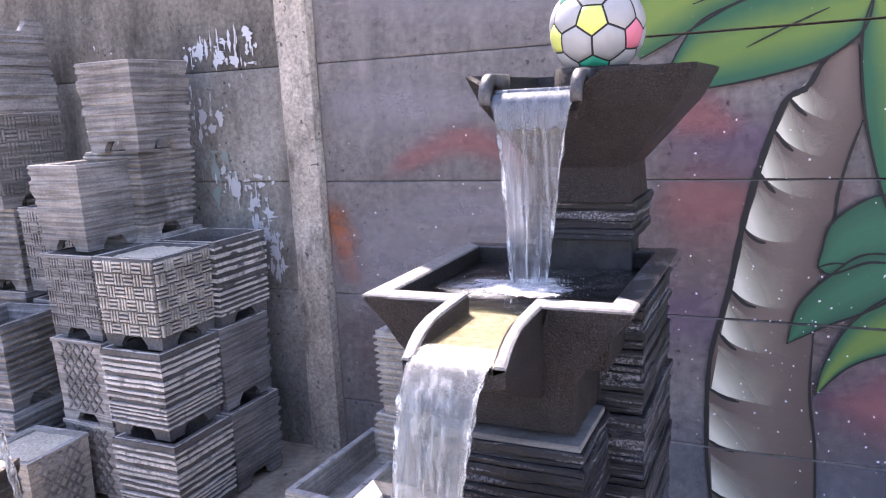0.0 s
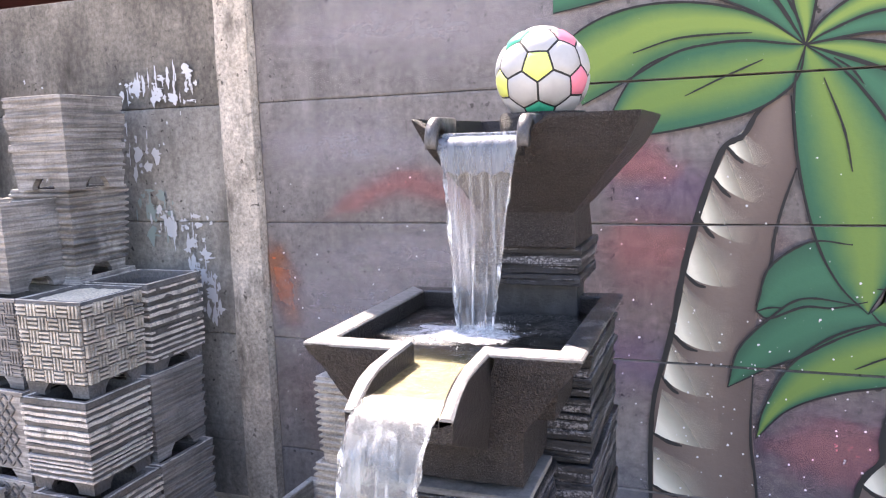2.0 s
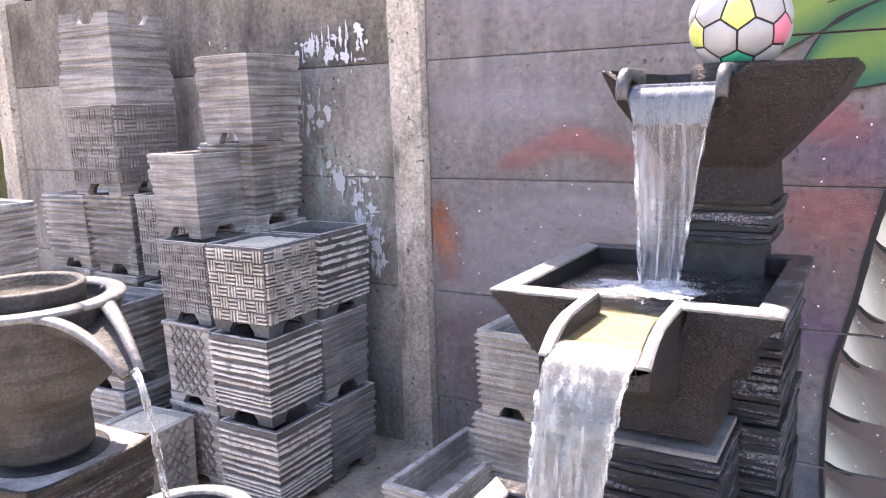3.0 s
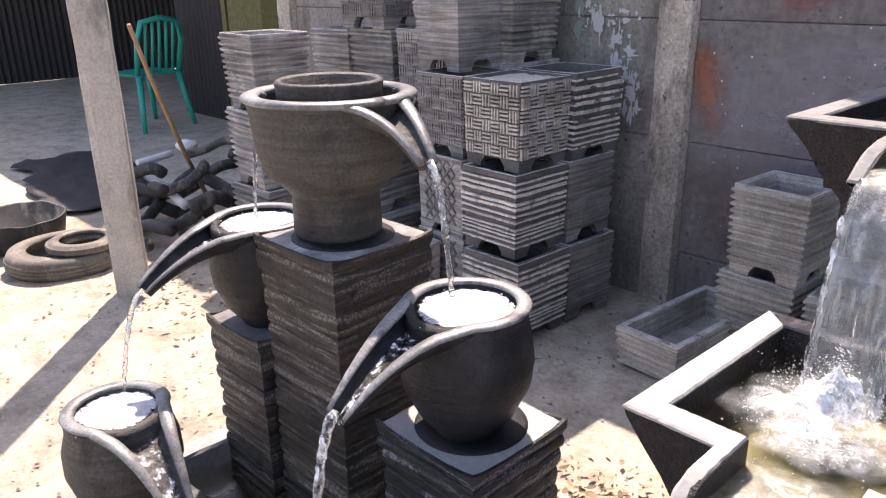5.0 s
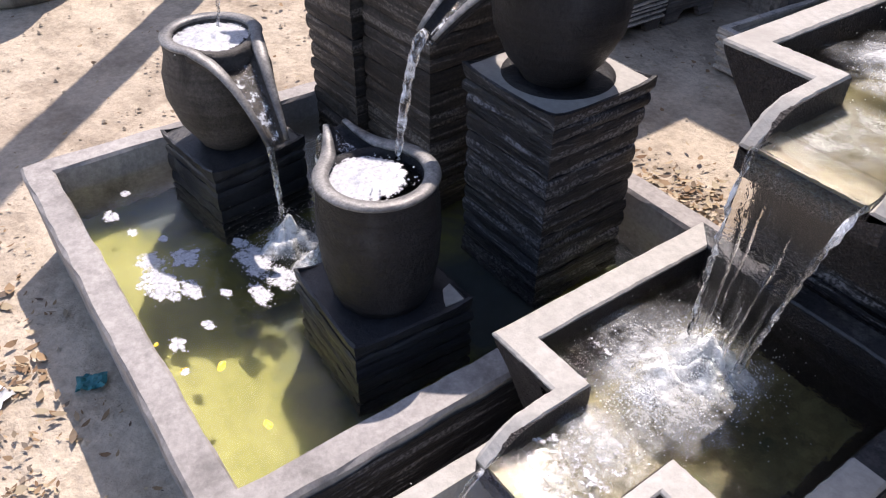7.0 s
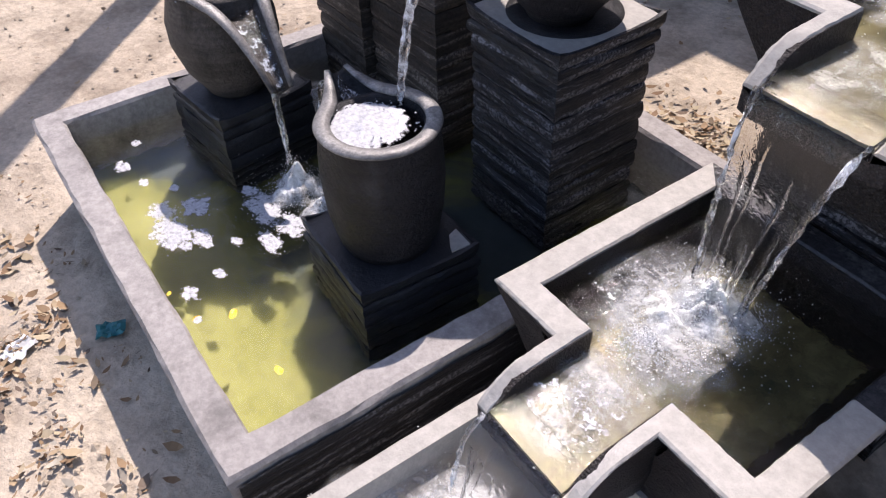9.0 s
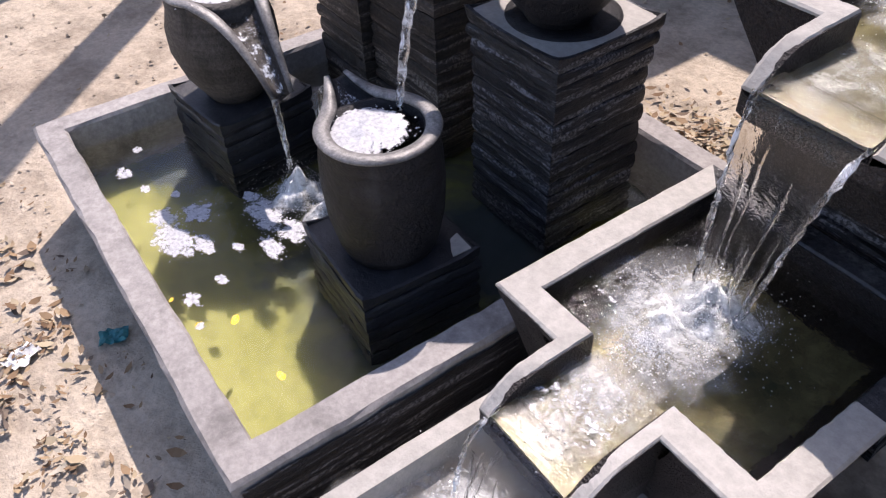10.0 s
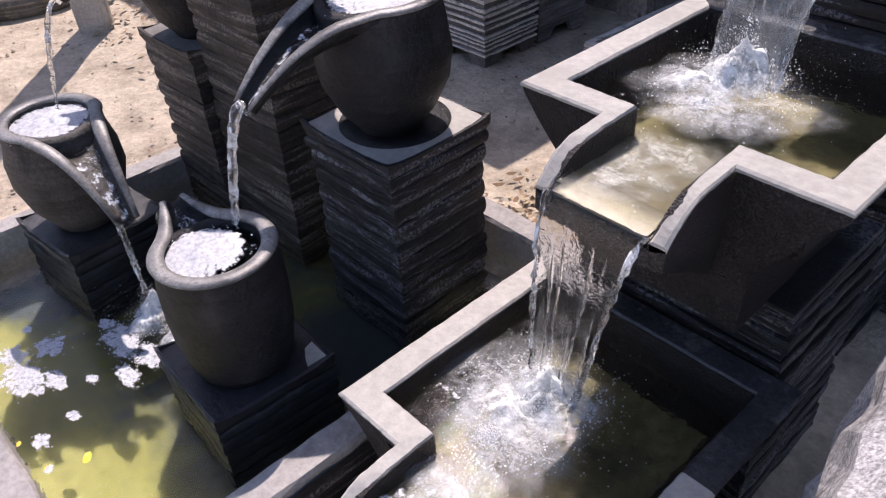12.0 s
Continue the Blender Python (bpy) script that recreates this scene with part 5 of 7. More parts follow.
# ---------------------------------------------------------------- the ball: a truncated icosahedron blown up to a sphere
def football(x, y, z, r):
    base = thing("ball", pose(x, y, z), "white ball with pink, yellow and green pentagon patches", "ball")
    ico = bmesh.new()
    bmesh.ops.create_icosphere(ico, subdivisions=1, radius=1.0)
    ico.verts.ensure_lookup_table()
    vs = [v.co.normalized() for v in ico.verts]
    tri = [[v.index for v in f.verts] for f in ico.faces]
    # turn the ball: one yellow patch faces the yard, a second one its side
    front, side = Vector((0.116, -0.984, 0.136)), Vector((-0.791, -0.576, -0.206))
    near = next(v for v in vs[1:] if abs(v.dot(vs[0]) - 0.447) < 0.01)
    axes = lambda a, b: Matrix((a, a.cross(b).normalized(), a.cross(a.cross(b)).normalized())).transposed()
    turn = axes(front.normalized(), side) @ axes(vs[0], near).inverted()
    vs = [(turn @ v).normalized() for v in vs]
    cut = lambda a, b: (vs[a] * 2 + vs[b]) / 3
    pents, hexes = [], []
    for i, c in enumerate(vs):
        nb = sorted({j for t in tri if i in t for j in t if j != i})
        ax = c.orthogonal().normalized()
        ay = c.cross(ax)
        nb.sort(key=lambda j: math.atan2((vs[j] - c).dot(ay), (vs[j] - c).dot(ax)))
        pents.append([cut(i, j) for j in nb])
    for a, b, c in tri:
        hexes.append([cut(a, b), cut(b, a), cut(b, c), cut(c, b), cut(c, a), cut(a, c)])
    ico.free()

    def patch(poly, mat, label):
        ctr = sum(poly, Vector()) / len(poly)
        bm = bmesh.new()
        rows = 5
        loops = []
        for k in range(rows + 1):
            f = 0.93 * (1 - k / rows)
            lift = r * (1.0 - 0.035 * (f / 0.93) ** 8)
            if k == rows:
                break
            loop = []
            for i, p in enumerate(poly):
                q = poly[(i + 1) % len(poly)]
                for s in range(4):
                    pt = ctr + (p.lerp(q, s / 4) - ctr) * f
                    loop.append(pt.normalized() * lift)
            loops.append(loop)
        made = [[bm.verts.new(p) for p in l] for l in loops]
        n = len(made[0])
        for a, b in zip(made, made[1:]):
            for i in range(n):
                bm.faces.new((a[i], a[(i + 1) % n], b[(i + 1) % n], b[i]))
        tip = bm.verts.new(ctr.normalized() * r)
        for i in range(n):
            bm.faces.new((made[-1][i], made[-1][(i + 1) % n], tip))
        part("patch", bm, mat, base, label, True)

    cols = [("ball_pink", "pink pentagon"), ("ball_yellow", "yellow pentagon"), ("ball_green", "green pentagon")]
    known = (((0.12, -0.98, 0.14), 1), ((-0.79, -0.58, -0.21), 1), ((0.9, -0.38, -0.22), 0), ((0.06, -0.56, -0.83), 2), ((-0.48, -0.4, 0.78), 2), ((0.57, -0.28, 0.77), 0))
    for i, p in enumerate(pents):
        hit = [k for d, k in known if vs[i].dot(Vector(d)) > 0.9]
        c = cols[hit[0] if hit else i % 3]
        patch(p, M[c[0]], c[1])
    for h in hexes:
        patch(h, M["ball_white"], "")
    bm = bmesh.new()
    bmesh.ops.create_icosphere(bm, subdivisions=4, radius=r * 0.966)
    part("seams", bm, M["line"], base, "black seams", True)


football(1.132, -0.75, 1.374, 0.091)

# falling sheets and their splashes
sheet(0.984, 1.128, -0.918, -0.921, 1.262, 1.0, 1.066, -0.90, 0.895, 3, "broad sheet of water pouring from the fountain top", "water_milky")
sheet(0.986, 1.107, -1.27, -1.312, 0.892, 0.985, 1.078, -1.40, 0.609, 4, "broad milky sheet of water pouring from the upper basin", "water_white")
sheet(1.006, 1.134, -1.72, -1.76, 0.606, 1.005, 1.075, -1.765, 0.306, 5)
sheet(0.996, 1.119, -2.05, -2.093, 0.303, 0.99, 1.09, -2.13, 0.152, 6)
for i, (x, y, z, r, m, c) in enumerate(((1.04, -0.90, 0.90, 0.085, 0.012, 500), (0.975, -0.93, 0.898, 0.115, 0.004, 500), (1.03, -1.41, 0.614, 0.065, 0.045, 900), (1.04, -1.775, 0.311, 0.065, 0.045, 1000), (1.05, -2.14, 0.150, 0.09, 0.03, 700), (1.05, -1.86, 0.311, 0.10, 0.003, 300), (1.04, -1.97, 0.311, 0.06, 0.003, 200), (1.05, -1.52, 0.614, 0.08, 0.003, 200), (1.0, -1.8, 0.311, 0.13, 0.002, 500), (1.03, -1.45, 0.614, 0.14, 0.002, 400), (1.05, -2.04, 0.30, 0.06, 0.002, 260), (1.06, -1.62, 0.6, 0.07, 0.002, 260), (1.05, -1.69, 0.6, 0.06, 0.002, 200), (1.05, -1.96, 0.302, 0.08, 0.002, 260))):
    foam_patch(x, y, z, r, r * 0.75, c, 90 + i, "white churned water under a fall", m, 1.6 if m > 0.01 else 1.2 if m > 0.0035 else 0.85, 0.45, "churn")
for i, (x, y, z, r, h, c) in enumerate(((1.03, -1.415, 0.612, 0.05, 0.055, 900), (1.04, -1.785, 0.309, 0.045, 0.05, 900), (1.03, -1.875, 0.3085, 0.045, 0.008, 420), (1.045, -2.14, 0.15, 0.06, 0.035, 500), (1.03, -1.5, 0.6115, 0.045, 0.006, 260), (1.04, -0.905, 0.899, 0.04, 0.012, 300))):
    splash(x, y, z, r, h, c, 120 + i)
    if h > 0.02:
        foam_patch(x, y, z, r * 1.25, r * 1.1, 60, 140 + i, "white boiling water under a fall", h * 0.95, 3.2, 0.5, "churn")
        foam_patch(x - 0.02, y - 0.045, z, r * 1.3, r * 1.1, 60, 150 + i, "white boiling water under a fall", h * 0.3, 2.4, 0.6, "churn")
foam_patch(1.02, -0.94, 0.9005, 0.1, 0.055, 300, 128, "white froth drifting on the upper basin", 0.003, 0.5, 0.5)
foam_patch(0.955, -0.9, 0.9005, 0.05, 0.03, 120, 129, "white froth drifting on the upper basin", 0.002, 0.35, 0.6)
foam_patch(0.99, -1.82, 0.3105, 0.09, 0.06, 300, 131, "thin bubbles drifting from the fall", 0.001, 0.1, 0.6)
foam_patch(1.05, -2.0, 0.3105, 0.05, 0.05, 260, 132, "thin bubbles drifting from the fall", 0.001, 0.12, 0.6)
foam_patch(1.02, -2.24, 0.152, 0.15, 0.15, 700, 130, "white churned water in the catch pool", 0.006, 1.3, 0.3, "churn")


# ---------------------------------------------------------------- mural
def paint_mat(name, edge, mid, noise_amt=0.35, fade=None):
    """Brushed paint that changes from its edge to its middle."""
    k = Mat(name)
    uv = k.t.nodes.new("ShaderNodeUVMap")
    sep = k.t.nodes.new("ShaderNodeSeparateXYZ")
    k.link(uv.outputs[0], sep.inputs[0])
    n = k.noise(9, 6, 0.65)
    add = k.t.nodes.new("ShaderNodeMath")
    add.operation = "MULTIPLY_ADD"
    k.link(n, add.inputs[0])
    add.inputs[1].default_value = noise_amt
    k.link(sep.outputs[1], add.inputs[2])
    col = k.ramp(add.outputs[0], [(0.35, edge), (0.95, mid)])
    speck = k.ramp(k.noise(75, 3, 0.5), [(0.74, (0, 0, 0)), (0.78, (1, 1, 1))])
    k.color(k.mix(speck, col, (0.5, 0.5, 0.47)))
    if fade:
        k.link(k.ramp(add.outputs[0], [(fade[0], (0, 0, 0)), (fade[1], (1, 1, 1))]), k.b.inputs["Alpha"])
    k.rough(0.75)
    k.bump(k.noise(60, 6), 0.4, 0.003)
    return k.m


M["leaf_lime"] = paint_mat("paint_lime_leaf", (0.04, 0.125, 0.052), (0.175, 0.265, 0.058))
M["leaf_green"] = paint_mat("paint_dark_leaf", (0.022, 0.095, 0.056), (0.032, 0.135, 0.075))
M["leaf_mix"] = paint_mat("paint_mid_leaf", (0.024, 0.115, 0.06), (0.13, 0.22, 0.05))
M["trunk"] = paint_mat("paint_trunk", (0.12, 0.088, 0.077), (0.165, 0.126, 0.108))
M["cream"] = paint_mat("paint_cream_highlight", (0.55, 0.52, 0.42), (0.74, 0.71, 0.6), 0.15, (0.12, 0.85))


def spray_mat(name, c, peak, scale=9.0):
    """Thin sprayed or scumbled paint that fades out towards its borders."""
    k = Mat(name)
    uv = k.t.nodes.new("ShaderNodeUVMap")
    sep = k.t.nodes.new("ShaderNodeSeparateXYZ")
    k.link(uv.outputs[0], sep.inputs[0])

    def calc(op, a, b):
        n = k.t.nodes.new("ShaderNodeMath")
        n.operation = op
        for sock, v in zip(n.inputs, (a, b)):
            if isinstance(v, (int, float)):
                sock.default_value = v
            else:
                k.link(v, sock)
        return n.outputs[0]

    ends = calc("MULTIPLY", calc("MULTIPLY", sep.outputs[0], calc("SUBTRACT", 1.0, sep.outputs[0])), 4.0)
    body = calc("MULTIPLY", sep.outputs[1], ends)
    cloud = calc("MULTIPLY", calc("SUBTRACT", k.noise(scale, 8, 0.7, (0.6, 1.0, 1.5)), 0.5), 1.5)
    rng = k.t.nodes.new("ShaderNodeMapRange")
    rng.interpolation_type = "SMOOTHSTEP"
    k.link(calc("ADD", body, calc("MULTIPLY", cloud, calc("MINIMUM", calc("MULTIPLY", body, 2.5), 1.0))), rng.inputs[0])
    rng.inputs[1].default_value, rng.inputs[2].default_value = 0.05, 1.05
    rng.inputs[3].default_value, rng.inputs[4].default_value = 0.0, peak
    k.link(rng.outputs[0], k.b.inputs["Alpha"])
    k.color(k.ramp(k.noise(30, 6, 0.7), [(0.3, S(c, 0.8)), (0.7, S(c, 1.2))]))
    k.rough(0.8)
    return k.m


M["pinkspray"] = spray_mat("paint_pink_spray", (0.38, 0.15, 0.15), 0.55)
M["orangespray"] = spray_mat("paint_orange_spray", (0.4, 0.13, 0.055), 0.8)
M["plum"] = spray_mat("paint_dusty_red", (0.2, 0.135, 0.135), 0.6, 6)
M["lilac"] = spray_mat("paint_lilac_scumble", (0.36, 0.33, 0.36), 0.5, 14)
M["dustblue"] = spray_mat("paint_dusty_blue", (0.15, 0.165, 0.21), 0.45, 7)
M["violet"] = spray_mat("paint_violet_spray", (0.2, 0.13, 0.24), 0.35)
M["peel"] = paint_mat("peeling_white", (0.6, 0.6, 0.62), (0.72, 0.72, 0.72))
M["peel_mint"] = paint_mat("peeling_mint", (0.3, 0.36, 0.34), (0.3, 0.42, 0.38))

mural = thing("palm_mural", pose(0, -0.004, 0), "palm trees with green leaves painted on the concrete wall", "mural", "", "structure")


def split_joints(bm):
    """Leave the joints between the panels unpainted."""
    for j in JOINTS:
        for zz in (j - 0.0035, j + 0.0035):
            bmesh.ops.bisect_plane(bm, geom=bm.verts[:] + bm.edges[:] + bm.faces[:], plane_co=(0, 0, zz), plane_no=(0, 0, 1))
        dead = [f for f in bm.faces if abs(f.calc_center_median().z - j) < 0.0034]
        bmesh.ops.delete(bm, geom=dead, context="FACES")


LAYER = [0.0]


def paint_part(name, bm, mat, label):
    split_joints(bm)
    LAYER[0] += 0.00012
    for v in bm.verts:
        v.co.y = -LAYER[0]
    ob = part(name, bm, mat, mural, label)
    return ob


def bez(pts, n):
    """A smooth line through points (Catmull-Rom)."""
    ps = [Vector((p[0], 0, p[1])) for p in pts]
    ps = [2 * ps[0] - ps[1]] + ps + [2 * ps[-1] - ps[-2]]
    out = []
    for i in range(1, len(ps) - 2):
        a, b, c, d = ps[i - 1:i + 3]
        for k in range(n):
            t = k / n
            out.append(0.5 * ((2 * b) + (c - a) * t + (2 * a - 5 * b + 4 * c - d) * t * t + (3 * b - a - 3 * c + d) * t ** 3))
    return out + [ps[-2]]


def blade(name, up, down, mat, label):
    """A painted area between two lines of equal run; v runs from the borders (0) to the middle (1)."""
    a, b = bez(up, 8), bez(down, 8)
    n = min(len(a), len(b))
    a = [a[round(i * (len(a) - 1) / (n - 1))] for i in range(n)]
    b = [b[round(i * (len(b) - 1) / (n - 1))] for i in range(n)]
    bm = bmesh.new()
    uvl = bm.loops.layers.uv.new("UVMap")
    m = 6
    grid = [[(bm.verts.new(p.lerp(q, j / m)), (i / (n - 1), 1 - abs(2 * j / m - 1))) for j in range(m + 1)] for i, (p, q) in enumerate(zip(a, b))]
    for r, s in zip(grid, grid[1:]):
        for j in range(m):
            quad = [r[j], r[j + 1], s[j + 1], s[j]]
            f = bm.faces.new([v for v, _ in quad])
            for lp, (_, uv) in zip(f.loops, quad):
                lp[uvl].uv = uv
    bmesh.ops.remove_doubles(bm, verts=bm.verts[:], dist=0.0004)
    paint_part(name, bm, mat, label)


def stroke(pts, w, name="painted_line", mat="line", label="black outline"):
    c = bez(pts, 8)
    bm = bmesh.new()
    prev = None
    for i, p in enumerate(c):
        d = (c[min(i + 1, len(c) - 1)] - c[max(i - 1, 0)]).normalized()
        s = Vector((-d.z, 0, d.x))
        u = i / (len(c) - 1)
        ww = w * (0.25 + 0.75 * math.sin(math.pi * min(0.97, max(0.03, u))) ** 0.5) * random.uniform(0.8, 1.15) / 2
        cur = (bm.verts.new(p + s * ww), bm.verts.new(p - s * ww))
        if prev:
            bm.faces.new((prev[0], prev[1], cur[1], cur[0]))
        prev = cur
    paint_part(name, bm, M[mat], label)


# washes of colour first
blade("painted_wash", [(0.16, 1.02), (0.33, 1.16), (0.52, 1.22), (0.72, 1.16), (0.95, 1.1)], [(0.2, 0.93), (0.38, 1.0), (0.52, 1.04), (0.7, 0.99), (0.95, 0.98)], M["pinkspray"], "faded pink spray cloud")
blade("painted_wash", [(-0.02, 1.0), (0.06, 0.97), (0.14, 0.85), (0.17, 0.64)], [(-0.02, 0.78), (0.0, 0.7), (0.02, 0.64), (0.06, 0.6)], M["orangespray"], "faded orange spray patch")
for box, mat, lab in (((-0.1, 1.1, 0.05, 0.85), "plum", "dusty red wash"), ((0.95, 1.75, 0.25, 1.38), "plum", "dusty red wash"), ((1.2, 2.6, -0.15, 0.75), "plum", "dusty red wash"),
                      ((-0.1, 1.3, 1.38, 1.82), "lilac", "pale lilac scumble"), ((0.2, 1.0, 0.76, 1.04), "lilac", "pale lilac scumble"), ((-0.1, 0.7, 1.08, 1.42), "lilac", "pale lilac scumble"), ((-0.1, 0.8, 0.35, 1.05), "lilac", "pale lilac scumble"), ((0.5, 2.3, -0.1, 0.4), "dustblue", "dusty blue wash"),
                      ((1.5, 2.1, 0.15, 0.6), "violet", "violet spray spot"), ((1.1, 1.5, 0.92, 1.28), "violet", "violet spray spot"), ((1.0, 1.4, 0.4, 0.78), "violet", "violet spray spot"), ((1.08, 1.44, 0.76, 1.1), "pinkspray", "pink spray spot"), ((1.05, 1.4, 1.05, 1.3), "pinkspray", "pink spray spot"), ((1.55, 2.0, 0.2, 0.55), "pinkspray", "pink spray spot")):
    xa, xb, za, zb = box
    xm, zm = (xa + xb) / 2, (za + zb) / 2
    blade("painted_wash", [(xa, zm), (xa + (xb - xa) * 0.25, zb - 0.03), (xm, zb), (xa + (xb - xa) * 0.8, zb - 0.04), (xb, zm)], [(xa, zm), (xa + (xb - xa) * 0.2, za + 0.04), (xm, za), (xa + (xb - xa) * 0.75, za + 0.02), (xb, zm)], M[mat], lab)
# trunk
TL = [(1.57, 1.33), (1.54, 1.296), (1.509, 1.241), (1.463, 1.213), (1.43, 1.137), (1.397, 1.029), (1.36, 0.875), (1.327, 0.683), (1.279, 0.475), (1.272, 0.212), (1.29, 0.0)]
TR = [(1.62, 1.345), (1.63, 1.28), (1.64, 1.22), (1.641, 1.152), (1.61, 1.04), (1.593, 0.97), (1.575, 0.86), (1.548, 0.7), (1.546, 0.5), (1.56, 0.232), (1.57, 0.0)]
blade("painted_trunk", TL, TR, M["trunk"], "brown palm trunk")


def trunk_ring(start, bend, end, height, lean):
    """A pale scale of the trunk: crisp along its lower edge, fading upwards and across."""
    bm = bmesh.new()
    uvl = bm.loops.layers.uv.new("UVMap")
    n = 14
    A, B, D = (Vector((q[0], 0, q[1])) for q in (start, bend, end))
    lo = [A * (1 - t) ** 2 + B * (2 * t * (1 - t)) + D * t * t for t in (i / n for i in range(n + 1))]
    rows = []
    for i, p in enumerate(lo):
        u = i / n
        up = Vector((lean, 0, height * (1 - 0.3 * u)))
        rows.append([(bm.verts.new(p + up * (j / 6)), (u, max(0.0, 1.15 * (1 - u) ** 1.1 * (1.0 - 0.8 * (j / 6) ** 0.8)))) for j in range(7)])
    for r, s in zip(rows, rows[1:]):
        for j in range(6):
            quad = [r[j], r[j + 1], s[j + 1], s[j]]
            f = bm.faces.new([v for v, _ in quad])
            for lp, (_, uv) in zip(f.loops, quad):
                lp[uvl].uv = uv
    paint_part("painted_ring", bm, M["cream"], "cream highlight of a trunk ring")
    stroke([(start[0] - 0.008, start[1] + 0.006), ((start[0] + bend[0]) / 2, (start[1] + bend[1]) / 2 - 0.004), (bend[0], (start[1] + bend[1] * 2 + end[1]) / 4 - 0.006)], 0.011)


RINGS = [((1.472, 1.212), (1.51, 1.165), (1.575, 1.15), 0.045, 0.035), ((1.437, 1.13), (1.48, 1.07), (1.565, 1.055), 0.07, 0.03), ((1.402, 1.02), (1.44, 0.955), (1.545, 0.945), 0.09, 0.03),
         ((1.364, 0.865), (1.42, 0.81), (1.52, 0.835), 0.12, 0.035), ((1.332, 0.69), (1.40, 0.62), (1.5, 0.65), 0.145, 0.03), ((1.308, 0.556), (1.35, 0.5), (1.46, 0.505), 0.105, 0.022),
         ((1.283, 0.38), (1.36, 0.352), (1.48, 0.35), 0.14, 0.02), ((1.28, 0.22), (1.35, 0.195), (1.46, 0.195), 0.125, 0.0), ((1.29, 0.06), (1.35, 0.03), (1.46, 0.04), 0.12, -0.005)]
for ring_row in RINGS:
    trunk_ring(*ring_row)
stroke(TL, 0.018)
stroke([(1.623, 1.34), (1.645, 1.161), (1.692, 0.97), (1.75, 0.845)], 0.009)
stroke([(1.641, 1.152), (1.61, 1.05), (1.591, 0.96), (1.583, 0.888), (1.55, 0.777)], 0.009)
stroke([(1.547, 0.579), (1.544, 0.396), (1.563, 0.232), (1.57, 0.0)], 0.008)
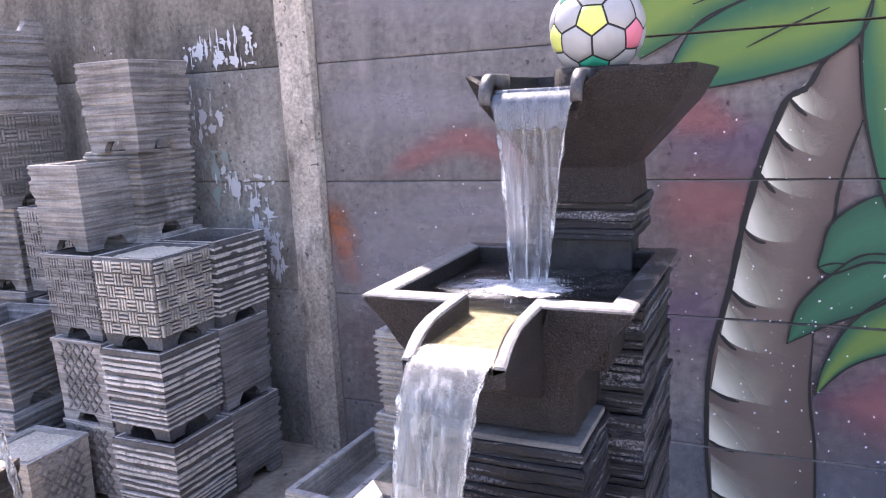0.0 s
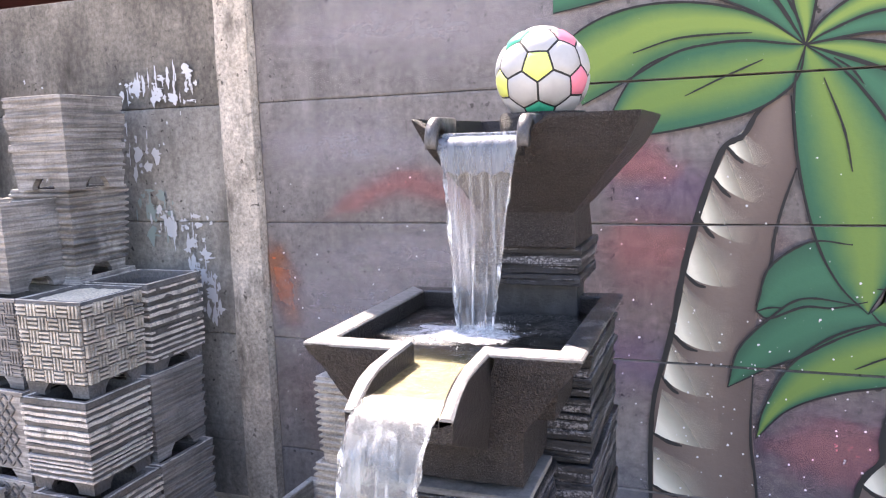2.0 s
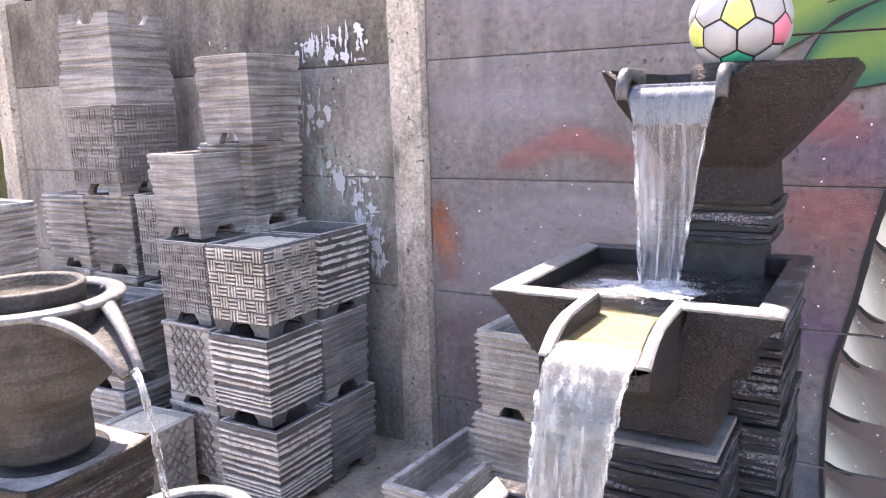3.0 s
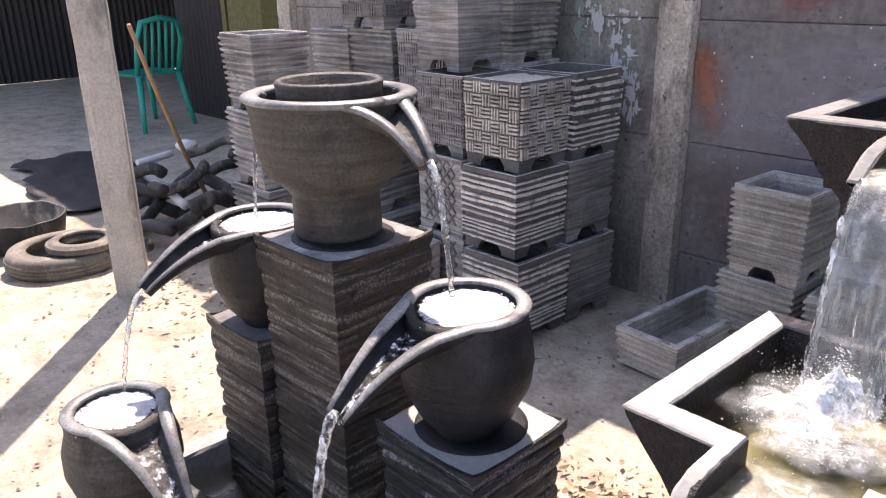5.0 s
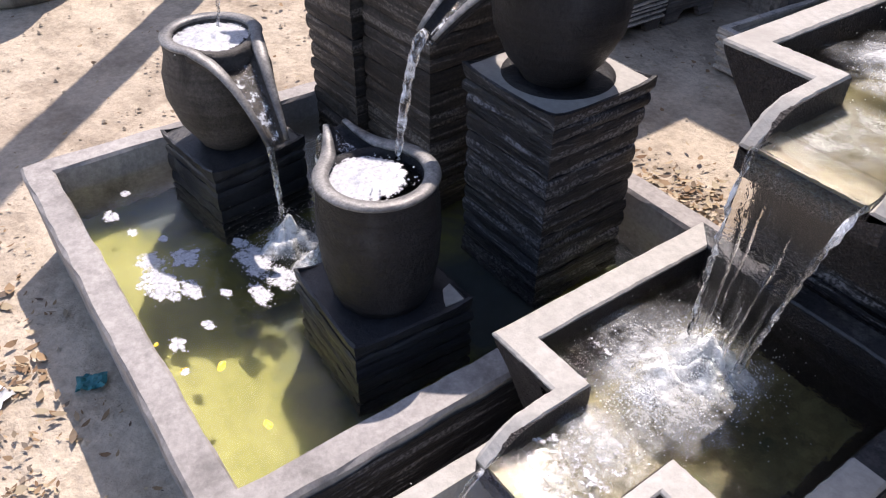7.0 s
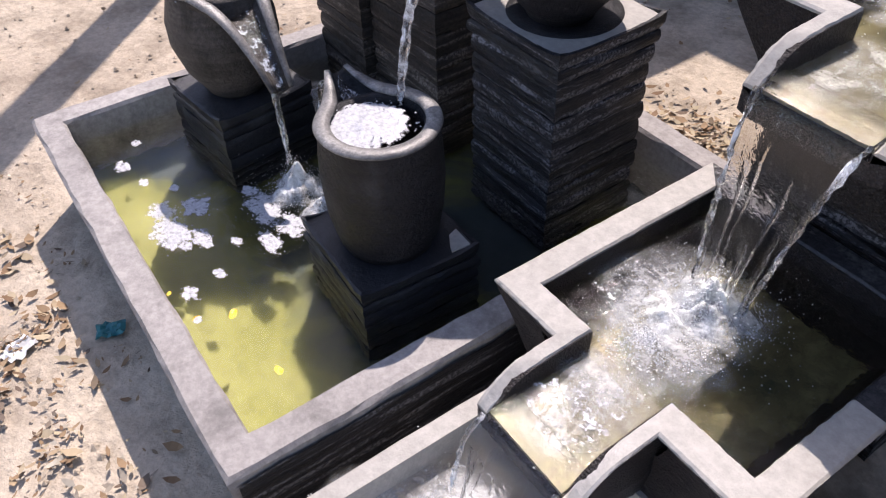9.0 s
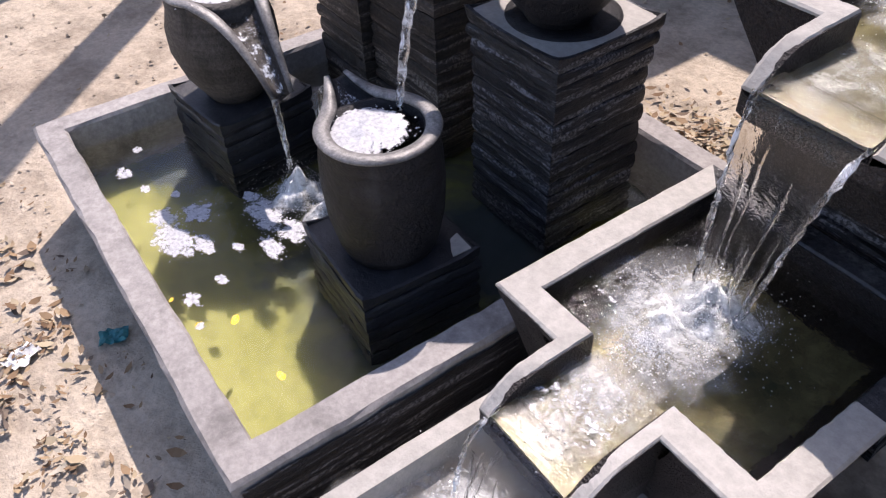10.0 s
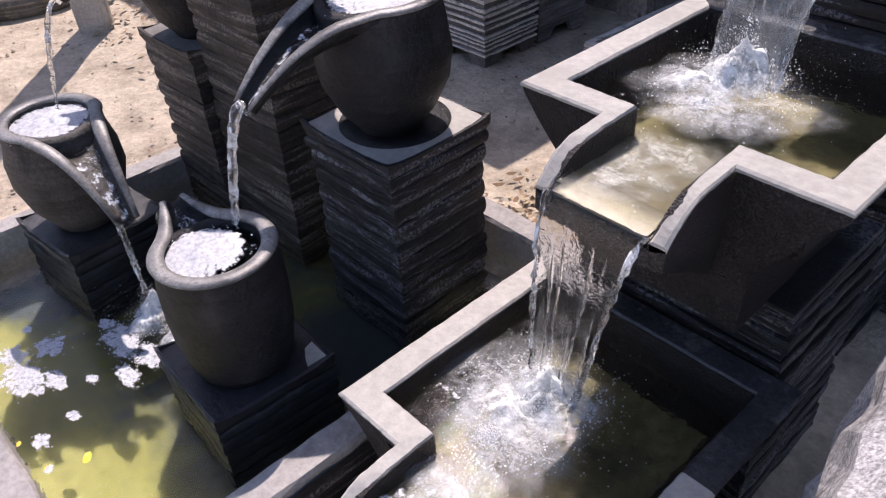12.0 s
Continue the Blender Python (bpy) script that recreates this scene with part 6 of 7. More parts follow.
# second trunk
T2 = [(1.89, 0.58), (1.886, 0.54), (1.884, 0.498), (1.87, 0.423), (1.871, 0.367), (1.82, 0.287), (1.8, 0.1)]
blade("painted_trunk", T2, [(2.02, 0.6), (2.03, 0.54), (2.03, 0.49), (2.04, 0.42), (2.04, 0.36), (2.03, 0.28), (2.02, 0.1)], M["trunk"], "brown palm trunk")
trunk_ring((1.885, 0.428), (1.915, 0.37), (1.985, 0.352), 0.1, 0.03)
trunk_ring((1.828, 0.292), (1.89, 0.25), (1.97, 0.262), 0.08, 0.05)
stroke(T2, 0.019)
C = (1.653, 1.466)
LEAVES = [
    ([C, (1.57, 1.6), (1.44, 1.7), (1.25, 1.73), (1.0, 1.66)], [C, (1.55, 1.545), (1.44, 1.6), (1.3, 1.64), (1.0, 1.6)], "leaf_green"),
    ([C, (1.58, 1.58), (1.5, 1.68), (1.46, 1.8)], [C, (1.62, 1.58), (1.6, 1.68), (1.58, 1.8)], "leaf_green"),
    ([C, (1.63, 1.54), (1.575, 1.66), (1.56, 1.8)], [C, (1.67, 1.54), (1.68, 1.66), (1.66, 1.8)], "leaf_lime"),
    ([C, (1.691, 1.526), (1.782, 1.59), (1.92, 1.63), (2.2, 1.61)], [C, (1.709, 1.498), (1.825, 1.538), (1.997, 1.534), (2.2, 1.5)], "leaf_lime"),
    ([C, (1.709, 1.498), (1.825, 1.538), (1.997, 1.534), (2.2, 1.5)], [C, (1.70, 1.474), (1.818, 1.486), (1.941, 1.465), (2.2, 1.4)], "leaf_green"),
    ([C, (1.74, 1.475), (1.85, 1.455), (1.95, 1.43), (2.2, 1.3)], [C, (1.78, 1.42), (1.866, 1.377), (1.946, 1.306), (2.1, 1.12)], "leaf_lime"),
    ([C, (1.79, 1.41), (1.866, 1.377), (1.946, 1.306), (2.12, 1.1)], [C, (1.76, 1.38), (1.892, 1.201), (1.952, 1.127), (2.08, 0.92)], "leaf_green"),
    ([C, (1.552, 1.541), (1.452, 1.581), (1.332, 1.601), (1.208, 1.595), (1.098, 1.56), (1.0, 1.49)], [C, (1.605, 1.473), (1.516, 1.487), (1.425, 1.485), (1.331, 1.468), (1.2, 1.40), (1.08, 1.34)], "leaf_lime"),
    ([C, (1.605, 1.473), (1.516, 1.487), (1.425, 1.485), (1.331, 1.468), (1.22, 1.41), (1.13, 1.25)], [C, (1.641, 1.394), (1.607, 1.349), (1.536, 1.306), (1.425, 1.277), (1.272, 1.253), (1.13, 1.25)], "leaf_mix"),
    ([(1.86, 0.8), (1.88, 0.93), (1.914, 0.955), (1.984, 0.893), (2.022, 0.791), (2.04, 0.72)], [(1.83, 0.77), (1.86, 0.74), (1.9, 0.738), (1.95, 0.735), (1.99, 0.725), (2.04, 0.72)], "leaf_mix"),
    ([(1.55, 0.763), (1.558, 0.805), (1.583, 0.888), (1.678, 0.956), (1.78, 0.95)], [(1.55, 0.763), (1.585, 0.745), (1.668, 0.78), (1.74, 0.78), (1.82, 0.8)], "leaf_green"),
    ([C, (1.63, 1.36), (1.645, 1.161), (1.692, 0.965), (1.75, 0.845), (1.822, 0.767)], [C, (1.77, 1.37), (1.88, 1.201), (1.903, 1.064), (1.885, 0.9), (1.822, 0.767)], "leaf_mix"),
    ([(1.481, 0.542), (1.507, 0.653), (1.585, 0.745), (1.668, 0.803), (1.8, 0.79)], [(1.481, 0.542), (1.586, 0.605), (1.654, 0.637), (1.76, 0.7), (1.86, 0.745)], "leaf_green"),
    ([(1.557, 0.398), (1.578, 0.495), (1.637, 0.612), (1.737, 0.7), (1.849, 0.741), (1.959, 0.74), (2.2, 0.68)], [(1.557, 0.398), (1.639, 0.49), (1.756, 0.545), (1.886, 0.576), (1.964, 0.603), (2.034, 0.611), (2.2, 0.61)], "leaf_mix"),
]
for up, down, mat in LEAVES:
    blade("painted_leaf", up, down, M[mat], "green painted palm leaf")
for up, down, mat in LEAVES:
    stroke(up, 0.007)
    stroke(down, 0.007)
for pts in ([(1.525, 1.506), (1.443, 1.509), (1.332, 1.505), (1.221, 1.475)], [(1.553, 1.436), (1.453, 1.395), (1.359, 1.352)], [(1.698, 1.381), (1.748, 1.251), (1.772, 1.14)], [(1.719, 1.43), (1.76, 1.4), (1.79, 1.36)],
            [(1.796, 0.616), (1.883, 0.657), (1.992, 0.68)], [(1.84, 0.835), (1.89, 0.832), (1.95, 0.815)], [(1.55, 0.763), (1.585, 0.775), (1.62, 0.775)]):
    stroke(pts, 0.006)
for i in range(230):
    x, z = random.uniform(0.05, 2.2), random.uniform(0.2, 1.2)
    if random.random() < 0.5:
        x = random.gauss(1.55, 0.25)
        z = random.gauss(0.55, 0.25)
    if not 0.02 < x < 2.2 or not 0.02 < z < 1.7:
        continue
    bm = bmesh.new()
    r = random.uniform(0.0012, 0.0042)
    bm.faces.new([bm.verts.new((x + r * random.uniform(0.6, 1.2) * math.cos(a), 0, z + r * random.uniform(0.6, 1.2) * math.sin(a))) for a in (k * 6.283 / 7 for k in range(7))])
    paint_part("paint_speck", bm, M["peel"], "pale paint speck")

# peeled paint on the old bay
peeling = thing("peeled_paint", pose(0, -0.005, 0), "flakes of white and mint paint left on the old wall", "peeling paint", "", "structure")
for cx, cz, sx, sz, count, mat in ((-0.4, 1.47, 0.17, 0.05, 60, "peel"), (-0.45, 1.04, 0.06, 0.1, 30, "peel_mint"), (-0.36, 1.0, 0.12, 0.05, 34, "peel"), (-0.27, 0.86, 0.05, 0.12, 34, "peel"), (-0.23, 0.74, 0.035, 0.1, 26, "peel"), (-0.5, 1.25, 0.14, 0.1, 24, "peel"), (-0.9, 1.3, 0.1, 0.2, 40, "peel")):
    bm = bmesh.new()
    uvl = bm.loops.layers.uv.new("UVMap")
    for _ in range(count):
        x, z = random.gauss(cx, sx * 0.55), random.gauss(cz, sz * 0.6)
        if not -2.3 < x < -0.15:
            continue
        w, h = random.choice((0.003, 0.006, 0.01, 0.022)), random.choice((0.005, 0.01, 0.022, 0.038))
        n = 13
        LAYER[0] += 0.000004
        bm.faces.new([bm.verts.new((x + w * random.uniform(0.25, 1.3) * math.cos(a), -LAYER[0] * 0.2, z + h * random.uniform(0.4, 1.2) * math.sin(a))) for a in (k * 6.283 / n for k in range(n))])
    part("paint_flake", bm, M[mat], peeling)


# ---------------------------------------------------------------- yard things
def timber_post():
    base = thing("timber_post", pose(-1.545, -1.372, 0, 0, 0, 65), "weathered grey square timber post standing in the soil", "post")
    bm = bmesh.new()
    loops = []
    for i in range(20):
        z = -0.05 + 2.6 * i / 19
        loops.append(square(0.062, z, 5, lambda s, k: random.uniform(-0.002, 0.002) - (0.004 if k == 0 else 0), 0.045))
    rings(bm, loops)
    part("shaft", bm, M["timber"], base)


timber_post()


def stick():
    bm = bmesh.new()
    tube(bm, [(-2.35, -0.62, 0.02), (-2.2, -0.8, 0.35), (-2.0, -1.0, 0.75), (-1.9, -1.1, 0.98)], [0.012, 0.011, 0.01, 0.009], 8)
    tagged(part("leaning_stick", bm, M["bamboo"], None, "", True), "thin brown bamboo stick leaning over the hoses", "stick")


stick()


def hose(pts, r, seed, label):
    rnd = random.Random(seed)
    bm = bmesh.new()
    c = []
    ps = [Vector(p) for p in pts]
    ps = [2 * ps[0] - ps[1]] + ps + [2 * ps[-1] - ps[-2]]
    for i in range(1, len(ps) - 2):
        a, b, cc, d = ps[i - 1:i + 3]
        for k in range(7):
            t = k / 7
            c.append(0.5 * ((2 * b) + (cc - a) * t + (2 * a - 5 * b + 4 * cc - d) * t * t + (3 * b - a - 3 * cc + d) * t ** 3))
    tube(bm, c, r, 10)
    tagged(part("rubber_hose", bm, M["rubber"], None, "", True), label, "hose", "pile of hoses")


rh = random.Random(5)
for i in range(13):
    cx, cy = rh.uniform(-2.55, -1.95), rh.uniform(-1.0, -0.55)
    a0, rr = rh.uniform(0, 6.28), rh.uniform(0.2, 0.48)
    z0 = 0.03 + 0.028 * i * 0.8
    pts = [(cx + rr * math.cos(a0 + k * 0.5 + 0.3 * math.sin(k + i)), cy + 0.6 * rr * math.sin(a0 + k * 0.5), max(0.03, z0 + 0.05 * math.sin(k * 1.3 + i))) for k in range(6)]
    hose(pts, rh.uniform(0.022, 0.034), i, "dusty black rubber hose in a heap")


def tyre(x, y, z, R, r, h, label, ribs=40, mat="rubber"):
    base = thing("cut_tyre", pose(x, y, z), label, "tyre", "old tyres")
    bm = bmesh.new()
    n = 60
    prof = [(R - r, 0.0), (R - 0.01, 0.0), (R, 0.02), (R, h - 0.02), (R - 0.012, h), (R - r, h), (R - r + 0.008, h - 0.012), (R - 0.022, h - 0.018), (R - 0.022, 0.018), (R - r, 0.012)]
    loops = [[(q * math.cos(2 * math.pi * k / n), q * math.sin(2 * math.pi * k / n), zz) for q, zz in prof] for k in range(n)]
    made = [[bm.verts.new(p) for p in l] for l in loops]
    for a in range(n):
        A2, B2 = made[a], made[(a + 1) % n]
        for k in range(len(prof)):
            bm.faces.new((A2[k], A2[(k + 1) % len(prof)], B2[(k + 1) % len(prof)], B2[k]))
    casing = part("casing", bm, M[mat], base, "", True)
    if ribs:
        bm = bmesh.new()
        for k in range(ribs):
            m = Matrix.Rotation(2 * math.pi * k / ribs, 4, "Z")
            add_box(bm, R - 0.004, R + 0.006, -0.009, 0.009, 0.022, h - 0.022, 0, m)
        part("tread", bm, M[mat], casing, "worn tread blocks")
    else:
        for zz in (0.3, 0.48, 0.66):
            bm = bmesh.new()
            tube(bm, [(R * math.cos(k * math.pi / 24), R * math.sin(k * math.pi / 24), h * zz) for k in range(49)], 0.006, 6)
            part("rib", bm, M[mat], casing, "", True)


tyre(-2.06, -1.45, 0.0, 0.235, 0.085, 0.085, "flat dusty cut ring of an old tyre on the soil", 0, "rubber_dusty")
tyre(-1.98, -1.40, 0.085, 0.14, 0.05, 0.04, "small rubber ring lying in a tyre", 0, "rubber_dusty")
tyre(-1.74, -2.07, 0.0, 0.245, 0.09, 0.235, "dusty old tyre lying flat under a black tub", 0, "rubber_dusty")


def lettered_tub():
    base = thing("rubber_tub", pose(-1.74, -2.07, 0.235), "black rubber tub with pale lettering standing on a tyre", "tub")
    bm = bmesh.new()
    prof = [(0.17, 0.0), (0.19, 0.012), (0.222, 0.09), (0.24, 0.2), (0.246, 0.32), (0.242, 0.325), (0.232, 0.32), (0.2, 0.06)]
    lathe(bm, prof, 48, (0, 0), True, True)
    part("tub_body", bm, M["rubber"], base, "", True)
    # unreadable pale writing, as plain bars laid on the curve of the side
    for zc, a0, a1, th in ((0.275, 8, 44, 0.012), (0.225, 6, 40, 0.012), (0.175, 10, 48, 0.014), (0.1, 4, 40, 0.013), (0.055, 8, 30, 0.011)):
        bm = bmesh.new()
        prev = None
        for k in range(11):
            a = radians(a0 + (a1 - a0) * k / 10)
            cur = []
            for zz in (zc - th / 2, zc + th / 2):
                r = float(np.interp(zz, [p[1] for p in prof[:5]], [p[0] for p in prof[:5]])) + 0.0025
                cur.append(bm.verts.new((r * math.cos(a), r * math.sin(a), zz)))
            if prev:
                bm.faces.new((prev[0], prev[1], cur[1], cur[0]))
            prev = cur
        part("lettering", bm, M["bag"], base, "pale painted bar")


lettered_tub()


def tub():
    base = thing("rubber_tub", pose(-2.52, -1.52, 0), "low black rubber tub with a torn rim", "tub")
    bm = bmesh.new()
    lathe(bm, [(0.19, 0.0), (0.2, 0.01), (0.225, 0.13), (0.222, 0.135), (0.21, 0.13), (0.188, 0.02)], 36, (0, 0), True, True)
    for v in bm.verts:
        if v.co.z > 0.12:
            v.co.z += 0.012 * noise.noise(v.co * 12)
    part("tub_body", bm, M["rubber"], base, "", True)


tub()


def chair(x, y, rot):
    base = thing("plastic_chair", pose(x, y, 0, 0, 0, rot), "teal green moulded plastic chair with slatted back", "chair")
    bm = bmesh.new()
    loops = [square(0.2, 0.43, 6, lambda s, i: -0.02 if i == 0 else 0.0), square(0.21, 0.45, 6, lambda s, i: -0.02 if i == 0 else 0.0), square(0.17, 0.445, 6)]
    rings(bm, loops)
    part("seat", bm, M["teal_plastic"], base)
    for sx in (-1, 1):
        for sy in (-1, 1):
            bm = bmesh.new()
            tube(bm, [(sx * 0.25, sy * 0.25, 0), (sx * 0.22, sy * 0.22, 0.2), (sx * 0.19, sy * 0.19, 0.44)], [0.018, 0.022, 0.028], 8)
            part("leg", bm, M["teal_plastic"], base, "", True)
    bm = bmesh.new()
    tube(bm, [(-0.2, 0.19, 0.44), (-0.21, 0.25, 0.7), (-0.17, 0.27, 0.84), (0.0, 0.28, 0.87), (0.17, 0.27, 0.84), (0.21, 0.25, 0.7), (0.2, 0.19, 0.44)], 0.022, 8)
    frame_part = part("back_frame", bm, M["teal_plastic"], base, "", True)
    for k in range(5):
        bm = bmesh.new()
        xx = -0.13 + 0.065 * k
        tube(bm, [(xx, 0.2, 0.45), (xx, 0.25, 0.7), (xx, 0.275, 0.85)], 0.013, 6)
        part("back_slat", bm, M["teal_plastic"], frame_part, "", True)


chair(-4.98, 0.18, -75)


def shed():
    # olive pillar, corrugated sheets, roof and its fringe beyond the end of the wall
    bm = bmesh.new()
    add_box(bm, -0.23, 0.23, -0.06, 0.06, 0, 2.4, 0.006)
    ob = tagged(part("shed_pillar", bm, M["olive"]), "olive green painted pillar beyond the wall", "pillar", "", "structure")
    ob.location = (-3.58, 0.42, 0)
    bm = bmesh.new()
    add_box(bm, -0.03, 0.03, -0.03, 0.03, 0, 2.4, 0.004)
    ob = tagged(part("shed_pole", bm, M["olive"]), "thin olive painted pole beside the pillar", "pole", "", "structure")
    ob.location = (-3.93, 0.42, 0)

    def corrugated(name, length, height, m, label, amp=0.018, pitch=0.076):
        bm = bmesh.new()
        n = int(length / pitch * 6)
        lo = [bm.verts.new((length * i / n, amp * math.sin(i * math.pi / 3), 0)) for i in range(n + 1)]
        hi = [bm.verts.new((length * i / n, amp * math.sin(i * math.pi / 3), height)) for i in range(n + 1)]
        for i in range(n):
            bm.faces.new((lo[i], lo[i + 1], hi[i + 1], hi[i]))
        ob = part(name, bm, M["dark_sheet"])
        md = ob.modifiers.new("thickness", "SOLIDIFY")
        md.thickness = 0.002
        ob.matrix_basis = m
        tagged(ob, label, "corrugated sheet", "", "structure")

    corrugated("shed_sheet", 1.5, 2.4, pose(-5.5, 0.75, 0), "dark rusty corrugated sheet wall in shade")
    corrugated("shed_wall", 9.0, 3.0, pose(-9.0, 4.2, 0), "dark corrugated back wall of the shed")
    corrugated("shed_end", 7.0, 3.0, pose(-9.0, -2.6, 0, 0, 0, 90), "dark corrugated end wall of the shed")
    bm = bmesh.new()
    add_box(bm, -9.2, -2.55, -0.05, 4.4, 2.42, 2.48, 0.01)
    tagged(part("shed_roof", bm, M["rust"]), "flat rust-red shed roof that shades the yard", "roof", "", "structure")
    bm = bmesh.new()
    n = 30
    a = [bm.verts.new((-4.3 + 1.5 * i / n, -0.02 + 0.02 * math.sin(i * 1.1), 2.42)) for i in range(n + 1)]
    b = [bm.verts.new((-4.3 + 1.5 * i / n, -0.04 + 0.03 * math.sin(i * 0.9), 1.56 + 0.05 * noise.noise(Vector((i * 0.4, 0, 0))) + (0.012 * max(0, i - 22)))) for i in range(n + 1)]
    for i in range(n):
        bm.faces.new((a[i], a[i + 1], b[i + 1], b[i]))
    ob = part("tarpaulin", bm, M["tarp"], None, "", True)
    md = ob.modifiers.new("thickness", "SOLIDIFY")
    md.thickness = 0.002
    tagged(ob, "pale blue tarpaulin hanging from the shed roof", "tarpaulin")
    for k in range(3):
        bm = bmesh.new()
        dx = 0.03 * k
        tube(bm, [(-2.62 - dx, -0.05, 2.42), (-2.66 - dx, -0.06, 1.7), (-2.72 - dx * 1.5, -0.05, 1.4), (-2.62 - dx, -0.05, 1.05)], 0.009, 6)
        tagged(part("hanging_cable", bm, M["orange"], None, "", True), "brown cable hanging by the end post", "cable", "hanging cables")


shed()


def bag():
    bm = bmesh.new()
    bmesh.ops.create_icosphere(bm, subdivisions=3, radius=0.05)
    for v in bm.verts:
        v.co *= 1 + 0.25 * noise.noise(v.co * 30)
        v.co.z *= 0.6
    ob = tagged(part("plastic_bag", bm, M["bag"], None, "", True), "crumpled white plastic bag on the hoses", "plastic bag")
    ob.location = (-2.35, -0.72, 0.36)


bag()


def pipe(a, b, r):
    bm = bmesh.new()
    a, b = Vector(a), Vector(b)
    tube(bm, [a.lerp(b, k / 4) for k in range(5)], r, 10)
    tagged(part("plastic_pipe", bm, M["bag"], None, "", True), "white plastic pipe offcut lying on the hoses", "pipe", "pipe offcuts")


pipe((-2.45, -0.94, 0.29), (-2.5, -0.74, 0.3), 0.018)
pipe((-2.48, -0.88, 0.21), (-1.96, -0.94, 0.17), 0.02)


def ground_sheet():
    rnd = random.Random(17)
    bm = bmesh.new()
    n, m = 26, 14
    g = []
    for j in range(m + 1):
        row = []
        for i in range(n + 1):
            u, v = i / n - 0.5, j / m - 0.5
            x, y = 1.5 * u, 0.62 * v
            edge = max(abs(u), abs(v)) * 2
            x += 0.09 * noise.noise(Vector((v * 7, u * 3, 1))) * edge
            y += 0.09 * noise.noise(Vector((u * 9, v * 3, 5))) * edge
            row.append(bm.verts.new((x, y, 0.016 + 0.03 * abs(noise.noise(Vector((x * 6, y * 9, 2)))) + rnd.uniform(0, 0.006))))
        g.append(row)
    for a, b in zip(g, g[1:]):
        for i in range(n):
            bm.faces.new((a[i], a[i + 1], b[i + 1], b[i]))
    ob = part("ground_sheet", bm, M["dark_sheet"], None, "", True)
    md = ob.modifiers.new("thickness", "SOLIDIFY")
    md.thickness = 0.003
    ob.location, ob.rotation_euler = (-3.5, -0.88, 0.0), (0, 0, radians(-12))
    tagged(ob, "crumpled dark plastic sheet lying on the soil", "plastic sheet")


ground_sheet()


def wrapper(x, y, z, mat, sx, label, seed):
    rnd = random.Random(seed)
    bm = bmesh.new()
    n = 7
    g = [[bm.verts.new((sx * (i / n - 0.5), sx * 0.7 * (j / n - 0.5), 0.004 + rnd.uniform(0, 0.012))) for i in range(n + 1)] for j in range(n + 1)]
    for a, b in zip(g, g[1:]):
        for i in range(n):
            bm.faces.new((a[i], a[i + 1], b[i + 1], b[i]))
    ob = tagged(part("wrapper", bm, M[mat]), label, "litter")
    ob.location, ob.rotation_euler = (x, y, z), (0, 0, rnd.uniform(0, 3))


def sunken_leaf(x, y, size, seed):
    rnd = random.Random(seed)
    bm = bmesh.new()
    rim = [bm.verts.new((size * math.cos(a) * rnd.uniform(0.8, 1.1), size * 0.6 * math.sin(a) * rnd.uniform(0.8, 1.1), 0.001 + 0.004 * rnd.random())) for a in (k * 6.283 / 9 for k in range(9))]
    mid = bm.verts.new((0, 0, 0.0025))
    for k in range(9):
        bm.faces.new((rim[k], rim[(k + 1) % 9], mid))
    ob = tagged(part("fallen_leaf", bm, M["yellow_leaf"]), "yellow fallen leaf lying in the pool water", "leaf", "leaves in the pool")
    ob.location, ob.rotation_euler = (x, y, WATER - 0.006), (0, 0, rnd.uniform(0, 3))


for i, (x, y, q) in enumerate(((0.545, -2.235, 0.012), (0.685, -2.225, 0.010), (0.52, -2.285, 0.007), (0.445, -2.30, 0.006))):
    sunken_leaf(x, y, q, 300 + i)


wrapper(0.315, -2.40, 0.0, "teal_rag", 0.05, "crumpled teal plastic wrapper in the pool's shade", 1)
wrapper(0.265, -2.545, 0.0, "bag", 0.055, "scrap of white paper on the soil", 2)


def litter(name, cx, cy, sx, sy, count, seed, size=(0.008, 0.022)):
    rnd = random.Random(seed)
    verts, faces = [], []
    for _ in range(count):
        x, y = rnd.gauss(cx, sx), rnd.gauss(cy, sy)
        if PX0 - 0.02 < x < PX1 + 0.02 and PY0 - 0.012 < y < PY1 + 0.01:
            continue
        if 0.86 < x < 1.35 and -2.5 < y < -0.6:
            continue
        if count > 300 and noise.noise(Vector((x * 9, y * 9, seed))) < 0.02:
            continue
        L, w = rnd.uniform(*size), rnd.uniform(0.25, 0.5)
        a = rnd.uniform(0, 6.28)
        tilt = rnd.uniform(-0.5, 0.5)
        z = rnd.uniform(0.003, 0.016)
        b = len(verts)
        for u, v, k in ((-1, 0, 0.3), (-0.3, w, 0.0), (0.4, w * 0.8, 0.0), (1, 0, 0.4), (0.4, -w * 0.8, 0), (-0.3, -w, 0)):
            px, py = u * L, v * L
            verts.append((x + px * math.cos(a) - py * math.sin(a), y + px * math.sin(a) + py * math.cos(a), z + k * L * 0.5 + py * tilt))
        faces += [(b, b + 1, b + 5), (b + 1, b + 2, b + 4, b + 5), (b + 2, b + 3, b + 4)]
    me = bpy.data.meshes.new(name)
    me.from_pydata(verts, [], faces)
    me.materials.append(M["leaf_litter"])
    tagged(new(name, me), "dry brown and yellow fallen leaves on the soil", "fallen leaves", "", "stuff")


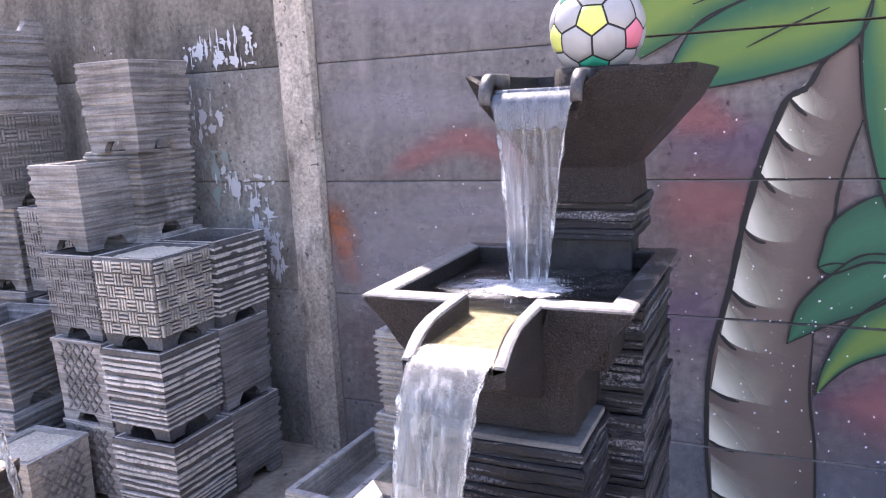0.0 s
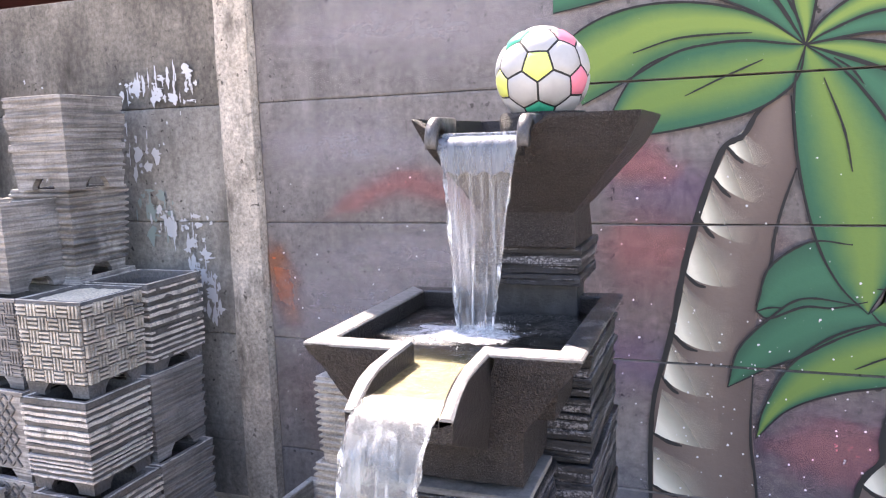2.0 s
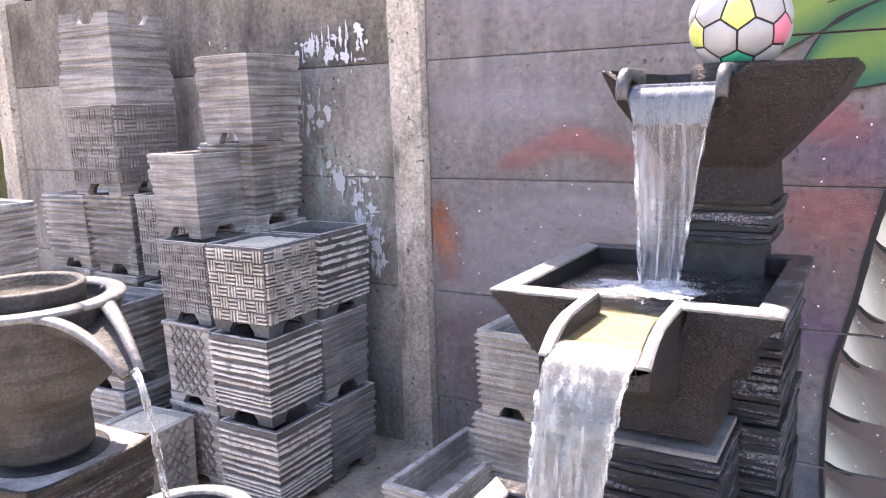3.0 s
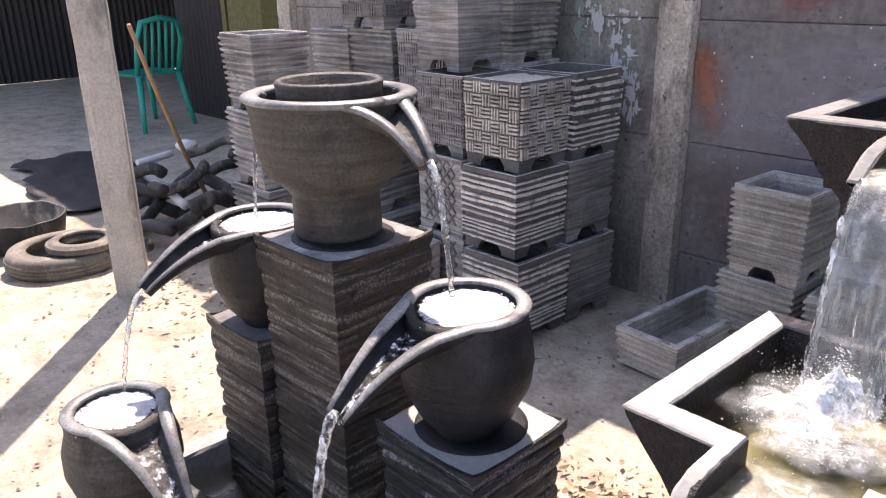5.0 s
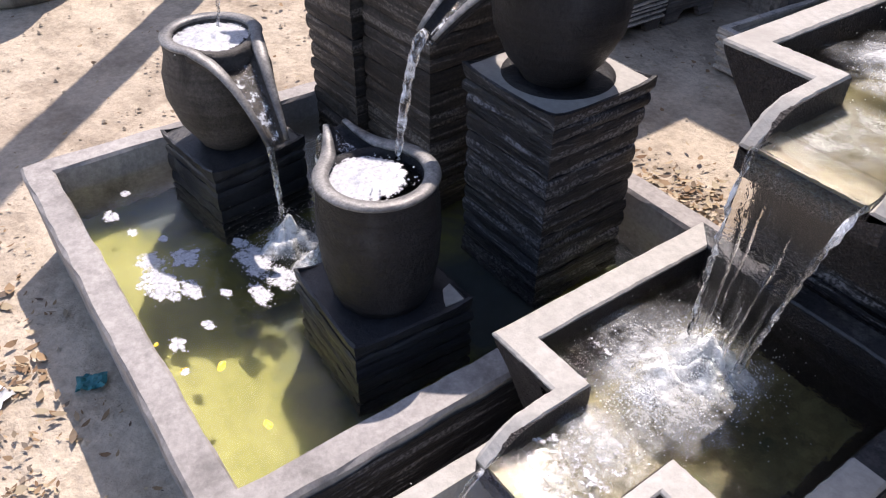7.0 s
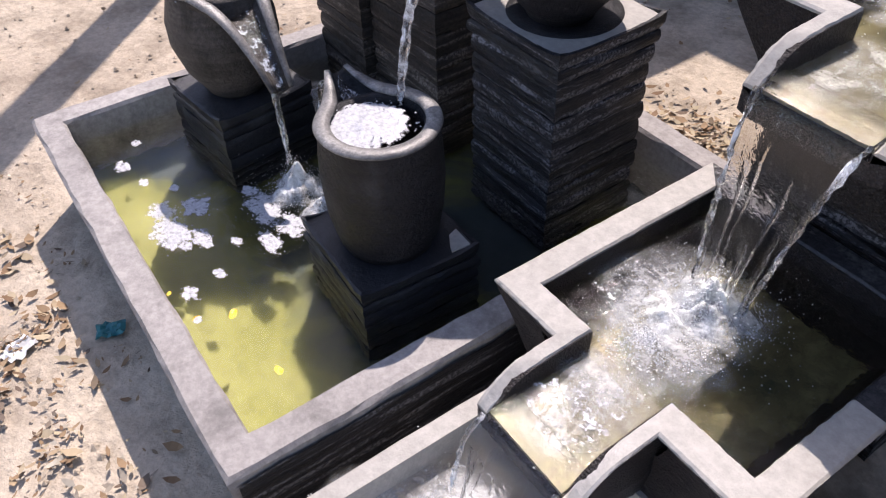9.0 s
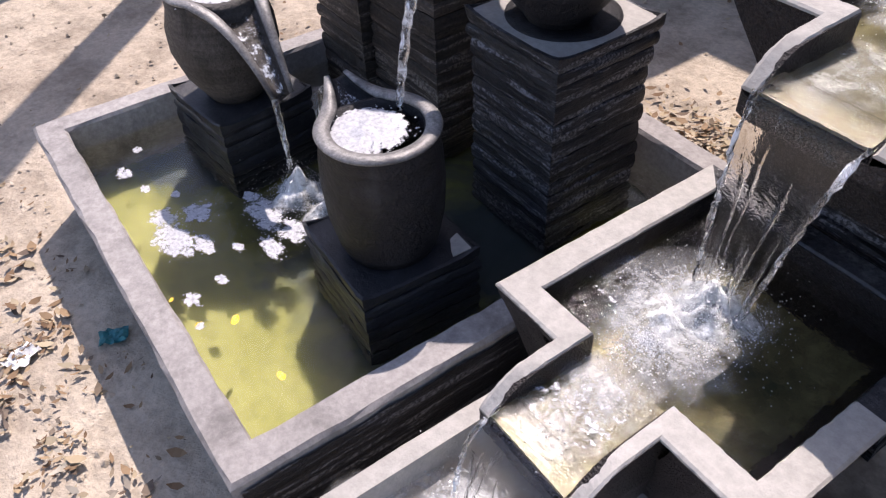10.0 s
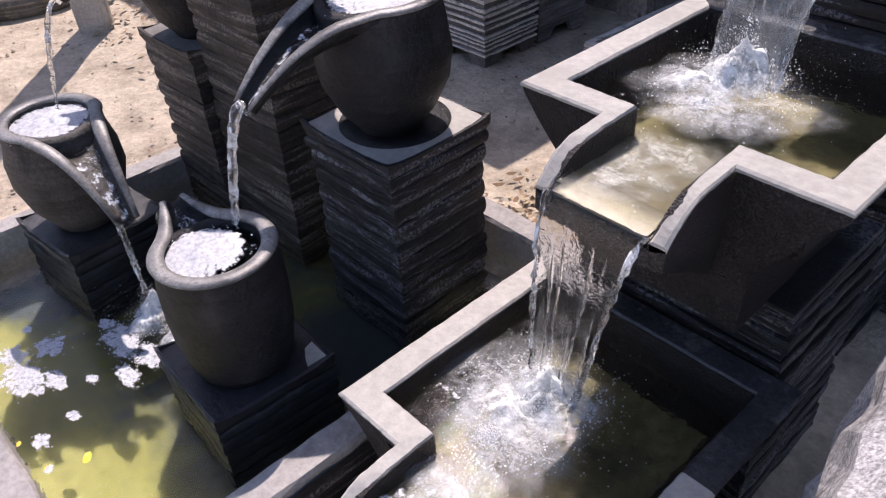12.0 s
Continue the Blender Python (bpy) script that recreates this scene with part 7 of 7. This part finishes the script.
litter("fallen_leaves", 0.56, -1.13, 0.13, 0.08, 240, 1, (0.005, 0.016))
litter("fallen_leaves", 0.15, -2.6, 0.35, 0.12, 1900, 2, (0.003, 0.011))
litter("fallen_leaves", 0.3, -2.56, 0.3, 0.1, 420, 6, (0.008, 0.019))
litter("fallen_leaves", 0.56, -1.15, 0.12, 0.07, 160, 7, (0.006, 0.018))
litter("fallen_leaves", -1.5, -1.25, 0.25, 0.1, 120, 3)
litter("fallen_leaves", -0.6, -1.6, 1.0, 0.6, 220, 4, (0.004, 0.012))
litter("fallen_leaves", -0.05, -0.6, 0.25, 0.15, 70, 5, (0.004, 0.012))


def pebbles():
    rnd = random.Random(8)
    verts, faces = [], []
    for _ in range(1500):
        x, y = rnd.uniform(-2.0, 0.85), rnd.uniform(-2.95, -0.05)
        if PX0 - 0.02 < x < PX1 + 0.02 and PY0 - 0.012 < y < PY1 + 0.01:
            continue
        r = rnd.uniform(0.002, 0.007) * (0.5 + rnd.random())
        b = len(verts)
        for k in range(5):
            a = k * 1.2566 + rnd.uniform(-0.3, 0.3)
            verts.append((x + r * math.cos(a), y + r * math.sin(a), 0.0))
        verts.append((x + rnd.uniform(-0.3, 0.3) * r, y, r * 0.9))
        faces += [(b + k, b + (k + 1) % 5, b + 5) for k in range(5)]
    me = bpy.data.meshes.new("soil_crumbs")
    me.from_pydata(verts, [], faces)
    me.materials.append(M["ground"])
    tagged(new("soil_crumbs", me), "loose crumbs of soil and grit", "grit", "", "stuff")


pebbles()


def side_stone():
    base = thing("stone_block", pose(1.553, -1.79, 0.0, 0, 0, 11.5), "pale speckled rough-hewn stone block beside the cascade", "stone block")
    bm = bmesh.new()
    loops = []
    for i in range(12):
        z = 0.54 * i / 11
        loops.append(square(0.187 if i < 10 else 0.178, z, 10, lambda s, k: 0.018 * noise.noise(Vector((s * 3 + k * 0.7, z * 14, 2))) + random.uniform(-0.004, 0.004), 0.215))
    loops.append(square(0.15, 0.565, 10, lambda s, k: random.uniform(-0.004, 0.004), 0.2))
    rings(bm, loops)
    part("body", bm, stone("pale_rough_rock", (0.24, 0.235, 0.235), (0.62, 0.6, 0.6), 34, 0.7, 0.016, (0.06, 0.058, 0.06), 0.05, None, 0.0, 0.9), base)


side_stone()
